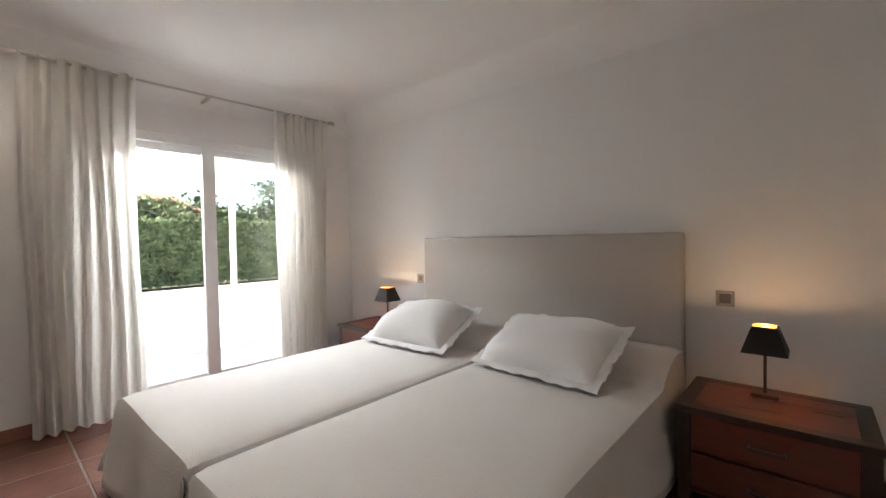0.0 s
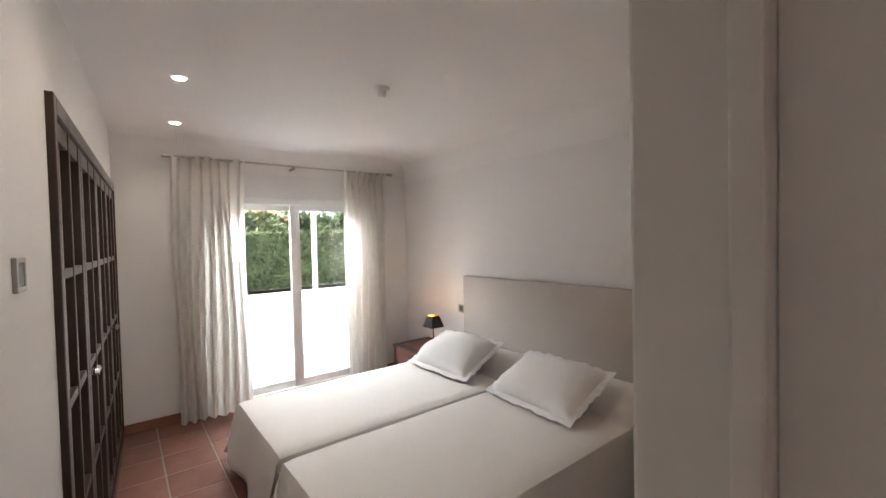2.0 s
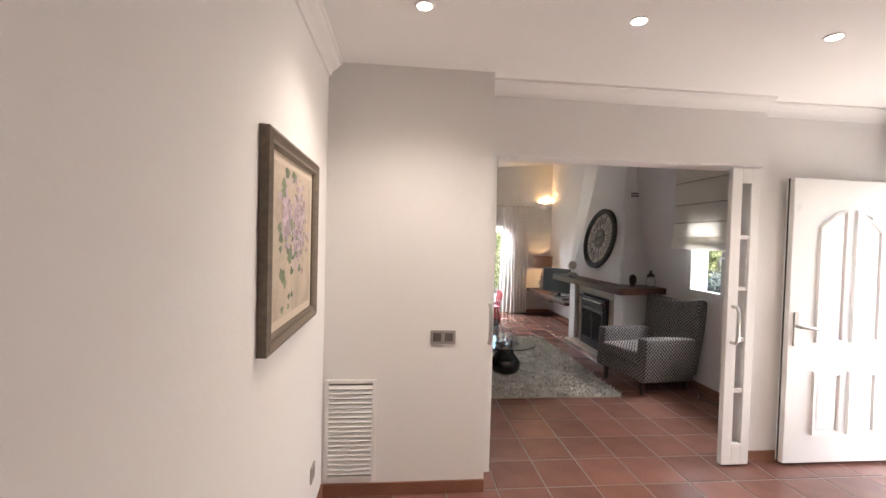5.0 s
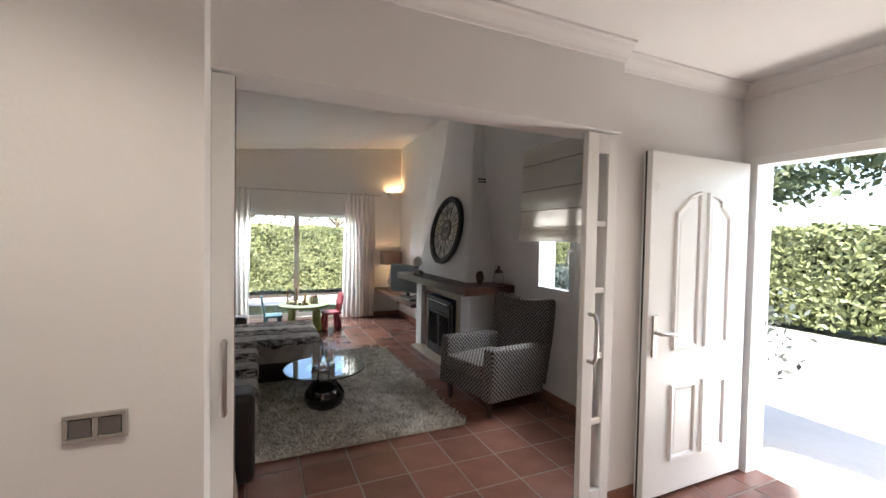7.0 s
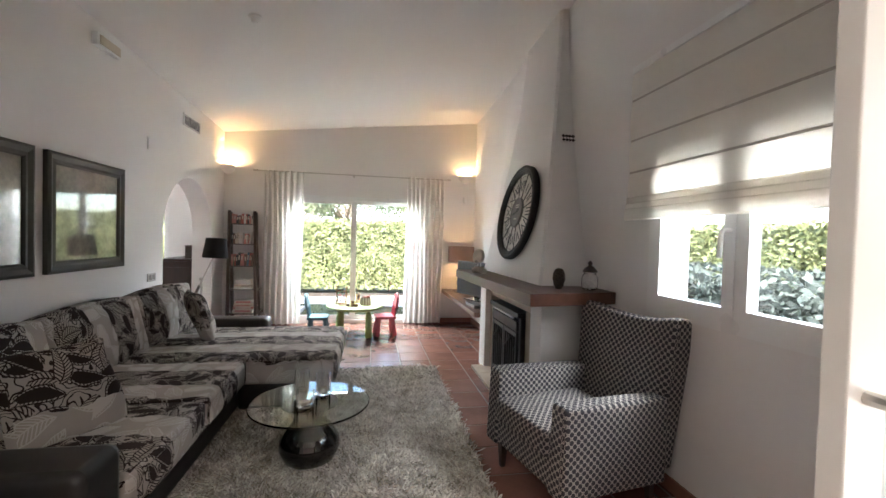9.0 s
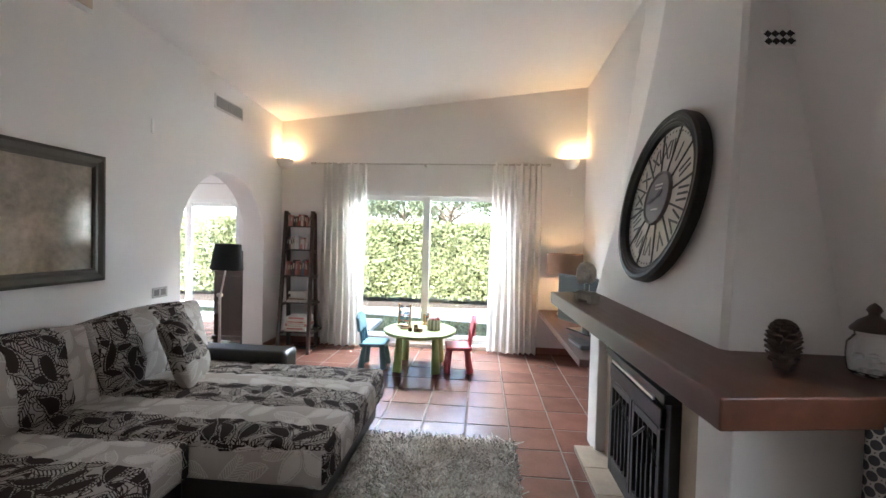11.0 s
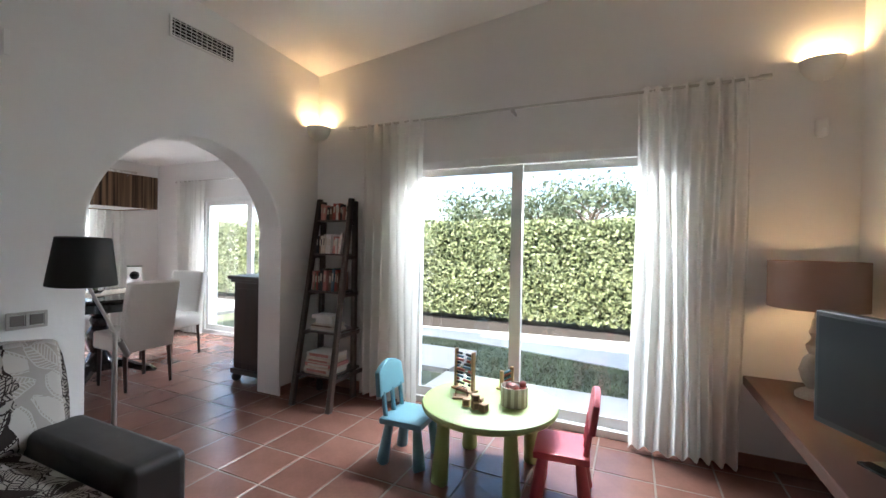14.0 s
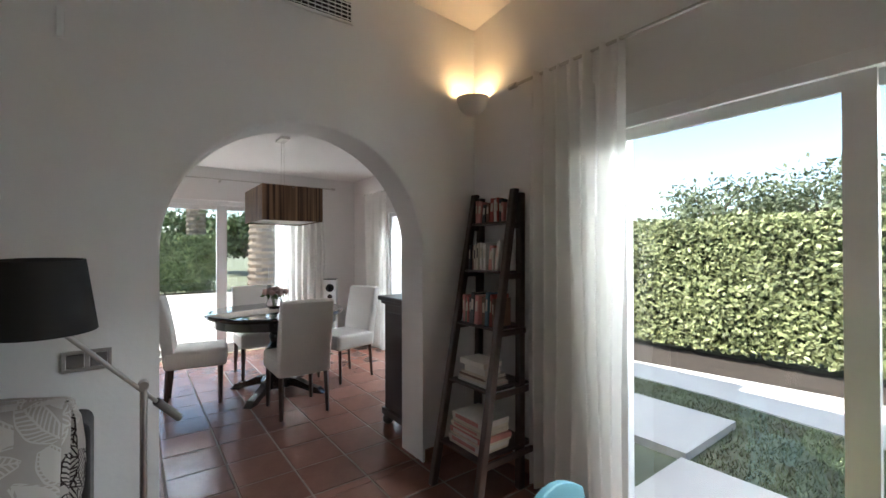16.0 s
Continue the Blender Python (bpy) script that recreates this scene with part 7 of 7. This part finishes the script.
abacus(pose(1.76, 7.74, 0.41, 0, 0, -22), 0.14, 0.245, 10, "wooden bead abacus standing on the green table")
abacus(pose(1.98, 7.90, 0.41, 0, 0, 75), 0.12, 0.12, 6, "small wooden bead frame on the green table")
for k, (x, y, z, r) in enumerate(((1.86, 7.52, 0, 12), (1.92, 7.50, 0, 40), (1.97, 7.49, 0, 70), (1.92, 7.50, 0.04, 25), (1.92, 7.56, 0, 5))):
    b = thing("toy_block", "small wooden toy block on the green table", "toy", pose(x, y, 0.41 + z, 0, 0, r), "toy blocks")
    part("cube", box(-0.02, 0.02, -0.02, 0.02, 0, 0.04, 0.003), PALEWOOD, b)
    part("face_print", box(-0.013, 0.013, -0.0207, -0.0195, 0.007, 0.033), BOOKCOLS[6], b)
rod = thing("toy_wire_maze", "small wooden wire bead toy on the green table", "toy", pose(1.79, 7.62, 0.41, 0, 0, 20), "wooden toys")
part("base", box(-0.05, 0.05, -0.035, 0.035, 0, 0.012, 0.003), PALEWOOD, rod)
for k in range(2):
    part("wire", tube([(-0.035, -0.015 + 0.03 * k, 0.012), (-0.03, -0.015 + 0.03 * k, 0.05), (0, -0.015 + 0.03 * k, 0.062), (0.03, -0.015 + 0.03 * k, 0.05), (0.035, -0.015 + 0.03 * k, 0.012)], 0.002, seg=6), BOOKCOLS[k * 4], rod)


def basket():
    b = thing("striped_basket", "striped cloth basket with toys on the green table", "basket", pose(2.09, 7.66, 0.41))
    r = 0.075
    n = 48
    for s in range(n // 2):
        bm = bmesh.new()
        a0, a1 = 2 * math.pi * s / (n // 2), 2 * math.pi * (s + 1) / (n // 2)
        v = [bm.verts.new((rr * math.cos(a), rr * math.sin(a), z)) for rr in (r - 0.004, r) for a in (a0, a1) for z in (0.004, 0.105)]
        for f in ((0, 2, 3, 1), (4, 5, 7, 6), (0, 1, 5, 4), (2, 6, 7, 3), (1, 3, 7, 5), (0, 4, 6, 2)):
            bm.faces.new([v[i] for i in f])
        bmesh.ops.recalc_face_normals(bm, faces=bm.faces)
        part("stripe", bm, GREYWOOD if s % 2 else BOOKCOLS[5], b)
    part("bottom", lathe([(0, 0), (r, 0), (r, 0.004), (0, 0.004)], 24), GREYWOOD, b)
    rng = random.Random(2)
    for k in range(7):
        part("toy", turned(lathe([(0, -0.02), (0.018, -0.01), (0.02, 0.006), (0, 0.02)], 10), pose(rng.uniform(-0.04, 0.04), rng.uniform(-0.04, 0.04), 0.085 + 0.004 * k, rng.uniform(0, 90), 0, 0)), BOOKCOLS[(0, 3, 0, 2, 1, 0, 3)[k]], b, "small red toy", True)
    part("filling", lathe([(0, 0.0), (r - 0.005, 0.005), (r - 0.005, 0.075), (0, 0.085)], 20), BOOKCOLS[0], b)


basket()


def side_chair():
    c = thing("metal_chair", "chrome chair with a round black seat beside the wall", "chair", pose(3.57, 2.78, 0, 0, 0, -80))
    part("seat", lathe([(0, 0.43), (0.19, 0.43), (0.205, 0.445), (0.195, 0.465), (0, 0.47)], 32), LEATHER, c, "round black padded seat", True)
    for a in (45, 135, 225, 315):
        x, y = 0.15 * math.cos(radians(a)), 0.15 * math.sin(radians(a))
        part("leg", tube([(x * 1.35, y * 1.35, 0), (x, y, 0.43)], 0.011, seg=8), CHROME, c, smooth=True)
    part("back_post", tube([(-0.15, 0.15, 0.43), (-0.16, 0.2, 0.8)], 0.011, seg=8), CHROME, c, smooth=True)
    part("back_post", tube([(0.15, 0.15, 0.43), (0.16, 0.2, 0.8)], 0.011, seg=8), CHROME, c, smooth=True)
    part("back_panel", box(-0.17, 0.17, 0.185, 0.21, 0.62, 0.82, 0.01), GREYMETAL, c)


side_chair()
cable = thing("power_cable", "thin brown power cable lying along the wall", "cable")
part("cord", tube([(3.74, 4.1, 0.006), (3.66, 3.9, 0.006), (3.70, 3.7, 0.006), (3.60, 3.55, 0.006), (3.66, 3.35, 0.006), (3.72, 3.2, 0.006)], 0.005, seg=6), DARKWOOD, cable, smooth=True)


BAGCLOTH = material("beige_canvas", (0.42, 0.38, 0.33), 0.9, 0, 0.08, 9, 0.2, 300, 0.1)
BAGSTRAP = material("cream_leather_strap", (0.5, 0.45, 0.33), 0.6, 0, 0.1, 12, 0.1, 120)


def canvas_bag():
    """A soft tote bag leaning against the arm of the sofa, its handle standing up."""
    b = thing("canvas_bag", "soft beige canvas bag with a cream strap standing beside the sofa", "bag", pose(0.98, 3.11, 0, 0, 0, 4))
    bm = bmesh.new()
    n, rows = 40, 14
    rings = []
    for j in range(rows + 1):
        f = j / rows
        ring = []
        for i in range(n):
            a = 2 * math.pi * i / n
            c, s = math.cos(a), math.sin(a)
            sx = 0.2 * (1 - 0.1 * f) * (abs(c) ** 0.55) * (1 if c > 0 else -1)
            sy = (0.085 - 0.055 * f ** 1.5) * (abs(s) ** 0.6) * (1 if s > 0 else -1)
            top = 0.44 + 0.07 * math.exp(-((sx + 0.01) / 0.06) ** 2) + 0.012 * math.sin(9 * sx)
            ring.append(bm.verts.new((sx + 0.006 * math.sin(7 * f + a), sy + 0.006 * math.sin(5 * a + 6 * f), top * f + 0.002)))
        rings.append(ring)
    for lo, hi in zip(rings, rings[1:]):
        for i in range(n):
            bm.faces.new((lo[i], lo[(i + 1) % n], hi[(i + 1) % n], hi[i]))
    bm.faces.new(list(reversed(rings[0])))
    bm.faces.new(rings[-1])
    bmesh.ops.recalc_face_normals(bm, faces=bm.faces)
    part("pouch", bm, BAGCLOTH, b, smooth=True)
    pts = []
    for k in range(15):
        a = math.pi * k / 14
        pts.append((-0.035 + 0.05 * math.cos(a), -0.04, 0.40 + 0.15 * math.sin(a)))
    for k, (p, q) in enumerate(zip(pts, pts[1:])):
        if k == 0:
            strap = bmesh.new()
        d = math.atan2(q[2] - p[2], q[0] - p[0])
        piece = box(-0.001, math.hypot(q[0] - p[0], q[2] - p[2]) + 0.001, -0.014, 0.014, -0.002, 0.002)
        turned(piece, Matrix.Translation(p) @ Matrix.Rotation(-d, 4, "Y"))
        me = bpy.data.meshes.new("strap")
        piece.to_mesh(me)
        strap.from_mesh(me)
        bpy.data.meshes.remove(me)
    part("strap", strap, BAGSTRAP, b, "cream strap")
    part("buckle", turned(lathe([(0.016, -0.002), (0.02, -0.002), (0.02, 0.002), (0.016, 0.002), (0.016, -0.002)], 20), pose(-0.085, -0.06, 0.40, 90, 0, 0)), CHROME, b, "round metal buckle")


canvas_bag()

# ---- dining room ----
SLIPCOVER = material("white_slipcover_cotton", (0.72, 0.69, 0.65), 0.92, 0, 0.03, 5, 0.25, 60, 0.1)
BLACKWOOD = material("black_brown_gloss_wood", (0.018, 0.012, 0.01), 0.14, 0, 0.15, 6, 0.02, 30, coat=0.4)


def dining_table():
    t = thing("dining_table", "round dark glossy pedestal dining table", "dining table", pose(-1.95, 7.62, 0))
    part("tabletop", lathe([(0, 0.725), (0.58, 0.725), (0.60, 0.735), (0.605, 0.75), (0.60, 0.758), (0, 0.76)], 64), BLACKWOOD, t, smooth=True)
    part("apron", lathe([(0.52, 0.65), (0.54, 0.65), (0.54, 0.725), (0.52, 0.725), (0.52, 0.65)], 48), BLACKWOOD, t, smooth=True)
    part("pedestal", lathe([(0, 0.06), (0.15, 0.06), (0.15, 0.12), (0.10, 0.16), (0.07, 0.22), (0.10, 0.32), (0.105, 0.40), (0.06, 0.47), (0.075, 0.52), (0.06, 0.56), (0.11, 0.63), (0.2, 0.66), (0, 0.66)], 28), BLACKWOOD, t, smooth=True)
    part("glass_top", lathe([(0, 0.761), (0.598, 0.761), (0.598, 0.767), (0, 0.767)], 64), CLEAR, t, "glass plate on the top", True)
    part("top_brace", box(-0.5, 0.5, -0.03, 0.03, 0.66, 0.724), BLACKWOOD, t)
    for k in range(4):
        a = radians(45 + 90 * k)
        pts = [(0.09, 0.14), (0.2, 0.13), (0.32, 0.075), (0.42, 0.05), (0.47, 0.0), (0.38, 0.0), (0.3, 0.03), (0.18, 0.06), (0.09, 0.06)]
        bm = prism(pts, 0.07)
        turned(bm, Matrix.Rotation(a, 4, "Z") @ Matrix(((1, 0, 0, 0), (0, 0, 1, -0.035), (0, 1, 0, 0), (0, 0, 0, 1))))
        bmesh.ops.recalc_face_normals(bm, faces=bm.faces)
        part("foot", bm, BLACKWOOD, t, "curved splayed foot")


dining_table()


def dining_chair(m, label):
    c = thing("dining_chair", label, "dining chair", m, "chairs round the table")
    # local: looks towards -y
    part("seat", turned(soft_box(0.43, 0.46, 0.15, 0.035, 3, 0.012), pose(0, 0, 0.33)), SLIPCOVER, c, "white slipcovered seat", True)
    bm = soft_box(0.41, 0.085, 0.60, 0.025, 3, 0.008)
    for v in bm.verts:
        v.co.y += 0.05 * (v.co.z / 0.6) ** 2
    part("backrest", turned(bm, pose(0, 0.19, 0.335, -5, 0, 0)), SLIPCOVER, c, "white slipcovered back", True)
    for x, y in ((-0.18, -0.18), (0.18, -0.18), (-0.18, 0.2), (0.18, 0.2)):
        part("leg", tube([(x * 1.03, y * (1.12 if y > 0 else 1.0), 0), (x, y, 0.335)], [0.015, 0.022], seg=4), DARKWOOD, c, "dark tapered leg")
    return c


dining_chair(pose(-1.40, 7.63, 0, 0, 0, -90), "white slipcovered dining chair with dark legs, back to the arch")
dining_chair(pose(-2.12, 6.98, 0, 0, 0, 172), "white slipcovered dining chair at the table, side on")
dining_chair(pose(-1.98, 8.30, 0, 0, 0, 14), "white slipcovered dining chair near the corner")
dining_chair(pose(-2.62, 7.60, 0, 0, 0, 90), "white slipcovered dining chair before the patio door")

runner = thing("table_runner", "pale cloth runner across the dining table", "table runner", pose(-1.95, 7.62, 0.768, 0, 0, 20))
part("cloth", box(-0.16, 0.16, -0.56, 0.56, 0, 0.003, 0.001), MOUNT, runner)
part("hem", box(-0.165, 0.165, -0.575, -0.56, 0, 0.004), PILLOW, runner)

PETAL = material("pale_pink_rose", (0.62, 0.36, 0.30), 0.7, 0, 0.15, 20, second=(0.75, 0.56, 0.48), island=0.6)


def flowers():
    v = thing("flower_vase", "glass vase with a bunch of pale pink roses", "vase", pose(-1.98, 7.60, 0.771))
    part("vessel", lathe([(0, 0), (0.045, 0), (0.07, 0.03), (0.075, 0.06), (0.055, 0.10), (0.05, 0.12), (0.056, 0.135), (0.052, 0.135), (0.046, 0.12), (0.05, 0.1), (0.07, 0.06), (0.064, 0.032), (0, 0.008)], 24), CLEAR, v, smooth=True)
    rng = random.Random(3)
    for k in range(13):
        a, r = k * 2.399, 0.10 * math.sqrt((k + 0.5) / 13)
        x, y, z = r * math.cos(a), r * math.sin(a), 0.205 - 0.5 * r + rng.uniform(-0.01, 0.015)
        part("stem", tube([(x * 0.15, y * 0.15, 0.02), (x * 0.4, y * 0.4, 0.13), (x, y, z - 0.01)], 0.003, seg=5), LEAFDARK, v)
        bm = bmesh.new()
        for q in range(4):
            lathe([(0.004 + 0.0085 * q, -0.02), (0.012 + 0.009 * q, -0.004), (0.009 + 0.0095 * q, 0.018 - 0.004 * q)], 9, bm)
        turned(bm, pose(x, y, z, rng.uniform(-20, 20), rng.uniform(-20, 20), 0))
        part("rose", bm, PETAL, v, "pale pink rose", True)
    c = np.array([[0.1 * math.cos(k * 1.1), 0.1 * math.sin(k * 1.1), 0.14 + 0.012 * math.sin(k)] for k in range(26)])
    scatter("foliage", leaves(np.random.default_rng(5), c, 0.03), LEAFDARK, v)


flowers()
for k in range(3):
    d = thing("coaster_stack", "small red and white dish stacked on the table", "dish", pose(-1.72, 7.98, 0.771 + 0.018 * k), "dishes")
    part("dish", lathe([(0, 0), (0.035, 0), (0.055, 0.014), (0.052, 0.016), (0.033, 0.004), (0, 0.004)], 20), BOOKCOLS[(0, 5, 0)[k]], d, smooth=True)
    part("rim", lathe([(0.052, 0.0135), (0.056, 0.0135), (0.056, 0.0165), (0.052, 0.0165), (0.052, 0.0135)], 20), BOOKCOLS[5], d)


def string_shade():
    m = material("brown_string_shade", (0.09, 0.05, 0.03), 0.6, 0, 0.2, 4, 0, 1, 0.2)
    n, l = m.node_tree.nodes, m.node_tree.links
    tc, mp, tx = n.new("ShaderNodeTexCoord"), n.new("ShaderNodeMapping"), n.new("ShaderNodeTexNoise")
    mp.inputs["Scale"].default_value = (45, 45, 0.6)
    tx.inputs["Scale"].default_value, tx.inputs["Detail"].default_value = 1.0, 3
    l.new(tc.outputs["Object"], mp.inputs[0])
    l.new(mp.outputs[0], tx.inputs["Vector"])
    k = mnode(m, "MULTIPLY_ADD", tx.outputs[0], 3.2, -1.15)
    cl = n.new("ShaderNodeClamp")
    l.new(k, cl.inputs[0])
    l.new(mixcol(m, cl.outputs[0], (0.03, 0.016, 0.012), (0.36, 0.22, 0.13)), n["Principled BSDF"].inputs["Base Color"])
    return m


STRING = string_shade()


def pendant():
    p = thing("pendant_lamp", "rectangular brown string pendant shade over the table", "pendant lamp", pose(-1.93, 7.665, 0))
    w, d, z0, z1 = 0.34, 0.265, 1.59, 1.90
    for a in ((-w, w, -d, -d + 0.006), (-w, w, d - 0.006, d), (-w, -w + 0.006, -d + 0.006, d - 0.006), (w - 0.006, w, -d + 0.006, d - 0.006)):
        part("shade_side", box(*a, z0, z1), STRING, p)
    part("diffuser", box(-w + 0.006, w - 0.006, -d + 0.006, d - 0.006, z0 + 0.01, z0 + 0.016), PILLOW, p, "white diffuser")
    part("canopy", box(-0.1, 0.1, -0.04, 0.04, 2.372, 2.4, 0.004), STEEL, p, "steel ceiling plate")
    for x in (-0.06, 0.06):
        part("cord", tube([(x, 0, z1 - 0.01), (x * 0.6, 0, 2.375)], 0.002, seg=5), STEEL, p)
    part("spreader", box(-w, w, -0.008, 0.008, z1 - 0.02, z1 - 0.008), STEEL, p)


pendant()


def sideboard():
    s = thing("sideboard", "dark wooden sideboard with bun feet behind the arch", "sideboard", pose(-0.49, 8.55, 0))
    part("carcass", box(-0.19, 0.21, -0.47, 0.47, 0.09, 0.94, 0.005), DARKWOOD, s)
    part("top", box(-0.235, 0.225, -0.51, 0.51, 0.94, 0.975, 0.008), DARKWOOD, s)
    part("top_moulding", box(-0.215, 0.215, -0.49, 0.49, 0.915, 0.94, 0.006), DARKWOOD, s)
    part("plinth", box(-0.21, 0.215, -0.49, 0.49, 0.07, 0.12, 0.006), DARKWOOD, s)
    part("end_panel", box(-0.15, 0.17, -0.482, -0.47, 0.18, 0.86, 0.005), DARKWOOD, s)
    for y0 in (-0.45, 0.01):
        d = part("door", box(-0.208, -0.19, y0, y0 + 0.44, 0.15, 0.88, 0.005), DARKWOOD, s)
        part("knob", lathe([(0, 0), (0.012, 0.005), (0, 0.02)], 10, cx=-0.215, cy=y0 + 0.4), STEEL, d).location.z = 0.5
    for x in (-0.17, 0.18):
        for y in (-0.45, 0.45):
            part("foot", lathe([(0, 0), (0.025, 0), (0.042, 0.02), (0.045, 0.045), (0.03, 0.07), (0, 0.072)], 14, cx=x, cy=y), DARKWOOD, s, "turned bun foot", True)
    b = thing("wooden_box", "upright dark wooden box on the sideboard", "box", pose(-0.36, 8.28, 0.975))
    part("body", box(-0.06, 0.06, -0.1, 0.1, 0, 0.17, 0.006), DARKWOOD, b)
    part("lid", box(-0.065, 0.065, -0.105, 0.105, 0.17, 0.185, 0.004), DARKWOOD, b)


sideboard()


def speaker():
    s = thing("loudspeaker", "white tower loudspeaker with black cones in the corner", "loudspeaker", pose(-3.40, 8.72, 0, 0, 0, 60))
    part("cabinet", box(-0.08, 0.08, -0.10, 0.10, 0.02, 0.93, 0.008), PVC, s)
    part("plinth", box(-0.1, 0.1, -0.12, 0.12, 0, 0.02, 0.003), BLACKGLOSS, s)
    part("top_plate", box(-0.082, 0.082, -0.102, 0.102, 0.93, 0.945, 0.003), BLACKGLOSS, s)
    for z, r in ((0.82, 0.055), (0.70, 0.032), (0.60, 0.028)):
        part("cone", turned(lathe([(0, 0.004), (r * 0.3, 0.01), (r * 0.85, 0.003), (r, 0.008), (r, 0), (0, 0)], 20), pose(0, -0.10, z, 90, 0, 0)), BLACKGLOSS, s, "black loudspeaker cone", True)


speaker()

# ---- floor tiles ----
PITCH, OX, OY, THICK = 0.32, 2.81, 7.31, 0.012


def floor(name, x0, x1, y0, y1, label, skip=()):
    """A bed of grout with separate tiles; those cut by a wall are trimmed."""
    base = structure(link(name, box(x0, x1, y0, y1, -0.15, -0.003), GROUT), label, "floor")
    g, shared, n = 0.004, {}, 0
    i0, i1 = math.floor((x0 - OX) / PITCH), math.ceil((x1 - OX) / PITCH)
    j0, j1 = math.floor((y0 - OY) / PITCH), math.ceil((y1 - OY) / PITCH)
    for i in range(i0, i1):
        for j in range(j0, j1):
            a0, a1 = max(x0, OX + i * PITCH + g), min(x1, OX + (i + 1) * PITCH - g)
            b0, b1 = max(y0, OY + j * PITCH + g), min(y1, OY + (j + 1) * PITCH - g)
            w, d = round(a1 - a0, 3), round(b1 - b0, 3)
            if w < 0.02 or d < 0.02:
                continue
            key = (w, d)
            if key not in shared:
                bm = box(-w / 2, w / 2, -d / 2, d / 2, -THICK, 0, 0.0)
                rim = [e for e in bm.edges if all(v.co.z > -0.001 for v in e.verts)]
                bmesh.ops.bevel(bm, geom=rim, offset=0.004, segments=1, profile=0.5, affect="EDGES")
                me = bpy.data.meshes.new("floor_tile")
                bm.to_mesh(me)
                bm.free()
                me.materials.append(TILE)
                shared[key] = me
            t = new("floor_tile", shared[key])
            h = ((i * 73 + j * 151) % 17) / 17
            t.matrix_world = pose((a0 + a1) / 2, (b0 + b1) / 2, -0.0015 * h, 0.12 * (h - 0.5), 0.12 * (0.5 - ((i * 31 + j * 57) % 13) / 13), 0)
            t.parent = base
            n += 1
    return base


FL = "terracotta tiled floor with pale joints"
floor("floor_living", -0.0, LIV_X1, 2.55, LIV_Y1 + 0.11, FL)
floor("floor_dining", DIN_X0, -0.0, 4.9, DIN_Y1, FL)
floor("floor_hall", HALL_X0 - 0.14, HALL_X1 + 0.1, HALL_Y0, 2.55, FL)
floor("floor_bedroom", BED_X0, 0.0, BED_Y0 - 0.2, BED_Y1, FL)
